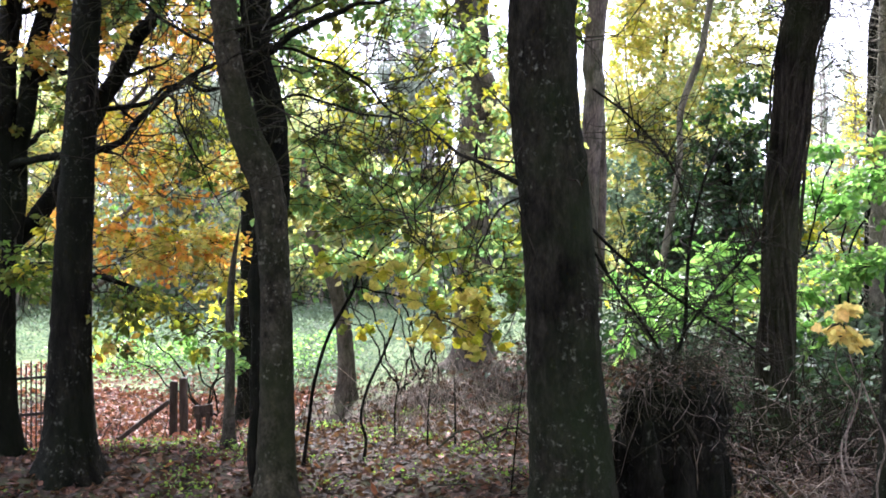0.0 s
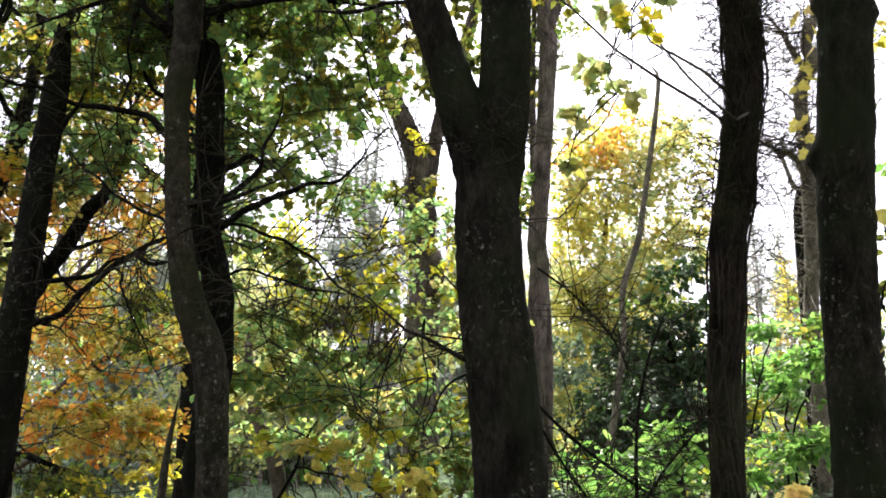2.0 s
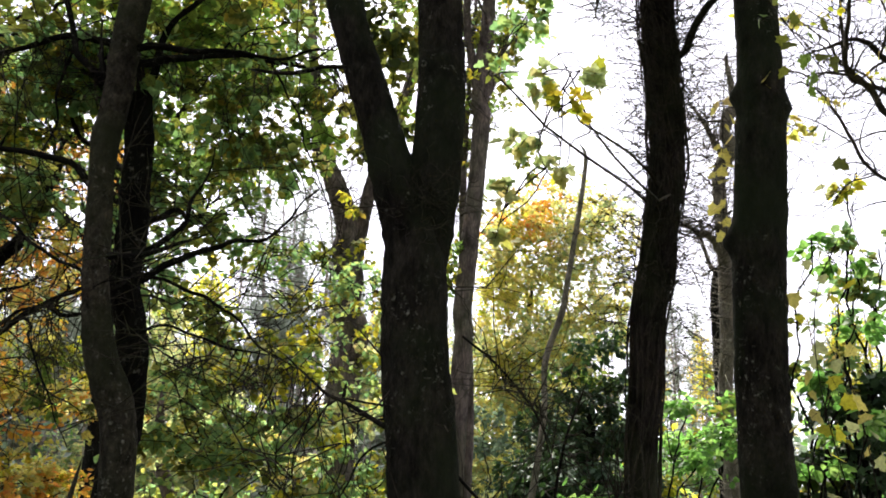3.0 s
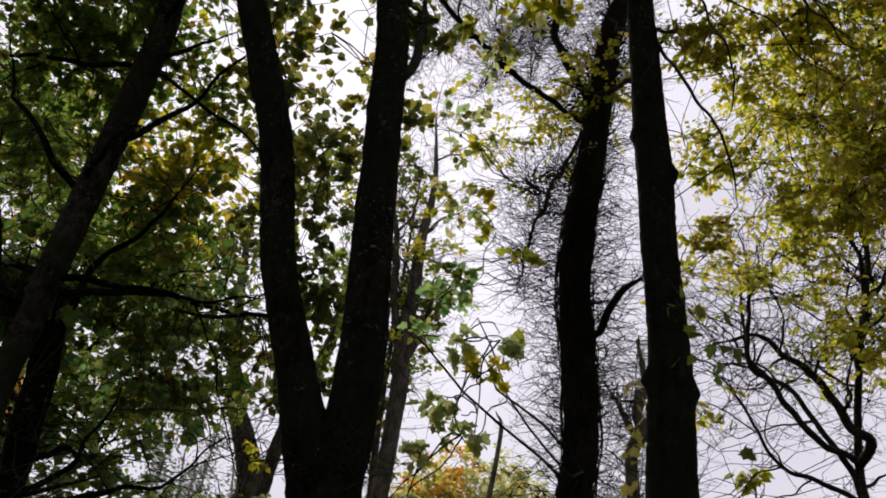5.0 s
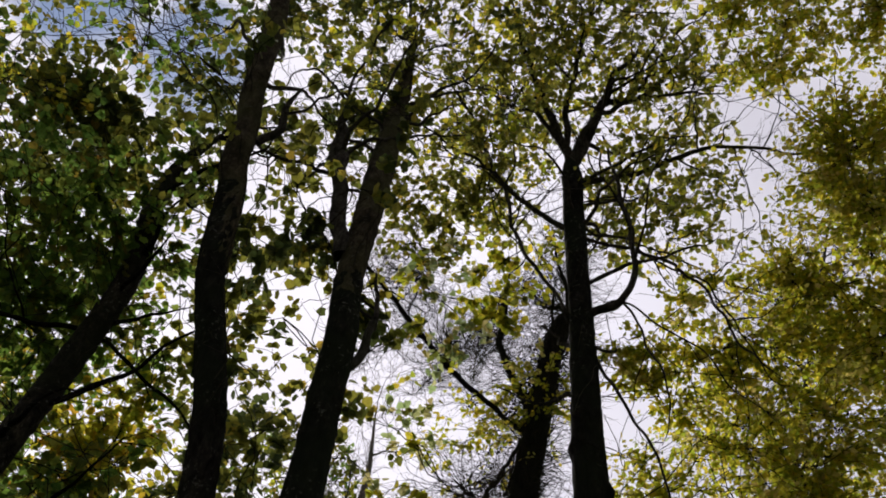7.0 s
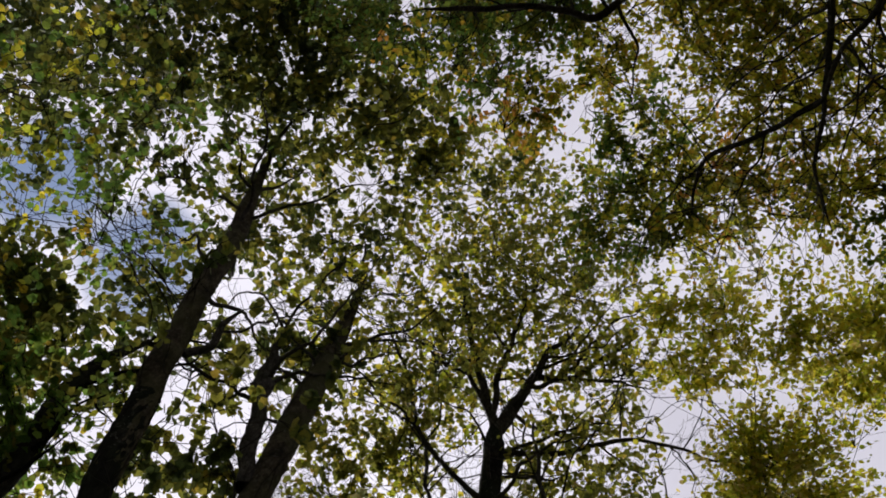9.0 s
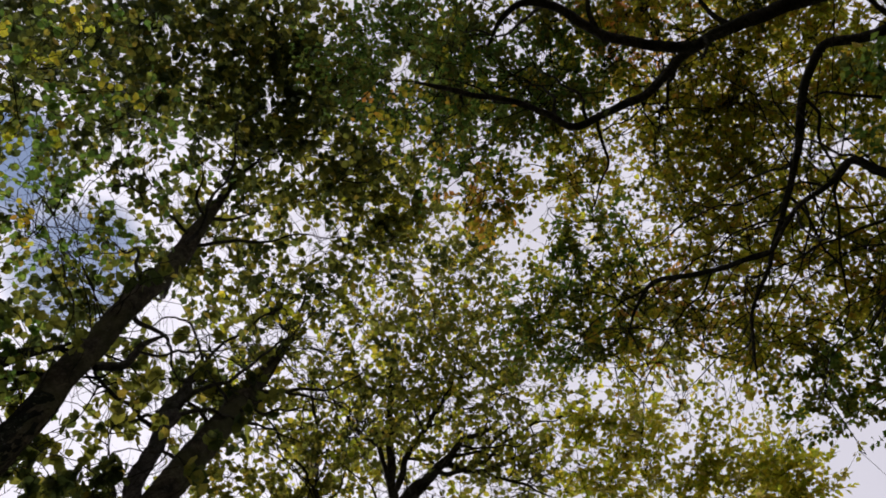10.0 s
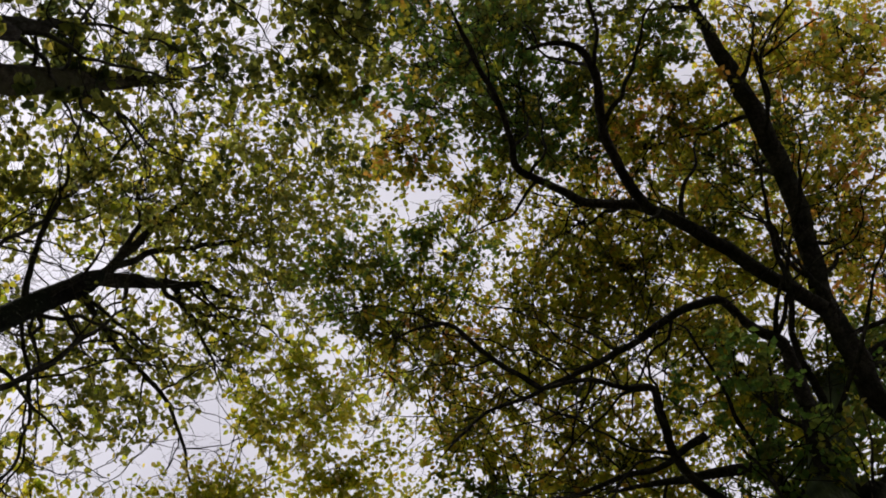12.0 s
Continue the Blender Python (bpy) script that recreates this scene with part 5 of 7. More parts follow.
CROWNS['S1'] = [(-0.75, 6.38, 1.56, 0.25, 0.8, 0.40, L), (-0.41, 6.27, 1.39, 0.31, 0.8, 0.48, Y), (-0.01, 6.14, 1.19, 0.31, 0.8, 0.87, Y), (0.24, 6.12, 0.98, 0.24, 0.8, 1.01, Y), (-0.38, 6.67, 1.70, 0.34, 0.8, 0.40, L), (-0.22, 6.25, 0.97, 0.24, 0.8, 0.51, Y), (-0.85, 6.50, 1.43, 0.20, 0.8, 0.40, Y), (-0.07, 6.42, 1.57, 0.28, 0.8, 0.65, L), (0.33, 6.26, 1.22, 0.21, 0.8, 0.58, L), (-0.58, 6.37, 1.09, 0.21, 0.8, 0.24, L)]
CROWNS['H'] = [(4.05, 11.79, 2.52, 0.67, 0.8, 1.98, E), (4.10, 11.92, 3.09, 0.51, 0.8, 1.08, E), (3.55, 11.46, 1.63, 0.98, 0.8, 2.61, E), (3.32, 12.04, 2.05, 0.69, 0.8, 1.44, E), (4.17, 11.25, 1.70, 0.85, 0.8, 2.43, E), (3.71, 12.42, 2.65, 0.71, 0.8, 1.17, E), (3.04, 11.61, 1.39, 0.66, 0.8, 1.80, E), (4.41, 11.67, 2.51, 0.66, 0.8, 1.62, E), (3.96, 12.24, 3.47, 0.47, 0.8, 0.45, D), (4.48, 12.07, 3.36, 0.46, 0.8, 0.45, D), (4.16, 11.70, 3.76, 0.60, 0.8, 0.50, E), (4.47, 11.64, 3.43, 0.60, 0.8, 0.60, E), (3.86, 11.88, 3.27, 0.60, 0.8, 0.60, E), (4.38, 11.57, 4.00, 0.45, 0.8, 0.35, E), (4.63, 11.62, 3.11, 0.60, 0.8, 0.60, E)]
CROWNS['LA'] = [(2.01, 7.31, 1.17, 0.52, 0.8, 0.90, Q), (2.64, 7.54, 1.26, 0.53, 0.8, 0.90, Q), (1.51, 6.81, 1.06, 0.36, 0.8, 0.70, Q), (2.47, 7.82, 1.47, 0.41, 0.8, 0.80, Q), (3.36, 7.67, 1.00, 0.47, 0.8, 0.80, Q), (3.80, 7.60, 1.42, 0.60, 0.8, 0.90, Q), (4.05, 8.57, 2.27, 0.68, 0.8, 0.70, Q), (4.36, 8.40, 2.42, 0.59, 0.8, 0.70, Q), (3.64, 7.09, 0.95, 0.44, 0.8, 0.70, H)]
CROWNS['M'] = [(4.33, 18.40, 3.52, 1.56, 0.8, 1.47, P), (5.07, 17.93, 5.31, 1.37, 0.8, 1.10, P), (3.78, 17.59, 2.12, 1.19, 0.8, 1.47, P), (4.89, 18.17, 4.24, 1.70, 0.8, 1.47, P), (3.70, 18.38, 4.65, 1.09, 0.8, 0.98, P), (3.40, 18.13, 3.01, 0.92, 0.8, 1.10, P), (5.55, 17.91, 4.70, 1.06, 0.8, 0.98, P), (4.57, 18.38, 6.28, 1.09, 0.8, 0.61, P), (5.38, 18.15, 3.13, 1.23, 0.8, 1.22, H), (6.07, 17.66, 5.14, 0.90, 0.8, 0.61, P), (3.46, 16.64, 1.30, 0.99, 0.8, 1.22, H), (4.97, 17.83, 7.75, 0.73, 0.8, 0.73, R), (4.61, 18.02, 7.44, 0.90, 0.8, 0.98, Y), (5.72, 17.71, 7.40, 0.81, 0.8, 0.73, Y), (6.01, 16.69, 7.18, 0.90, 0.8, 0.80, P), (6.42, 16.84, 6.22, 0.90, 0.8, 0.80, P), (6.63, 16.99, 5.26, 0.90, 0.8, 0.80, P), (6.00, 17.17, 5.51, 1.00, 0.8, 0.90, P), (5.36, 17.13, 6.48, 0.90, 0.8, 0.80, P), (6.61, 16.51, 7.04, 0.70, 0.8, 0.50, P), (4.09, 17.18, 7.44, 0.60, 0.8, 0.70, R), (4.69, 16.98, 7.56, 0.60, 0.8, 0.60, R), (3.98, 17.75, 5.50, 0.80, 0.8, 0.80, Y), (4.27, 17.88, 4.41, 0.80, 0.8, 0.80, Y), (5.31, 16.92, 7.20, 0.80, 0.8, 0.60, P)]
CROWNS['M_1'] = [(3.90, 17.81, 6.94, 0.72, 0.8, 0.98, P), (4.09, 18.06, 7.71, 0.49, 0.8, 0.61, R), (5.25, 17.51, 6.79, 0.95, 0.8, 0.98, P), (4.30, 17.89, 6.32, 0.96, 0.8, 1.10, Y), (5.13, 18.14, 8.30, 0.98, 0.8, 0.86, R), (6.02, 17.90, 8.19, 0.98, 0.8, 0.98, P), (4.42, 18.41, 8.05, 0.73, 0.8, 0.73, O), (6.77, 17.66, 8.11, 0.65, 0.8, 0.73, P)]
CROWNS['O2'] = [(-3.71, 8.92, 5.70, 0.69, 0.8, 0.66, R), (-3.72, 9.40, 4.46, 0.70, 0.8, 0.74, R), (-3.14, 9.89, 5.24, 0.69, 0.8, 0.66, R), (-2.32, 10.89, 4.48, 0.67, 0.8, 0.66, F), (-3.04, 9.31, 3.62, 0.62, 0.8, 0.74, R), (-2.58, 9.84, 5.77, 0.63, 0.8, 0.49, R), (-1.88, 11.60, 4.04, 0.63, 0.8, 0.66, L), (-3.68, 9.20, 2.95, 0.60, 0.8, 0.74, R), (-3.90, 9.62, 5.23, 0.53, 0.8, 0.57, Y)]
CROWNS['V'] = [(1.39, 4.44, 3.91, 0.17, 0.8, 1.20, L), (1.25, 4.58, 3.71, 0.16, 0.8, 1.20, P), (1.14, 4.63, 3.39, 0.14, 0.8, 1.20, P), (1.50, 4.41, 4.13, 0.15, 0.8, 0.90, L), (1.23, 4.59, 4.17, 0.16, 0.8, 0.80, P), (1.06, 4.83, 3.19, 0.12, 0.8, 0.90, P), (1.37, 4.63, 3.52, 0.10, 0.8, 0.80, L)]
CROWNS['N'] = [(1.98, 4.14, 1.29, 0.06, 0.8, 0.90, Y), (1.94, 4.15, 1.19, 0.07, 0.8, 0.90, Y), (2.04, 4.10, 1.17, 0.06, 0.8, 0.90, Y)]
CROWNS['K'] = [(-1.95, 12.83, 2.32, 0.78, 0.8, 0.81, P), (-1.13, 13.41, 2.63, 0.82, 0.8, 0.81, F), (-0.30, 12.99, 2.16, 0.79, 0.8, 0.90, P), (0.56, 12.49, 1.80, 0.76, 0.8, 0.90, F), (0.87, 13.41, 2.90, 0.64, 0.8, 0.72, P), (-1.26, 12.94, 1.53, 0.70, 0.8, 0.81, F), (-0.39, 12.99, 1.27, 0.70, 0.8, 0.81, F), (0.64, 12.47, 1.03, 0.59, 0.8, 0.81, F), (-2.10, 13.84, 1.43, 0.56, 0.8, 0.72, F)]
CROWNS['K2'] = [(-4.41, 12.19, 0.62, 0.50, 0.8, 0.70, L), (-3.66, 11.88, 0.24, 0.40, 0.8, 0.70, Q), (-3.11, 12.58, 0.58, 0.51, 0.8, 0.80, G), (-2.70, 11.59, 0.04, 0.39, 0.8, 0.80, Q), (-4.76, 12.03, 0.30, 0.41, 0.8, 0.60, L), (-3.27, 13.61, 1.53, 0.46, 0.8, 0.70, L)]
CROWNS['K3'] = [(3.25, 15.62, 2.81, 0.85, 0.8, 0.80, H), (2.95, 14.71, 1.43, 0.70, 0.8, 0.90, P), (3.29, 13.61, 1.35, 0.55, 0.8, 0.80, L), (5.43, 11.82, 1.80, 0.64, 0.8, 0.60, L), (5.94, 11.57, 1.79, 0.63, 0.8, 0.70, Q), (4.69, 9.93, 0.95, 0.47, 0.8, 0.80, Q), (5.27, 11.82, 2.76, 0.48, 0.8, 0.50, L)]
CROWNS['K4'] = [(5.12, 7.57, 2.68, 0.60, 0.8, 1.30, E), (5.38, 7.43, 2.35, 0.70, 0.8, 1.30, E), (5.18, 7.60, 1.98, 0.70, 0.8, 1.30, E), (4.86, 7.80, 1.97, 0.50, 0.8, 1.10, D), (5.45, 7.32, 2.77, 0.60, 0.8, 1.20, E), (5.16, 7.18, 4.14, 0.40, 0.8, 0.40, F), (5.37, 7.18, 3.63, 0.50, 0.8, 0.60, F), (5.08, 7.46, 3.39, 0.40, 0.8, 0.50, F), (5.39, 7.04, 4.05, 0.40, 0.8, 0.40, F), (5.17, 7.48, 3.00, 0.45, 0.8, 0.60, F), (5.12, 7.03, 4.62, 0.20, 0.8, 0.50, L), (5.08, 7.53, 3.06, 0.20, 0.8, 0.60, Y), (5.25, 7.47, 2.73, 0.20, 0.8, 0.60, Y), (4.58, 7.77, 3.42, 0.35, 0.8, 0.50, F), (4.66, 7.81, 2.97, 0.40, 0.8, 0.60, F), (4.54, 7.95, 2.52, 0.50, 0.8, 0.70, D)]
CROWNS['P1'] = [(-0.01, 12.73, 6.92, 0.28, 0.8, 0.70, L), (-0.09, 12.74, 6.63, 0.22, 0.8, 0.60, R), (0.39, 13.02, 6.17, 0.30, 0.8, 0.80, L), (0.52, 13.24, 5.45, 0.32, 0.8, 0.80, L), (0.55, 13.35, 4.61, 0.33, 0.8, 0.90, L), (0.76, 13.41, 3.79, 0.35, 0.8, 0.90, L), (-0.28, 12.35, 7.76, 0.31, 0.8, 0.60, O), (1.13, 12.27, 7.81, 0.37, 0.8, 0.50, G), (1.27, 11.95, 8.38, 0.36, 0.8, 0.50, G), (0.81, 12.62, 7.13, 0.24, 0.8, 0.50, L)]
CROWNS['P2'] = [(2.52, 12.14, 11.60, 0.55, 0.8, 0.40, G), (2.26, 12.19, 9.99, 0.50, 0.8, 0.40, O), (2.97, 12.04, 9.14, 0.50, 0.8, 0.45, G), (2.08, 12.23, 8.16, 0.50, 0.8, 0.40, O), (3.18, 11.78, 10.22, 0.40, 0.8, 0.35, L), (1.14, 12.55, 11.08, 0.50, 0.8, 0.40, G), (0.91, 12.57, 9.88, 0.50, 0.8, 0.50, G), (2.91, 11.85, 6.63, 0.40, 0.8, 0.40, G)]
CROWNS['LB'] = [(4.25, 6.39, 3.87, 0.20, 0.8, 0.70, Q), (4.70, 6.52, 3.22, 0.30, 0.8, 0.80, Q), (4.41, 6.60, 2.63, 0.29, 0.8, 0.90, Q), (4.65, 6.48, 2.25, 0.33, 0.8, 0.90, Q), (4.14, 6.60, 1.96, 0.28, 0.8, 0.90, Q), (4.72, 6.62, 3.71, 0.23, 0.8, 0.60, Q), (3.82, 8.10, 2.56, 0.26, 0.8, 0.80, Q), (3.73, 7.74, 1.98, 0.27, 0.8, 0.90, Q)]
CROWNS['T3'] += CROWNS['T3_1'] + CROWNS['T3_2']
CROWNS['T3c'] += CROWNS['T3c_1']
CROWNS['T4'] += CROWNS['T4_1']
CROWNS['Y'] += CROWNS['Y_1']
CROWNS['Bb'] += CROWNS['Bb_1']
CROWNS['M'] += CROWNS['M_1']

LEAF_MATS = [GREEN, DEEP, OLIVE, YELLOW, ORANGE, LIME, HOLLY, LAUREL, HERB, PALE, FRESH]
# the shaded copy stands in for deep green and lime
SYCAMORE_MATS = [SYCAMORE, SYCAMORE_SHADED, OLIVE, YELLOW, ORANGE, SYCAMORE_SHADED, HOLLY, LAUREL, HERB, PALE, FRESH]


# ---- ground ----
def ground_material(t):
    co = t.nodes.new("ShaderNodeTexCoord")
    sep = t.nodes.new("ShaderNodeSeparateXYZ")
    t.links.new(co.outputs["Object"], sep.inputs[0])
    fine, mid, big = grain(t, 22, 5), grain(t, 5, 4), grain(t, 0.5, 4)
    soil = ramp(t, fine, [(0.3, (0.014, 0.010, 0.008)), (0.55, (0.034, 0.022, 0.017)), (0.75, (0.085, 0.048, 0.035))])
    soil = blend(t, ramp(t, mid, [(0.45, (0, 0, 0)), (0.62, (0.6, 0.6, 0.6))]), soil, (0.036, 0.046, 0.02))
    grass = ramp(t, mid, [(0.3, (0.085, 0.12, 0.055)), (0.7, (0.17, 0.21, 0.105))])
    edge = t.nodes.new("ShaderNodeMath")
    edge.operation = "MULTIPLY_ADD"
    t.links.new(big, edge.inputs[0])
    edge.inputs[1].default_value = 5.0
    t.links.new(sep.outputs["Y"], edge.inputs[2])
    where = t.nodes.new("ShaderNodeMapRange")
    where.inputs["From Min"].default_value, where.inputs["From Max"].default_value = 15.5, 17.5
    t.links.new(edge.outputs[0], where.inputs["Value"])
    return surface(t, blend(t, where.outputs[0], soil, grass), 0.95, fine, 0.8, 0.03, 0.1)


GROUND = material("woodland_floor", ground_material)
rings = np.concatenate([[0.05], np.geomspace(0.4, 900, 130)])
ang = np.linspace(0, 2 * np.pi, 128, endpoint=False)
gx, gy = rings[:, None] * np.sin(ang), rings[:, None] * np.cos(ang)
gv = np.stack([gx, gy, ground_z(gx, gy)], -1).reshape(-1, 3)
gi, gj = np.meshgrid(np.arange(len(rings) - 1), np.arange(128), indexing="ij")
gf = np.stack([gi * 128 + gj, gi * 128 + (gj + 1) % 128, (gi + 1) * 128 + (gj + 1) % 128, (gi + 1) * 128 + gj], -1).reshape(-1, 4)[:, ::-1]
gc = np.concatenate([gv[:128], [(0, 0, float(ground_z(0, 0)))]])
gk = np.arange(128)
gfan = np.stack([gk, np.full(128, 128), (gk + 1) % 128], -1)
ground = make("ground", [(gv, gf, 0, True), (gc, gfan[:, ::-1], 0, True)], [GROUND])
tagged(ground, "brown leaf-strewn woodland floor running into a green meadow", "ground", kind="structure")


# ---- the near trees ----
# stems cut at this height; the part above takes the bark with painted light
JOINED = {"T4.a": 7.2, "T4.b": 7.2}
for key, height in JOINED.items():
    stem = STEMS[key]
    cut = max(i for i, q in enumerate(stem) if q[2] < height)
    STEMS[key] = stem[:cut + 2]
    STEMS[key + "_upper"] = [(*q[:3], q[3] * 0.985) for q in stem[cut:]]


def tree(name, key, label, category, mat, lobes=(), shape="lobed", size=0.11, sides=20, flare=0.9, seed=1, group="", limb_mat=None, to_ground=True, knots=(), hub_from=0.25, bare=(), shoots=None, more=None, fine=(), mats=None):
    """A tree: the trunk and each limb of the plan, then twigs and leaves."""
    lines = {k: v for k, v in STEMS.items() if k.split(".")[0] == key}
    first = [k for k in lines if k.split(".")[1] in ("trunk", "stem")][0]
    rows = list(lines[first])
    x, y, z, r = rows[0]
    g = float(ground_z(x, y)) - 0.06
    if to_ground:
        if z > g + 0.5:
            rows = [(x, y, g, r * 1.08), (x, y, (g + z) / 2, r * 1.02)] + rows
        else:
            rows[0] = (x, y, g, r)
    lines[first] = rows
    t = empty(name, (x, y, g), label, category, group)
    t_inv = Matrix.Translation((x, y, g)).inverted()
    bearer = {}
    for i, (k, v) in enumerate(list(lines.items())):
        trunk = k == first
        v = [tuple(q) for q in v]
        if k not in JOINED:
            v[-1] = (*v[-1][:3], v[-1][3] * (0.75 if k == "T4.trunk" else 0.5 if more else 0.4))
        if not trunk and not k.endswith("_upper"):
            axis = spline(rows, 0.05)
            near = axis[np.argmin(np.linalg.norm(axis[:, :3] - np.array(v[0][:3]) + [0, 0, 0.12], axis=1))]
            if 0.04 < np.linalg.norm(near[:3] - np.array(v[0][:3])) < 0.6 and near[3] > v[0][3] * 0.8:
                v = [(*near[:3], v[0][3])] + v
        n = sides if trunk or v[0][3] > 0.06 else 9
        # upper stems and thin limbs above 6 m get bark with light painted in
        ob = make("trunk" if trunk else "limb", tube_chunks(v, sides=n, step=0.05 if trunk else 0.06, rough=0.05 if trunk else 0.07, flare=flare if trunk else 0, seed=seed * 31 + i, knots=knots if trunk else (), crook=0 if trunk or v[0][3] > 0.085 and key != "B" else 0.016 if v[0][3] > 0.024 else 0.024), [BARK_STEM_LIT if k.endswith("_upper") else mat if trunk or limb_mat is BARK_LIMB and key != "B" and (v[0][3] > 0.085 or v[0][2] < 6) else (limb_mat or mat)], t)
        lines[k] = v
        bearer[id(v)] = ob
    if more:
        for i, (stem, rows) in enumerate(ramify([v for k, v in lines.items() if k != "T4.trunk" and k not in JOINED], seed + 900, *more)):
            lines["%s.more%d" % (key, i)] = rows
            make("branch", tube_chunks(rows, sides=6, step=0.07, rough=0.08, seed=seed * 7 + i, crook=0.03), [limb_mat or mat], bearer[id(stem)])
    if shoots:
        n, length, lo, hi, radius = shoots
        rng = np.random.default_rng(seed + 400)
        pool = np.concatenate([spline(v, 0.05)[int(len(spline(v, 0.05)) * lo):int(len(spline(v, 0.05)) * hi)] for k, v in lines.items()])
        st = pool[rng.integers(0, len(pool), n)]
        out = unit(rng.standard_normal((n, 3)) * [1, 1, 0.35] + [0, 0, 0.3])
        st3 = st[:, :3] + out * st[:, 3:] * 0.8
        en = st3 + out * (length * rng.uniform(0.3, 1.3, n))[:, None] + [0, 0, -0.05]
        v, f, p = sticks(st3, en, radius, radius * 0.3, 0.16, 5, 3, rng, 0.04)
        m = n * 2
        b, j = rng.integers(0, n, m), rng.integers(1, 4, m)
        e2 = p[b, j] + unit(rng.standard_normal((m, 3)) + out[b]) * (length * 0.4 * rng.uniform(0.3, 1, m))[:, None]
        v2, f2, _ = sticks(p[b, j], e2, radius * 0.6, radius * 0.25, 0.15, 3, 3, rng)
        tagged(make("shoot_growth", [(v, f, 0, True), (v2, f2, 0, True)], [TWIG if mat not in (BARK_FAR, BARK_PALE) else mat], t), kind="stuff")
    carry = [v for k, v in lines.items() if k not in bare]
    for i, key2 in enumerate(lobes):
        crown(t, carry, CROWNS[key2], mats or LEAF_MATS, shape, size, seed * 17 + i, hub_from=hub_from)
    for i, key2 in enumerate(fine):
        crown(t, carry, CROWNS[key2], LEAF_MATS, "blade", 0.066, seed * 19 + i, hub_from=hub_from)
    for ob in t.children:
        ob.matrix_parent_inverse = t_inv
    return t


def hanging(t, keys, n, length, radius, seed):
    """Thin leafless twigs that droop from the limbs named."""
    rng = np.random.default_rng(seed)
    pool = np.concatenate([spline(STEMS[k], 0.05) for k in keys])[:, :3]
    st = pool[rng.integers(0, len(pool), n)]
    en = st + np.stack([rng.normal(0.04, 0.14, n), rng.normal(0, 0.12, n), -length * rng.uniform(0.3, 1.2, n)], -1)
    v, f, p = sticks(st, en, radius, radius * 0.35, 0.14, 8, 4, rng)
    b, j = rng.integers(0, n, n * 3), rng.integers(2, 7, n * 3)
    side = p[b, j] + np.stack([rng.normal(0, 0.12, n * 3), rng.normal(0, 0.1, n * 3), -rng.uniform(0.02, 0.22, n * 3)], -1)
    v2, f2, _ = sticks(p[b, j], side, radius * 0.6, radius * 0.25, 0.12, 4, 3, rng)
    ob = tagged(make("hanging_twigwork", [(v, f, 0, True), (v2, f2, 0, True)], [TWIG], t), kind="stuff")
    ob.matrix_parent_inverse = t.matrix_basis.inverted()


CROWNS["T3_top"] = scatter((-3.4, 4.2, 9.0), (2.6, 2.6, 2.6), 24, 0.95, 0.16, [G, D, D, O], 31)
CROWNS["T4_top"] = scatter((-2.0, 3.6, 13.2), (4.6, 4.2, 1.8), 34, 1.1, 0.08, [D, D, G], 32)
CROWNS["T6_top"] = scatter((2.4, 3.2, 13.2), (4.2, 3.8, 1.6), 34, 1.1, 0.08, [G, G, L], 33)
CROWNS["Y_top"] = scatter((7.2, 5.4, 8.4), (2.4, 2.8, 3.4), 30, 1.0, 0.09, [A, A, L], 34)
CROWNS["B_top"] = scatter((1.6, -2.0, 10.6), (4.4, 4.2, 1.6), 44, 1.05, 0.04, [O, W, O, L], 35)

STEMS["P2.trunk"] = STEMS["P2.trunk"][:-1] + [(2.68, 12.72, 10.67, 0.10), (2.85, 12.7, 12.2, 0.06), (2.75, 12.7, 14.0, 0.03)]
STEMS["P2.b"] = STEMS["P2.b"] + [(2.05, 12.8, 11.8, 0.045), (2.0, 12.9, 13.6, 0.02)]
STEMS["P1.a"] = STEMS["P1.a"] + [(1.6, 13.9, 11.2, 0.05), (1.5, 13.9, 13.0, 0.02)]
STEMS["P1.trunk"] = STEMS["P1.trunk"] + [(-0.5, 14.0, 11.0, 0.05), (-0.4, 14.0, 12.6, 0.02)]
STEMS["H.trunk"] = STEMS["H.trunk"][:3] + [(4.06, 11.82, 2.9, 0.03)]
B_STEM = STEMS["B.trunk"]
for limb_key, at, girth in (("B.a", 1, 0.19), ("B.d", 3, 0.10), ("B.e", 2, 0.09), ("B.g", 2, 0.09)):
    STEMS[limb_key] = [(*B_STEM[at][:3], girth)] + STEMS[limb_key]
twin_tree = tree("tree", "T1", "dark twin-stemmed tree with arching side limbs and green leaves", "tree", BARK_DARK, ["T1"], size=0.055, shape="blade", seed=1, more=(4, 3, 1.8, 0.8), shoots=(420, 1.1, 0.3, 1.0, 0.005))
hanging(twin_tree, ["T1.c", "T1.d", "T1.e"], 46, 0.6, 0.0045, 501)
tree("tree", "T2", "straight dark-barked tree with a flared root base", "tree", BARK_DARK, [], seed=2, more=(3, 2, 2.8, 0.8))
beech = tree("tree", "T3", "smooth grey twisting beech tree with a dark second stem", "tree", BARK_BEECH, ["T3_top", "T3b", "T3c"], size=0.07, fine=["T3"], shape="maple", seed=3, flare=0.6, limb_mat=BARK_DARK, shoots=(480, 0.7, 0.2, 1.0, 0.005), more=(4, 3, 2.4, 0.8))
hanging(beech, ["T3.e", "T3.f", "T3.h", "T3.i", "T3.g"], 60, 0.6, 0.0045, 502)
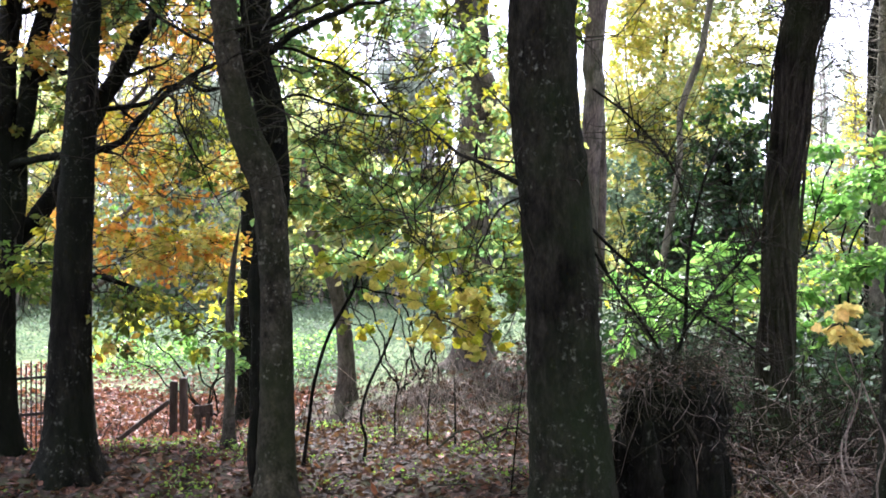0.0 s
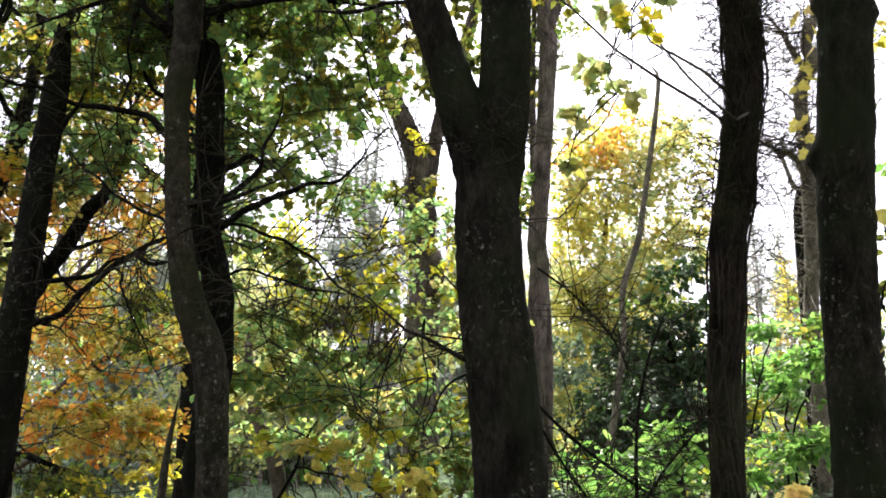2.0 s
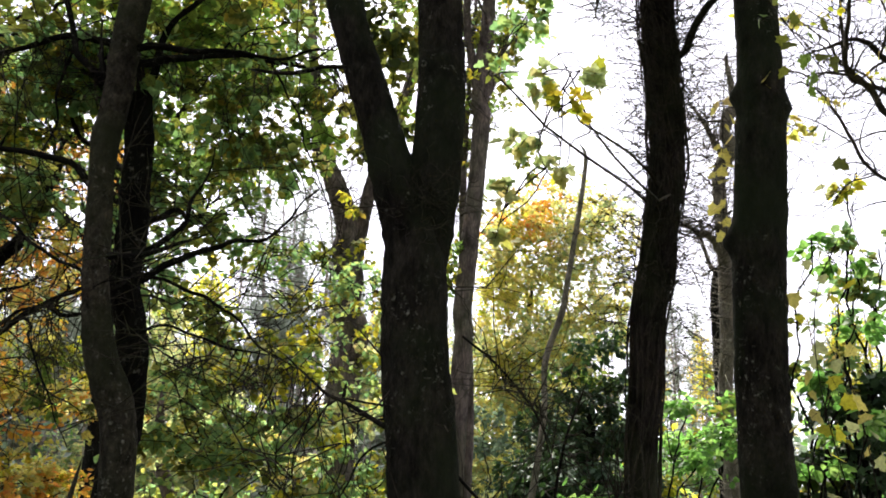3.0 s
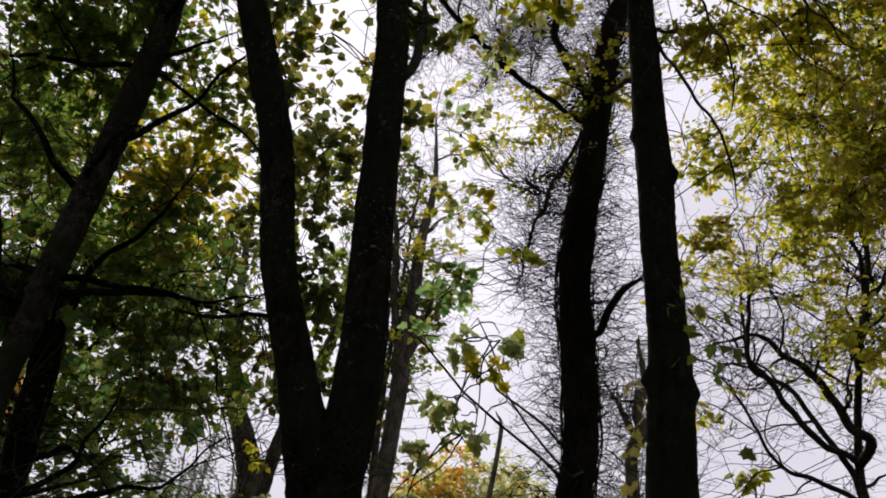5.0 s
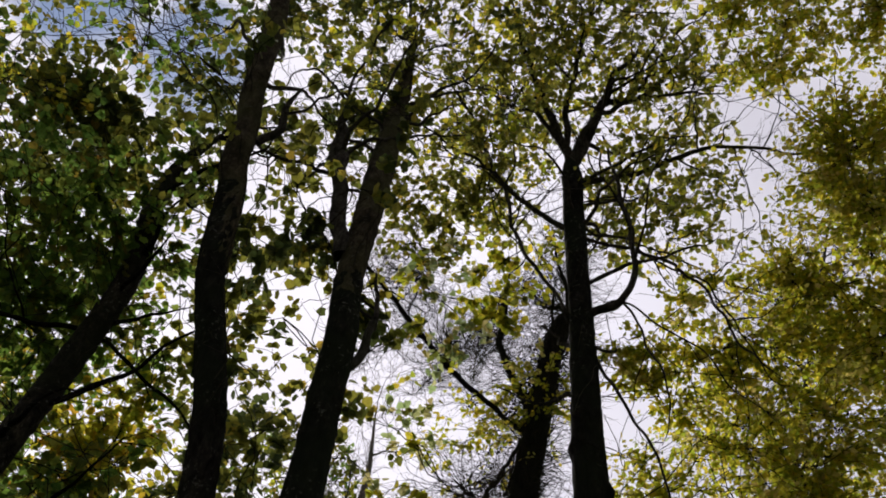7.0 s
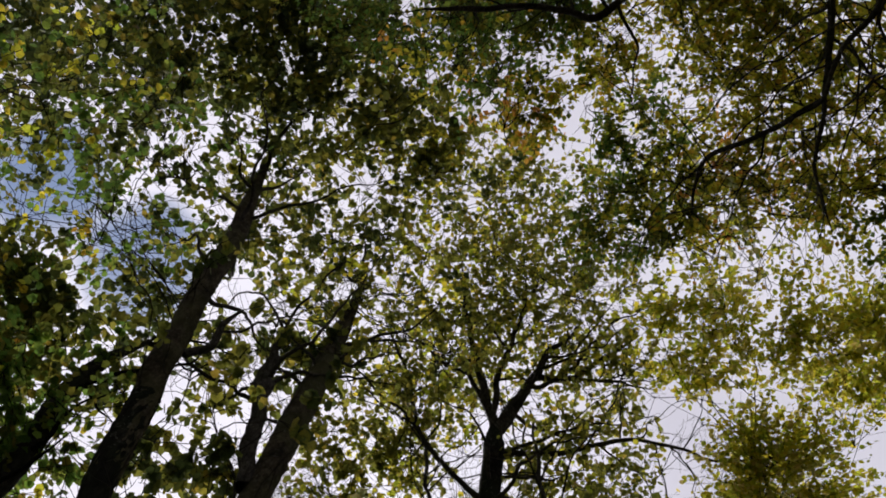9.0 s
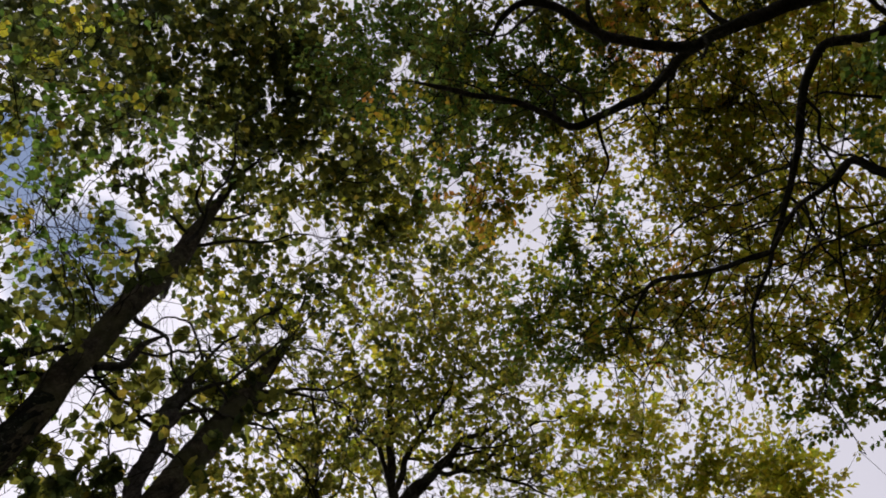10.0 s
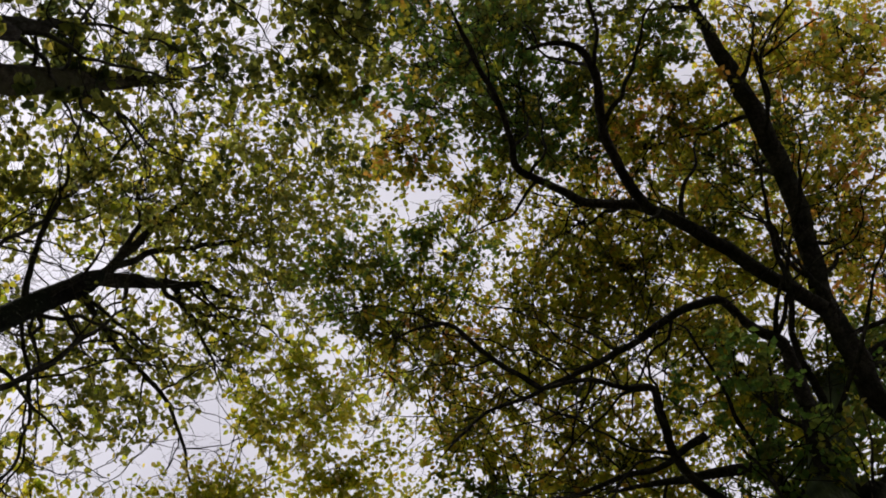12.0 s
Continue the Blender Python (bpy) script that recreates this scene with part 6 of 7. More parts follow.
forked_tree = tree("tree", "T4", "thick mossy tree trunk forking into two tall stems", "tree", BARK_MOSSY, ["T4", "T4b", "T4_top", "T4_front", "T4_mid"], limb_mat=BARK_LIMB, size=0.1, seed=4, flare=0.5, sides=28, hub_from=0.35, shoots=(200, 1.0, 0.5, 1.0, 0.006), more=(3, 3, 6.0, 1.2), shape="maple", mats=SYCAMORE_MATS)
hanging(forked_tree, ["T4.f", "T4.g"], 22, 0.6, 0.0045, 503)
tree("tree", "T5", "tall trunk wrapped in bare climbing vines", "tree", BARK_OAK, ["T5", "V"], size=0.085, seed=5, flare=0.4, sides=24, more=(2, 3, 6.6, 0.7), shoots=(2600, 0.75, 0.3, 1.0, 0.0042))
# this crown leaves the shaded leaf copy out, so it stays lighter
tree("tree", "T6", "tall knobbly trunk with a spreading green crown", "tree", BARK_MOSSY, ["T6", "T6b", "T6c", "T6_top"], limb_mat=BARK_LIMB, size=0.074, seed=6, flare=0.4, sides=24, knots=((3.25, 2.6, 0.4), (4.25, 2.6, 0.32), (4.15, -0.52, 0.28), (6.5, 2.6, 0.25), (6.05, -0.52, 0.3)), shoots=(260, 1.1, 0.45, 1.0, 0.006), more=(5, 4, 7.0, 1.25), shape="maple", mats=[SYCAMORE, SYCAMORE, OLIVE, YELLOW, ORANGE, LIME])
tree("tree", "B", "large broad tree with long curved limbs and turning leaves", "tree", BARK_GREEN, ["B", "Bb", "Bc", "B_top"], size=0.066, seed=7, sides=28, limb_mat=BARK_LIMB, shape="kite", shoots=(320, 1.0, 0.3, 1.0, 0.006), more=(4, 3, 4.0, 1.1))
tree("tree", "Y", "yellow-green autumn maple with bare lower branches", "tree", BARK_LIMB, ["Y", "Yb", "Yc", "Y_top"], size=0.068, seed=9, sides=16, shoots=(1000, 1.0, 0.1, 1.0, 0.005), more=(8, 3, 2.0, 0.9), shape="blade")
tree("tree", "O", "beech tree with hanging orange and gold leaves", "tree", BARK_FAR, ["O", "O2", "O3"], size=0.062, seed=10, sides=14, shape="blade", hub_from=0.1)
tree("tree", "M", "distant yellow maple in full autumn colour", "tree", BARK_FAR, ["M"], size=0.105, seed=11, sides=10, shape="kite", hub_from=0.1)
tree("tree", "H", "dense dark evergreen tree behind the laurels", "tree", BARK_DARK, ["H"], size=0.10, seed=12, sides=10, shape="blade", hub_from=0.0)
tree("tree", "P1", "rough grey trunk with forked ivy-hung stems", "tree", BARK_FAR, ["P1"], shape="kite", size=0.11, hub_from=0.0, seed=13, sides=14, shoots=(150, 1.2, 0.5, 1.0, 0.012))
tree("tree", "P2", "tall furrowed brown trunk at the meadow edge", "tree", BARK_FAR, ["P2"], shape="kite", size=0.13, hub_from=0.6, seed=14, sides=14, more=(3, 2, 8.5, 0.8), shoots=(340, 1.2, 0.5, 1.0, 0.006))
tree("tree", "P3", "pale dead tree with broken bare limbs", "dead tree", BARK_PALE, [], seed=15, sides=12, shoots=(520, 1.2, 0.1, 1.0, 0.007))
tree("tree", "P4", "dark trunk standing behind the laurels", "tree", BARK_DARK, [], seed=16, sides=12, more=(2, 2, 4.0, 1.0))
STEMS["W1.trunk"] = [(-2.85, 12.0, -1.0, 0.11), (-2.85, 12.1, 3.0, 0.10), (-3.1, 12.0, 7.0, 0.08), (-3.2, 11.8, 12.0, 0.03)]
STEMS["W1.left"] = [(-2.95, 12.05, 4.6, 0.06), (-4.8, 11.6, 6.6, 0.045), (-6.2, 11.0, 8.2, 0.02)]
STEMS["W1.right"] = [(-3.0, 12.05, 5.4, 0.06), (-2.0, 11.8, 7.4, 0.045), (-0.8, 11.4, 9.2, 0.02)]
BACKING = {"W1": scatter((-3.2, 11.6, 9.0), (4.4, 2.2, 3.9), 34, 1.25, 0.52, [D, G, G, O, D], 36),
           "W2": scatter((2.1, 13.4, 9.4), (1.2, 1.2, 4.4), 22, 0.7, 0.5, [G, F, G], 37)}
CROWNS.update(BACKING)
STEMS["W2.trunk"] = [(2.5, 13.8, -0.8, 0.11), (2.6, 13.7, 3.0, 0.09), (2.4, 13.5, 7.0, 0.06), (2.7, 13.4, 13.0, 0.02)]
tree("tree", "W1", "broad green woodland tree behind the beech", "tree", BARK_DARK, ["W1"], shape="kite", size=0.10, seed=21, sides=12, hub_from=0.3)
tree("tree", "W2", "slim tree with thin scattered green leaves", "tree", BARK_FAR, ["W2"], shape="kite", size=0.11, seed=22, sides=10, hub_from=0.4, shoots=(200, 1.3, 0.4, 1.0, 0.007))
tree("sapling", "S1", "slender dark sapling with bright yellow autumn leaves", "sapling", BARK_DARK, ["S1"], size=0.066, shape="maple", seed=8, sides=10, flare=0.4)
tree("sapling", "S2", "bare crooked sapling stem", "sapling", BARK_DARK, [], seed=17, sides=8, flare=0.3)
for twig_key, twig_seed in (("S6", 61), ("S7", 62), ("S8", 63), ("S9", 64)):
    tree("sapling", twig_key, "thin bare dark sapling stem in the leaf litter", "sapling", BARK_DARK, [], seed=twig_seed, sides=7, flare=0.2, shoots=(5, 0.25, 0.4, 0.95, 0.003))
tree("sapling", "S3", "thin young tree beside the wooden posts", "sapling", BARK_LIMB, [], seed=18, sides=10, flare=0.4)
tree("sapling", "S4", "leaning grey tree at the meadow edge", "sapling", BARK_FAR, [], seed=19, sides=12, flare=0.4)
tree("sapling", "S5", "pale sinuous young stem rising above the shrubs", "sapling", BARK_PALE, [], seed=20, sides=10, flare=0.2)


# ---- undergrowth and the far wood ----
def stuff(name, chunks, mats, label, category):
    return tagged(make(name, chunks, mats), label, category, kind="stuff")


def shrub(name, label, lobes, mats, shape, size, seed, base, twig=TWIG, category="shrub", girth=0.016, bark_mat=None):
    """A shrub: stems from the ground into its lobes, with twigs and leaves."""
    x, y = base
    g = float(ground_z(x, y)) - 0.03
    t = empty(name, (x, y, g), label, category)
    rng = np.random.default_rng(seed)
    lines = []
    for i, l in enumerate(lobes):
        c = np.array(l[:3])
        a = np.array([x, y, g]) + [rng.normal(0, 0.18), rng.normal(0, 0.18), 0]
        m = (a + c) / 2 + rng.normal(0, 0.08, 3) + [0, 0, 0.1]
        lines.append([(*a, girth), (*m, girth * 0.75), (*c, girth * 0.4)])
        make("stem", tube_chunks(lines[-1], sides=7, step=0.06, rough=0.08, seed=seed + i, crook=0.04), [bark_mat or BARK_DARK], t)
    crown(t, lines, lobes, mats, shape, size, seed, twig, 0.3)
    inv = Matrix.Translation((x, y, g)).inverted()
    for ob in t.children:
        ob.matrix_parent_inverse = inv
    return t


la = CROWNS["LA"]
shrub("laurel", "bright green cherry laurel bush in the light", la[:4], LEAF_MATS, "long", 0.17, 51, (2.2, 7.5))
shrub("laurel", "glossy green laurel bush behind the vine-clad trunk", la[4:], LEAF_MATS, "blade", 0.085, 52, (3.9, 8.3))
shrub("laurel", "tall laurel bush with fresh green leaves", CROWNS["LB"][:6], LEAF_MATS, "blade", 0.10, 58, (4.2, 7.4))
shrub("laurel", "low laurel bush between two trunks", CROWNS["LB"][6:], LEAF_MATS, "blade", 0.10, 59, (2.9, 8.0))
shrub("young_maple", "small maple shoot with large yellow leaves", CROWNS["N"], [CREAM] * 9, "lobed", 0.062, 53, (2.12, 4.30), category="shoot", girth=0.006, bark_mat=DEADWOOD)


shrub("hazel", "large yellow-green hazel bush behind the fork-stemmed tree", CROWNS["K"], LEAF_MATS, "blade", 0.12, 54, (-0.5, 13.0))
shrub("hazel", "green bush at the edge of the meadow", CROWNS["K2"], LEAF_MATS, "blade", 0.11, 55, (-3.4, 12.4))
shrub("elder", "pale green elder bush in the bright wood edge", CROWNS["K3"][:3], LEAF_MATS, "blade", 0.12, 56, (3.2, 14.6))
shrub("elder", "light green bush behind the laurels", CROWNS["K3"][3:], LEAF_MATS, "blade", 0.11, 57, (5.6, 11.4))

shrub("hazel", "mixed green bush with a dark evergreen base", CROWNS["K4"], LEAF_MATS, "blade", 0.105, 60, (5.0, 7.5), girth=0.02)


def far_template(kind, seed):
    """A distant tree with trunk, limbs and leaves, standing at the origin; haze is painted into its bark."""
    rng = np.random.default_rng(seed)
    t = empty("far_tree", (0, 0, 0), {"pine": "tall thin pine with a bare trunk", "broad": "distant broadleaf tree thinning in autumn", "gold": "distant golden autumn tree", "bare": "slim leafless tree in the far wood", "hazy": "pale green tree in the hazy far wood"}[kind], "tree", "far wood")
    h = {"pine": 17, "broad": 13, "gold": 11, "bare": 15, "hazy": 10}[kind] * rng.uniform(0.85, 1.15)
    bend = rng.normal(0, 0.25, (5, 2)).cumsum(axis=0)
    rows = [(bend[i][0] * i / 4, bend[i][1] * i / 4, -0.2 + h * i / 4, 0.17 * (1 - 0.2 * i)) for i in range(5)]
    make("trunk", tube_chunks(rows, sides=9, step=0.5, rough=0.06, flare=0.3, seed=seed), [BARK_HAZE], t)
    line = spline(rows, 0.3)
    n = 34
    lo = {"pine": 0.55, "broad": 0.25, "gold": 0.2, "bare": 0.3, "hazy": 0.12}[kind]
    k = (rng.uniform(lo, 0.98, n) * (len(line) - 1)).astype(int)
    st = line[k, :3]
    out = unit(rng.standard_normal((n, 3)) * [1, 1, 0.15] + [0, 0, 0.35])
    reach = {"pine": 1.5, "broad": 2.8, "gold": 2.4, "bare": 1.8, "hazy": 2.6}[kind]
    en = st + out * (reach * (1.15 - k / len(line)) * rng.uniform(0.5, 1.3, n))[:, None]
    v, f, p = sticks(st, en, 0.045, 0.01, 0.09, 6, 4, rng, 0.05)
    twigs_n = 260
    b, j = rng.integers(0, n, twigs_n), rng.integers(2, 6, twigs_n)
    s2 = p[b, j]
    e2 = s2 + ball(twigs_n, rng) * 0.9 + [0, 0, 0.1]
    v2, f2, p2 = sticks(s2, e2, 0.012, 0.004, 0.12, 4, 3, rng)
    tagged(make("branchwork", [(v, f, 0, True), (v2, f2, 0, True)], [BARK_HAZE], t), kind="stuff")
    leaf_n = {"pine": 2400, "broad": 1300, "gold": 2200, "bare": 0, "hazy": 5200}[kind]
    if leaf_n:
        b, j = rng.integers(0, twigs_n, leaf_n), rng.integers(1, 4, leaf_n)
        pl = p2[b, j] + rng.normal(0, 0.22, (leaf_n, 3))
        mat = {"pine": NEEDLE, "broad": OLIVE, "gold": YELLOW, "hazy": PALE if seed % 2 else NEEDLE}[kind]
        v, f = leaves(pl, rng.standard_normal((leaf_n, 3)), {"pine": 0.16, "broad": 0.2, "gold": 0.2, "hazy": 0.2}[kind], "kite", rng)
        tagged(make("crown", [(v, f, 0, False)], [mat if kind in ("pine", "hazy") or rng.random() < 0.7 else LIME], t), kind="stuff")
    return t


FAR = [far_template(k, 70 + i) for i, k in enumerate(["pine", "bare", "broad", "bare", "gold", "bare", "pine", "bare"])]
rng = np.random.default_rng(5)
spots = []
while len(spots) < 210:
    b, d = rng.uniform(-180, 180), 24 + 50 * rng.random() ** 0.8
    if abs(b) > 60 and len(spots) % 3:
        continue
    if 4 < b < 40 and d < 40 or -32 < b <= 4 and d < 34 or -34 < b < -9 and d < 58:
        continue
    spots.append((b, d))
for _ in range(130):
    b = rng.uniform(-34, 34)
    spots.append((b, rng.uniform(62 if b < -9 else 38, 84)))
for i, (b, d) in enumerate(spots):
    x, y = -d * math.sin(radians(b)), d * math.cos(radians(b))
    src = FAR[int(rng.integers(len(FAR)))]
    s = rng.uniform(0.8, 1.25)
    m = pose(x, y, float(ground_z(x, y)), 0, 0, rng.uniform(0, 360))
    if i >= len(FAR) and -52 < b <= -34 and d < 50:
        continue
    if i < len(FAR):
        FAR[i].matrix_basis = m
    else:
        copy_thing(src, m)


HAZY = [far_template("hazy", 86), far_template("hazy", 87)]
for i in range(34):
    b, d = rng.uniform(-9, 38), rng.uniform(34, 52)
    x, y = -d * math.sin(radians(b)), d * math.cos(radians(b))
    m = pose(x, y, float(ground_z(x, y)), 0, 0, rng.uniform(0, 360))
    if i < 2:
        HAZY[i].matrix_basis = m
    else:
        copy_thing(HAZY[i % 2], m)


# ---- the wood edge far behind ----
def wood_edge(n, dist, bearings, height, size, mats, seed, name, label, per=34):
    """A distant belt of scrub: leaves in clumps on thin stems."""
    r = np.random.default_rng(seed)
    b = np.radians(r.uniform(*bearings, n))
    d = r.uniform(*dist, n)
    c = np.stack([-d * np.sin(b), d * np.cos(b), np.zeros(n)], -1)
    c[:, 2] = ground_z(c[:, 0], c[:, 1])
    top = c + np.stack([r.normal(0, 0.4, n), r.normal(0, 0.4, n), height * r.uniform(0.35, 1.0, n) ** 1.3], -1)
    sv, sf, p = sticks(c, top, 0.05, 0.012, 0.08, 6, 4, r)
    i = np.repeat(np.arange(n), per)
    k = p[i, r.integers(1, 6, len(i))] + r.normal(0, 0.55, (len(i), 3)) * [1, 1, 0.8]
    k[:, 2] = np.maximum(k[:, 2], ground_z(k[:, 0], k[:, 1]) + 0.05)
    m = (i * 7919 % 97) % len(mats)
    ch = [(sv, sf, len(mats), True)]
    for j in range(len(mats)):
        v, f = leaves(k[m == j], r.standard_normal(((m == j).sum(), 3)), size, "kite", r)
        ch.append((v, f, j, False))
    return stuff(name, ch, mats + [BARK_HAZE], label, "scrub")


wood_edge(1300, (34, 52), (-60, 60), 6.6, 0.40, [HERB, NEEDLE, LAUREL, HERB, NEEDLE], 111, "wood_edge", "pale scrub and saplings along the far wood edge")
wood_edge(160, (17, 27), (-70, -12), 3.0, 0.22, [HERB, LAUREL, GREEN, LIME], 112, "scrub", "light green scrub between the trees")
wood_edge(260, (16, 30), (80, 280), 4.5, 0.3, [GREEN, DEEP, OLIVE], 113, "scrub", "green scrub round the clearing")


# ---- the leaf litter and the low growth ----
def strew(n, xr, yr, size, shape, mat, seed, lift=0.012, tilt=0.5):
    r = np.random.default_rng(seed)
    x, y = r.uniform(*xr, n), r.uniform(*yr, n)
    pl = np.stack([x, y, ground_z(x, y) + lift * r.uniform(0.3, 2.2, n)], -1)
    v, f = leaves(pl, r.standard_normal((n, 3)) * [1, 1, 0.1], size, shape, r, tilt, 0.0)
    return (v, f, mat, False)


stuff("leaf_litter", [strew(5000, (1.5, 4.0), (4.3, 6.4), 0.06, "blade", 0, 89, lift=0.05), strew(22000, (-5.2, 4.2), (4.2, 9), 0.06, "blade", 0, 91), strew(9000, (-8, 5), (8, 15), 0.10, "kite", 0, 92), strew(15000, (-6.5, -2.2), (8.4, 14.5), 0.085, "kite", 1, 93), strew(3000, (-9, -1.6), (14, 18), 0.11, "kite", 1, 99), strew(500, (-5, 5), (3.2, 9), 0.075, "maple", 1, 94), strew(15000, (-7, 7), (-7, 4.3), 0.075, "kite", 0, 95), strew(1500, (-7, 7), (-7, 4.3), 0.085, "kite", 1, 90)], [LITTER, RUST], "dense brown and rust fallen leaves covering the ground", "leaf litter")


def clumps(n, place, radius, height, per, size, shape, seed):
    """Low plants: leaves on short stalks round random places."""
    r = np.random.default_rng(seed)
    c = np.array([place(r) for _ in range(n)])
    i = np.repeat(np.arange(n), per)
    k = c[i] + np.stack([r.normal(0, radius, len(i)), r.normal(0, radius, len(i)), r.uniform(0.1, 1, len(i)) * height * r.uniform(0.6, 1.3, n)[i]], -1)
    k[:, 2] += ground_z(k[:, 0], k[:, 1])
    root = c[i] + r.normal(0, radius * 0.3, (len(i), 3)) * [1, 1, 0]
    root[:, 2] = ground_z(root[:, 0], root[:, 1])
    v, f = leaves(k, r.standard_normal((len(i), 3)) * [1, 1, 0.3], size, shape, r, 0.5, 0.2)
    sv, sf, _ = sticks(root[::4], k[::4], 0.003, 0.0015, 0.1, 3, 3, r)
    return [(v, f, 0, False), (sv, sf, 1, True)]


def meadow_place(r):
    if r.random() < 0.45:
        return (r.uniform(-16, -4.6), 19.0 + 14 * r.random() ** 1.4, 0)
    return (r.uniform(-5.2, 3.5), 14.5 + 17 * r.random() ** 1.4, 0)


stuff("meadow_herbs", clumps(800, meadow_place, 0.42, 0.55, 38, 0.085, "kite", 95), [HERB, HERB], "pale green nettles and tall herbs of the meadow", "herbs")
stuff("ground_plants", clumps(120, lambda r: (r.uniform(-5, 3), r.uniform(4.6, 9.4), 0), 0.1, 0.1, 44, 0.028, "blade", 96), [DEEP, TWIG], "low green woodland plants among fallen leaves", "ground plants")
stuff("bramble_green", clumps(44, lambda r: (r.uniform(-7.5, -2.2), r.uniform(16.2, 18.6), 0), 0.34, 0.7, 60, 0.09, "blade", 97), [LAUREL, TWIG], "green bramble thicket at the meadow edge", "brambles")
stuff("bramble_dark", clumps(110, lambda r: (r.uniform(1.3, 6.5), r.uniform(8.8, 12.5), 0), 0.35, 0.85, 46, 0.09, "blade", 98), [HOLLY, TWIG], "dark ivy and bramble thicket under the trees", "brambles")


def thicket(n, xr, yr, height, radius, seed, lean=0.5, mat=DEADWOOD, label="", name="dead_stems", knots=8):
    r = np.random.default_rng(seed)
    x, y = r.uniform(*xr, n), r.uniform(*yr, n)
    st = np.stack([x, y, ground_z(x, y) - 0.02], -1)
    en = st + np.stack([r.normal(0, lean, n), r.normal(0, lean, n), height * r.uniform(0.2, 1.15, n)], -1)
    v, f, _ = sticks(st, en, radius * r.uniform(0.5, 1.4, n), radius * 0.3, 0.16, knots, 4, r, 0.12)
    return stuff(name, [(v, f, 0, True)], [mat], label, "dead stems")


thicket(420, (-0.6, 3.0), (6.5, 11.5), 0.75, 0.005, 101, 0.35, DEADWOOD, "thin grey dead stems standing in the undergrowth")
thicket(240, (-3.5, 1.5), (7.5, 11), 0.7, 0.004, 102, 0.12, TWIG, "thin upright twigs on the forest floor")


# ---- unseen trees added behind: they block sky light and shut the wood in ----
shut = []
for i in range(14):
    b, d = radians(70 + 220 * i / 13 + rng.uniform(-6, 6)), rng.uniform(8.5, 15)
    x, y = -d * math.sin(b), d * math.cos(b)
    z0 = float(ground_z(x, y)) - 0.1
    if i < 4:
        STEMS["Z%d.trunk" % i] = [(x, y, z0, 0.22), (x + 0.1, y, z0 + 3, 0.17), (x, y + 0.2, z0 + 7, 0.12), (x, y, z0 + 11, 0.05)]
        CROWNS["Z"] = scatter((x, y, 7.0), (2.8, 2.8, 5.0), 14, 1.5, 0.6, [G, O, D], 300 + i)
        shut.append(tree("tree", "Z%d" % i, "green woodland tree added out of view to block sky light", "tree", BARK_DARK, ["Z"], shape="kite", size=0.24, seed=40 + i, sides=10, group="trees round the clearing"))
    else:
        copy_thing(shut[i % 4], pose(x, y, z0, 0, 0, 77 * i))


# ---- the vines on the trunk ----
def vines():
    line = spline(STEMS["T5.trunk"], 0.12)
    r = np.random.default_rng(77)
    base = empty("climbing_vine", tuple(line[0][:3]), "bare grey climbing vine stems clinging to a trunk", "vine")
    inv = Matrix.Translation(line[0][:3]).inverted()
    for i in range(24):
        a0, turn = r.uniform(0, 6.28), r.normal(0, 0.3)
        lo, hi = 0, int(len(line) * r.uniform(0.5, 0.98))
        k = np.arange(lo, hi, 3)
        a = a0 + turn * k * 0.12 + 0.55 * np.sin(k * 0.17 + r.uniform(0, 6)) + 0.3 * np.sin(k * 0.4 + r.uniform(0, 6))
        out = 1.04 + 0.2 * np.sin(k * 0.33 + r.uniform(0, 6)) ** 2
        rows = [(line[j][0] + line[j][3] * o * math.cos(b), line[j][1] + line[j][3] * o * math.sin(b), line[j][2], max(0.004, rad)) for j, b, o, rad in zip(k, a, out, np.linspace(r.uniform(0.005, 0.014), 0.004, len(k)))]
        ob = make("vine_stem", tube_chunks(rows, sides=6, step=0.08, rough=0.1, seed=i), [VINE], base)
        ob.matrix_parent_inverse = inv
    n = 620
    k = (len(line) * (0.2 + 0.78 * r.random(n) ** 0.8)).astype(int)
    b = r.uniform(0, 6.28, n)
    out = np.stack([np.cos(b), np.sin(b), r.uniform(-0.5, 0.35, n)], -1)
    st = line[k, :3] + out * line[k, 3:] * [1, 1, 0]
    en = st + out * (r.uniform(0.12, 0.75, n) * r.uniform(0.4, 1, n))[:, None]
    v, f, p = sticks(st, en, 0.0055, 0.0022, 0.24, 8, 4, r, 0.1)
    m = 1900
    i, j = r.integers(0, n, m), r.integers(2, 8, m)
    v2, f2, _ = sticks(p[i, j], p[i, j] + unit(r.standard_normal((m, 3)) + out[i] * 0.7) * r.uniform(0.06, 0.34, (m, 1)), 0.003, 0.0016, 0.2, 5, 3, r)
    ob = tagged(make("shoot_growth", [(v, f, 0, True), (v2, f2, 0, True)], [TWIG], base), kind="stuff")
    ob.matrix_parent_inverse = inv


vines()


# ---- gate, posts and step at the meadow path ----
def bar(bm, a, b, w, d, bev=0.0):
    """A squared bar from a to b, w wide and d deep."""
    a, b = Vector(a), Vector(b)
    m = Matrix.Translation((a + b) / 2) @ (b - a).to_track_quat("Z", "Y").to_matrix().to_4x4() @ Matrix.Diagonal((w, d, (b - a).length, 1))
    g = bmesh.ops.create_cube(bm, size=1.0, matrix=m)
    if bev:
        bmesh.ops.bevel(bm, geom=[e for e in {e for v in g["verts"] for e in v.link_edges}], offset=bev, segments=1, affect="EDGES")


IRON = material("rusted_iron", lambda t: surface(t, ramp(t, grain(t, 30, 4), [(0.35, (0.007, 0.0065, 0.0065)), (0.7, (0.022, 0.015, 0.012))]), 0.7, grain(t, 60, 3), 0.3, 0.002))
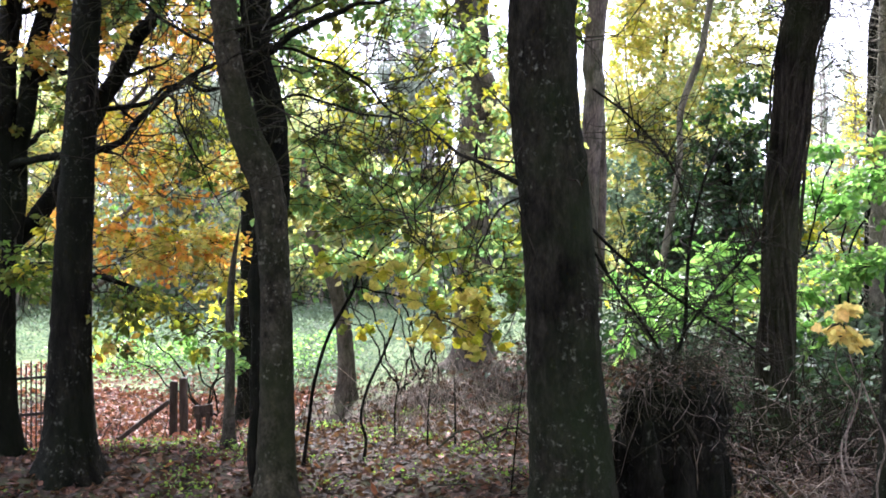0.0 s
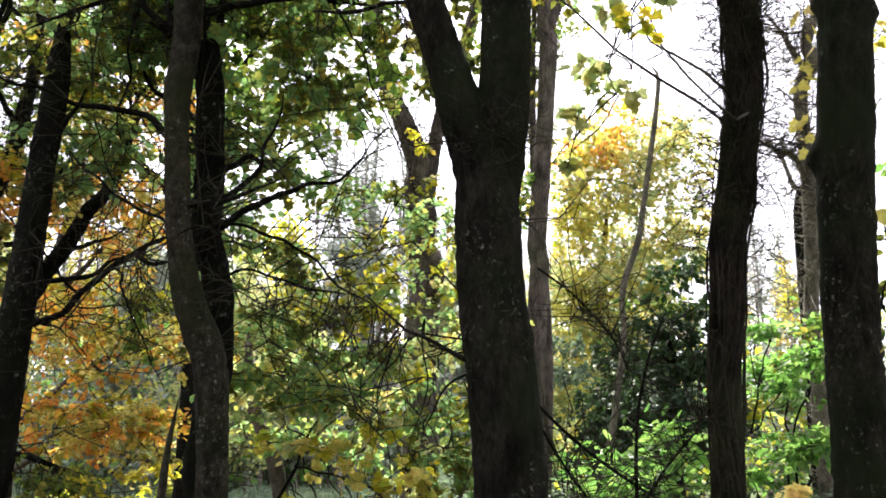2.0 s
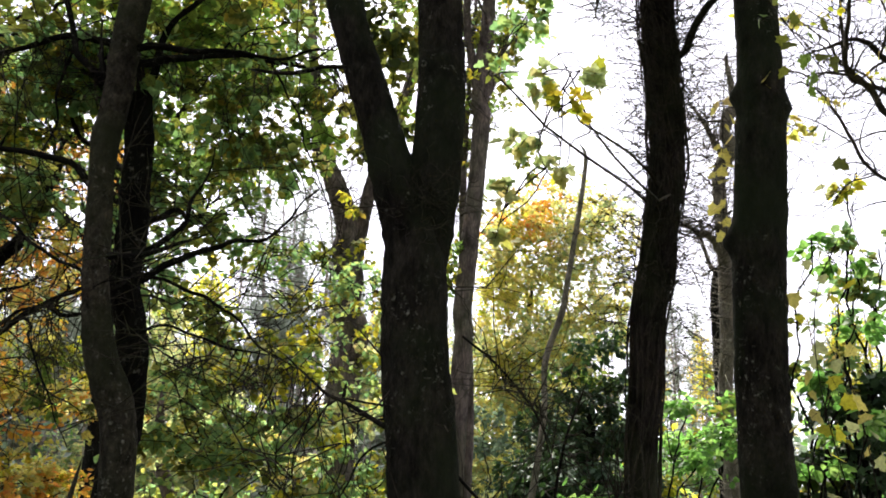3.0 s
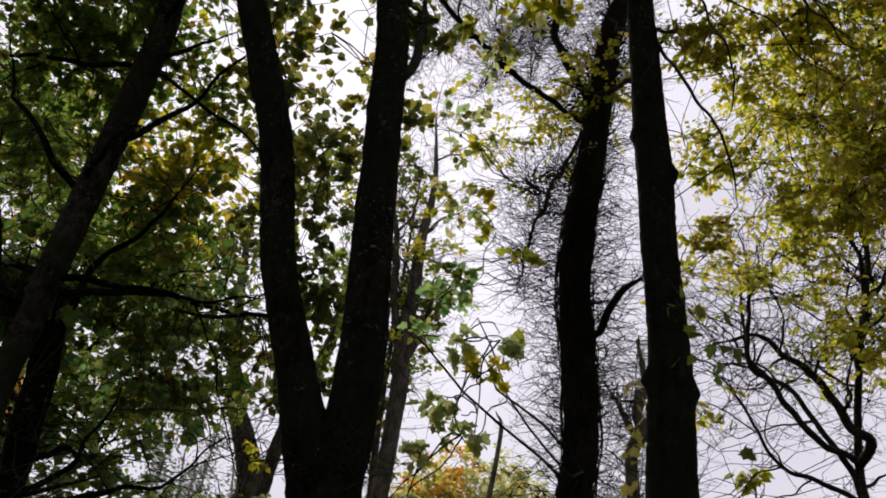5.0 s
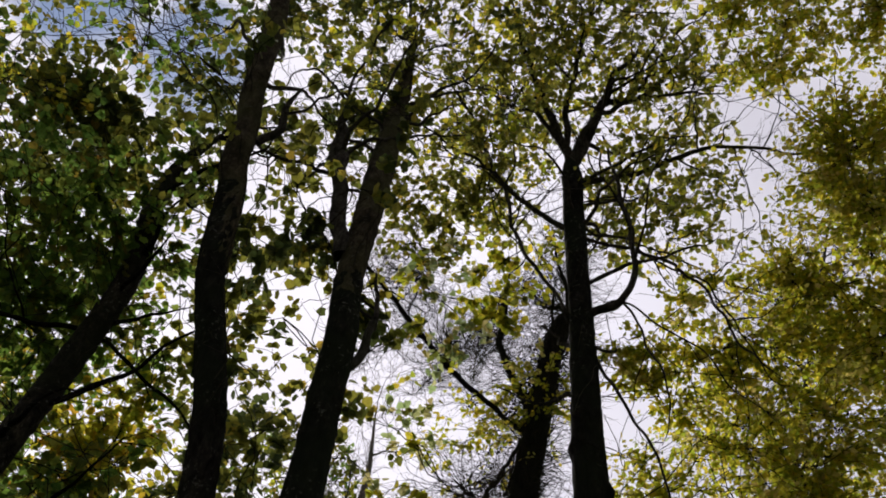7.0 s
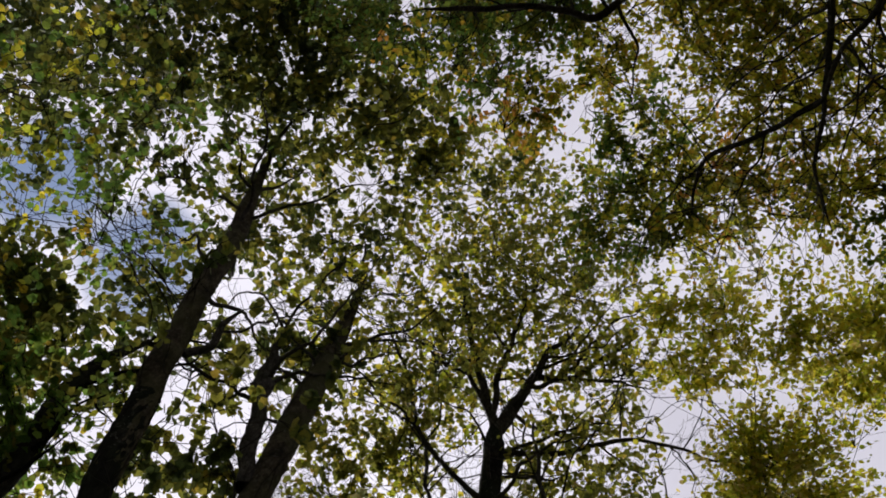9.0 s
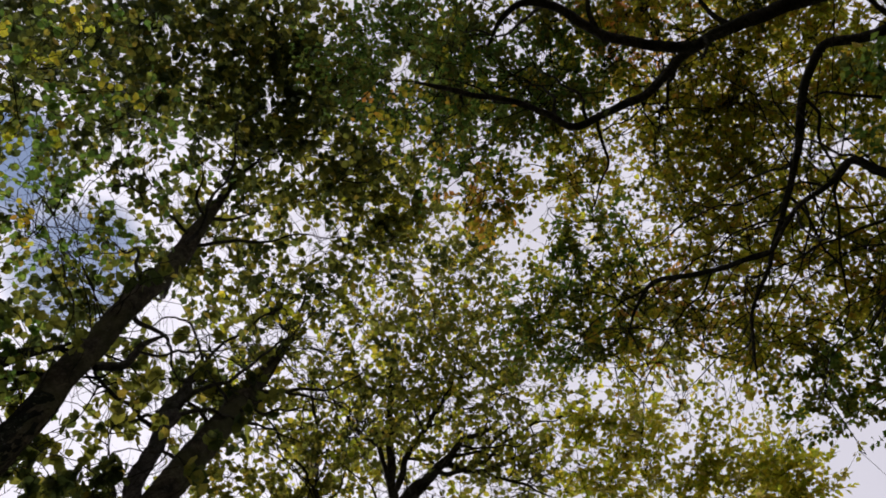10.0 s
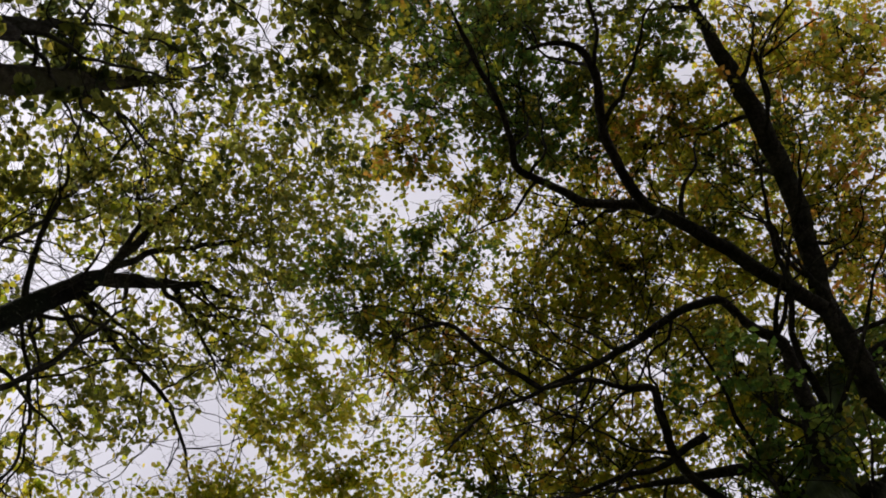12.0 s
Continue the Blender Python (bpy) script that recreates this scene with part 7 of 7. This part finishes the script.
WOOD = material("weathered_timber", lambda t: surface(t, ramp(t, grain(t, 3, 5, (9, 9, 1)), [(0.3, (0.014, 0.0095, 0.008)), (0.7, (0.058, 0.042, 0.034))]), 0.9, grain(t, 5, 4, (9, 9, 1)), 0.5, 0.006))


def on_ground(x, y, lift=0.0):
    return Vector((x, y, float(ground_z(x, y)) + lift))


def gate():
    a, b = Vector((-4.33, 8.45, 0)), Vector((-3.78, 8.79, 0))
    g0 = on_ground(a.x, a.y).z
    t = empty("metal_gate", (a.x, a.y, g0), "narrow black iron gate with upright bars, standing open", "gate")
    inv = Matrix.Translation((a.x, a.y, g0)).inverted()
    for h in (0.06, 0.43, 0.80):
        bm = bmesh.new()
        bar(bm, (a.x, a.y, g0 + h), (b.x, b.y, g0 + h), 0.02, 0.03)
        part("rail", bm, IRON, t)
    n = 15
    for i in range(n):
        p = a.lerp(b, i / (n - 1))
        bm = bmesh.new()
        top = 0.92 if i % 2 else 0.88
        bmesh.ops.create_cone(bm, cap_ends=True, segments=8, radius1=0.008, radius2=0.008, depth=top, matrix=Matrix.Translation((p.x, p.y, g0 + 0.02 + top / 2)))
        upright = part("bar", bm, IRON, t)
        bm = bmesh.new()
        bmesh.ops.create_cone(bm, cap_ends=True, segments=8, radius1=0.012, radius2=0.001, depth=0.05, matrix=Matrix.Translation((p.x, p.y, g0 + 0.045 + top)))
        part("finial", bm, IRON, upright, "pointed iron finial")
    for ob in t.children:
        ob.matrix_parent_inverse = inv


gate()


def post(x, y, h, w, lean, label):
    g = on_ground(x, y)
    bm = bmesh.new()
    bar(bm, (g.x, g.y, g.z - 0.1), (g.x + lean, g.y, g.z + h), w, w * 1.1, w * 0.12)
    for v in bm.verts:
        v.co += Vector((noise.noise(v.co * 9), noise.noise(v.co * 7), noise.noise(v.co * 5))) * 0.008
    me = bpy.data.meshes.new("wooden_post")
    bm.to_mesh(me)
    bm.free()
    me.materials.append(WOOD)
    return tagged(new("wooden_post", me), label, "post")


post(-3.14, 9.70, 0.66, 0.07, 0.01, "weathered square wooden fence post by the path")
post(-3.005, 9.67, 0.69, 0.078, -0.01, "thick weathered fence post beside another post")
bm = bmesh.new()
bar(bm, on_ground(-3.74, 9.5, 0.03), on_ground(-3.16, 9.62, 0.44), 0.055, 0.055, 0.006)
me = bpy.data.meshes.new("leaning_rail")
bm.to_mesh(me)
bm.free()
me.materials.append(WOOD)
tagged(new("leaning_rail", me), "broken wooden rail leaning against a post", "rail")
low = empty("wooden_step", tuple(on_ground(-2.76, 9.6)), "low timber step with a flat top board", "step")
for dx in (-0.05, 0.06):
    bm = bmesh.new()
    bar(bm, on_ground(-2.76 + dx, 9.6, -0.03), on_ground(-2.76 + dx, 9.6, 0.26), 0.05, 0.09, 0.004)
    part("leg", bm, WOOD, low)
bm = bmesh.new()
bar(bm, on_ground(-2.87, 9.6, 0.28), on_ground(-2.65, 9.6, 0.28), 0.045, 0.14, 0.005)
part("board", bm, WOOD, low, "flat worn top board")
for ob in low.children:
    ob.matrix_parent_inverse = low.matrix_basis.inverted()


# ---- the old stump, its brush and the thicket ----
SX, SY = 1.32, 4.95


def stump():
    """A rotten stump: a dark core with a broken rim, loose slabs of bark round it, and litter on its top."""
    base = empty("tree_stump", (SX, SY, -0.05), "dark rotten tree stump with loose bark and hanging rootlets", "stump")
    inv = Matrix.Translation((SX, SY, -0.05)).inverted()
    rows = [(SX, SY, -0.1, 0.37), (SX, SY, 0.12, 0.33), (SX + 0.02, SY, 0.42, 0.29), (SX + 0.03, SY, 0.66, 0.29), (SX + 0.02, SY, 0.80, 0.26), (SX, SY, 0.86, 0.12)]
    v, f, tip = tube(rows, sides=44, step=0.035, rough=0.10, flare=0.5, seed=61)
    for k in range(len(v)):
        q = Vector(v[k])
        a = math.atan2(q.y - SY, q.x - SX)
        v[k] += np.array([math.cos(a), math.sin(a), 0]) * (0.07 * noise.noise(q * 4.0) + 0.035 * noise.noise(Vector((a * 5, 0, q.z * 1.5))))
        v[k][2] += 0.12 * noise.noise(Vector((q.x * 5, q.y * 5, 3.0))) * min(1, max(0, (q.z - 0.5) / 0.3))
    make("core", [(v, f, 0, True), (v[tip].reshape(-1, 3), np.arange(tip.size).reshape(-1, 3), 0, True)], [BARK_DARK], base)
    r = np.random.default_rng(60)
    for a in np.radians([-150, -118, -86, -52, -20, 14, 48]):
        w, h = r.uniform(0.05, 0.09), r.uniform(0.45, 0.78)
        rad = 0.33 + r.uniform(-0.01, 0.03)
        lean = r.uniform(-0.03, 0.05)
        slab = [(SX + math.cos(a) * rad, SY + math.sin(a) * rad, -0.04, w), (SX + math.cos(a) * (rad - 0.02), SY + math.sin(a) * (rad - 0.02), h * 0.5, w * 0.9), (SX + math.cos(a) * (rad + lean - 0.03), SY + math.sin(a) * (rad + lean - 0.03), h, w * 0.35)]
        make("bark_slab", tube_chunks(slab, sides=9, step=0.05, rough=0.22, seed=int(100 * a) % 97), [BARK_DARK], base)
    for ob in base.children:
        ob.matrix_parent_inverse = inv


stump()
r = np.random.default_rng(62)


def rootlets(n, mat, radius, fall, seed, label):
    """Rootlets and bramble ends that hang ragged over the rim of the stump."""
    q = np.random.default_rng(seed)
    a = q.uniform(-2.9, 0.6, n)
    s = np.stack([SX + np.cos(a) * q.uniform(0.05, 0.33, n), SY + np.sin(a) * q.uniform(0.05, 0.33, n), q.uniform(0.80, 0.95, n)], -1)
    e = s + np.stack([np.cos(a) * q.uniform(0.0, 0.22, n) + q.normal(0, 0.14, n), np.sin(a) * q.uniform(0.0, 0.22, n) - 0.05, -q.uniform(-0.12, fall, n) * q.uniform(0.1, 1, n)], -1)
    v, f, _ = sticks(s, e, radius * q.uniform(0.5, 1.4, n), radius * 0.4, 0.3, 12, 4, q, 0.1)
    stuff("bramble_stems", [(v, f, 0, True)], [mat], label, "dead stems")


rootlets(150, TWIG, 0.004, 0.75, 621, "dark dead bramble stems draped over the stump")
rootlets(95, DEADWOOD, 0.0024, 0.95, 622, "pale rootlets hanging over the stump rim")
n = 620
s = np.stack([SX - 0.06 + r.normal(0, 0.17, n), SY + r.normal(0, 0.15, n), 0.86 + r.normal(0, 0.035, n)], -1)
v, f = leaves(s, r.standard_normal((n, 3)), 0.032, "blade", r, 0.9, 0.4)
stuff("stump_leaves", [(v, f, 0, False)], [LITTER], "brown dead leaves caught on top of the stump", "dead leaves")


def heap(name, n, centre, spread, length, radius, seed, label, mat=DEADWOOD, bend=0.2):
    """A loose heap of fallen sticks, lying over one another."""
    r = np.random.default_rng(seed)
    c = np.array(centre) + r.standard_normal((n, 3)) * spread
    c[:, 2] = ground_z(c[:, 0], c[:, 1]) + np.abs(c[:, 2] - centre[2])
    d = unit(r.standard_normal((n, 3)) * [1, 1, 0.4]) * (length * r.uniform(0.3, 1.2, n))[:, None]
    lo = np.minimum(c - d / 2, c + d / 2)[:, 2] - ground_z(c[:, 0], c[:, 1])
    c[:, 2] += np.maximum(0, 0.01 - lo)
    v, f, _ = sticks(c - d / 2, c + d / 2, radius * r.uniform(0.4, 1.5, n), radius * 0.4, bend, 11, 5, r)
    return stuff(name, [(v, f, 0, True)], [mat], label, "sticks")


heap("brushwood", 190, (2.7, 5.15, 0), (0.55, 0.4, 0.13), 0.6, 0.0045, 63, "tangled heap of pale dead sticks and brushwood")
heap("brushwood", 60, (2.55, 4.95, 0), (0.3, 0.2, 0.07), 0.5, 0.0065, 631, "pale curved sticks lying on the brushwood")
heap("brushwood", 260, (2.4, 5.3, 0), (0.75, 0.45, 0.1), 0.55, 0.005, 632, "brown tangle of dead bramble and twigs", BRAMBLE)
heap("brushwood", 90, (1.5, 5.2, 0), (0.5, 0.15, 0.08), 0.4, 0.004, 64, "dead twigs heaped round the stump", TWIG)
heap("dark_brushwood", 240, (2.9, 6.3, 0), (1.1, 0.8, 0.24), 0.9, 0.008, 65, "dark fallen branches in the thicket", TWIG)
thicket(260, (1.6, 4.2), (5.2, 8.0), 0.9, 0.006, 103, 0.4, TWIG, "dark bramble stems in the thicket", "dark_stems")
thicket(260, (1.7, 4.4), (5.5, 7.4), 0.6, 0.004, 104, 0.5, DEADWOOD, "pale arching dead bramble stems")
stuff("ivy_thicket", clumps(70, lambda q: (q.uniform(1.7, 4.4), q.uniform(6.2, 8.2), 0), 0.26, 0.75, 46, 0.07, "blade", 105), [HOLLY, TWIG], "dark ivy and bramble leaves in the thicket", "ivy")
log = make("fallen_branch", tube_chunks([(2.05, 4.55, 0.05, 0.035), (2.3, 4.6, 0.12, 0.04), (2.6, 4.75, 0.17, 0.04), (3.0, 4.9, 0.2, 0.03)], sides=10, step=0.06, rough=0.1, seed=66), [BARK_PALE])
tagged(log, "pale fallen branch lying in the brushwood", "branch")
nest = np.random.default_rng(69)
n = 160
s = np.array([0.53, 4.28, 3.12]) + nest.standard_normal((n, 3)) * [0.10, 0.06, 0.10]
v, f, _ = sticks(s, s + unit(nest.standard_normal((n, 3))) * nest.uniform(0.08, 0.32, (n, 1)), 0.003, 0.0015, 0.2, 6, 3, nest)
stuff("twig_nest", [(v, f, 0, True)], [TWIG], "tangle of fine dead twigs caught in the trunk fork", "twigs")
dead = empty("dead_bush", (1.05, 4.85, 0.0), "dark leafless bush with long crossing branches", "bush")
for k in "abcde":
    rows = STEMS["D." + k]
    if k == "a":
        rows = [(1.02, 4.85, -0.03, 0.03)] + list(rows)
    ob = make("branch", tube_chunks(rows, sides=8, step=0.06, rough=0.08, seed=ord(k)), [BARK_DARK], dead)
    ln = spline(rows, 0.06)
    q = ln[r.integers(len(ln) // 5, len(ln), 70)][:, :3]
    v, f, _ = sticks(q, q + unit(r.standard_normal((70, 3)) + [0, 0, 0.3]) * r.uniform(0.1, 0.75, (70, 1)), 0.004, 0.0015, 0.12, 6, 4, r)
    tagged(make("twigwork", [(v, f, 0, True)], [TWIG], dead), kind="stuff")
for ob in dead.children:
    ob.matrix_parent_inverse = dead.matrix_basis.inverted()


# ---- hanging sprays of large maple leaves ----
def spray(name, label, rows, n, size, mats, seed, spread=0.05, top=None):
    """A thin drooping shoot that carries a few large leaves."""
    r = np.random.default_rng(seed)
    t = empty(name, rows[0], label, "shoot")
    line = spline([(*q, 0.004) for q in rows], 0.03)
    make("shoot", tube_chunks([(*q, 0.004 - 0.002 * i / len(rows)) for i, q in enumerate(rows)], sides=5, step=0.05, rough=0.1, seed=seed), [TWIG], t)
    k = line[r.integers(len(line) // 4, len(line), n)][:, :3]
    tip = k + r.normal(0, spread, (n, 3)) - [0, 0, spread]
    v2, f2, _ = sticks(k, tip, 0.0015, 0.001, 0.1, 4, 3, r)
    tagged(make("stalk_growth", [(v2, f2, 0, True)], [TWIG], t), kind="stuff")
    v, f = leaves(tip, r.standard_normal((n, 3)) * [1, 1, 0.2], size, "lobed", r, 0.8, 0.9)
    v = v.reshape(n, -1, 3)
    for k in range(n):
        make("leaf", [(v[k], LOBED[1], 0, False)], [mats[k % len(mats)]], t)
    for ob in t.children:
        ob.matrix_parent_inverse = t.matrix_basis.inverted()
    return t


spray("maple_shoot", "hanging shoot with large yellow maple leaves", [(2.80, 4.98, 4.75), (2.72, 4.96, 4.24), (2.77, 5.15, 3.52)], 26, 0.088, [YELLOW, CREAM, YELLOW], 201)
spray("maple_shoot", "thin shoot with a few big drooping leaves", [(2.62, 4.2, 4.75), (2.58, 3.85, 4.2), (2.73, 3.82, 3.9), (2.70, 3.92, 3.62)], 18, 0.088, [GREEN, DEEP], 202, 0.10)
spray("maple_shoot", "young maple shoot with yellow autumn leaves", [(2.96, 4.20, 1.2), (2.80, 4.26, 2.2), (2.82, 4.26, 2.75), (2.95, 4.18, 3.1)], 26, 0.088, [YELLOW, LIME, PALE], 203, 0.10)
spray("maple_shoot", "young maple shoot with lime and gold leaves", [(3.12, 4.26, 1.0), (3.05, 4.30, 2.1), (2.9, 4.30, 2.5)], 18, 0.088, [YELLOW, LIME, PALE], 204, 0.10)
spray("maple_shoot", "short trunk shoot with one yellow leaf", [(2.74, 4.44, 4.24), (2.68, 4.38, 4.22), (2.66, 4.35, 4.18)], 4, 0.088, [YELLOW, YELLOW], 207, 0.03)
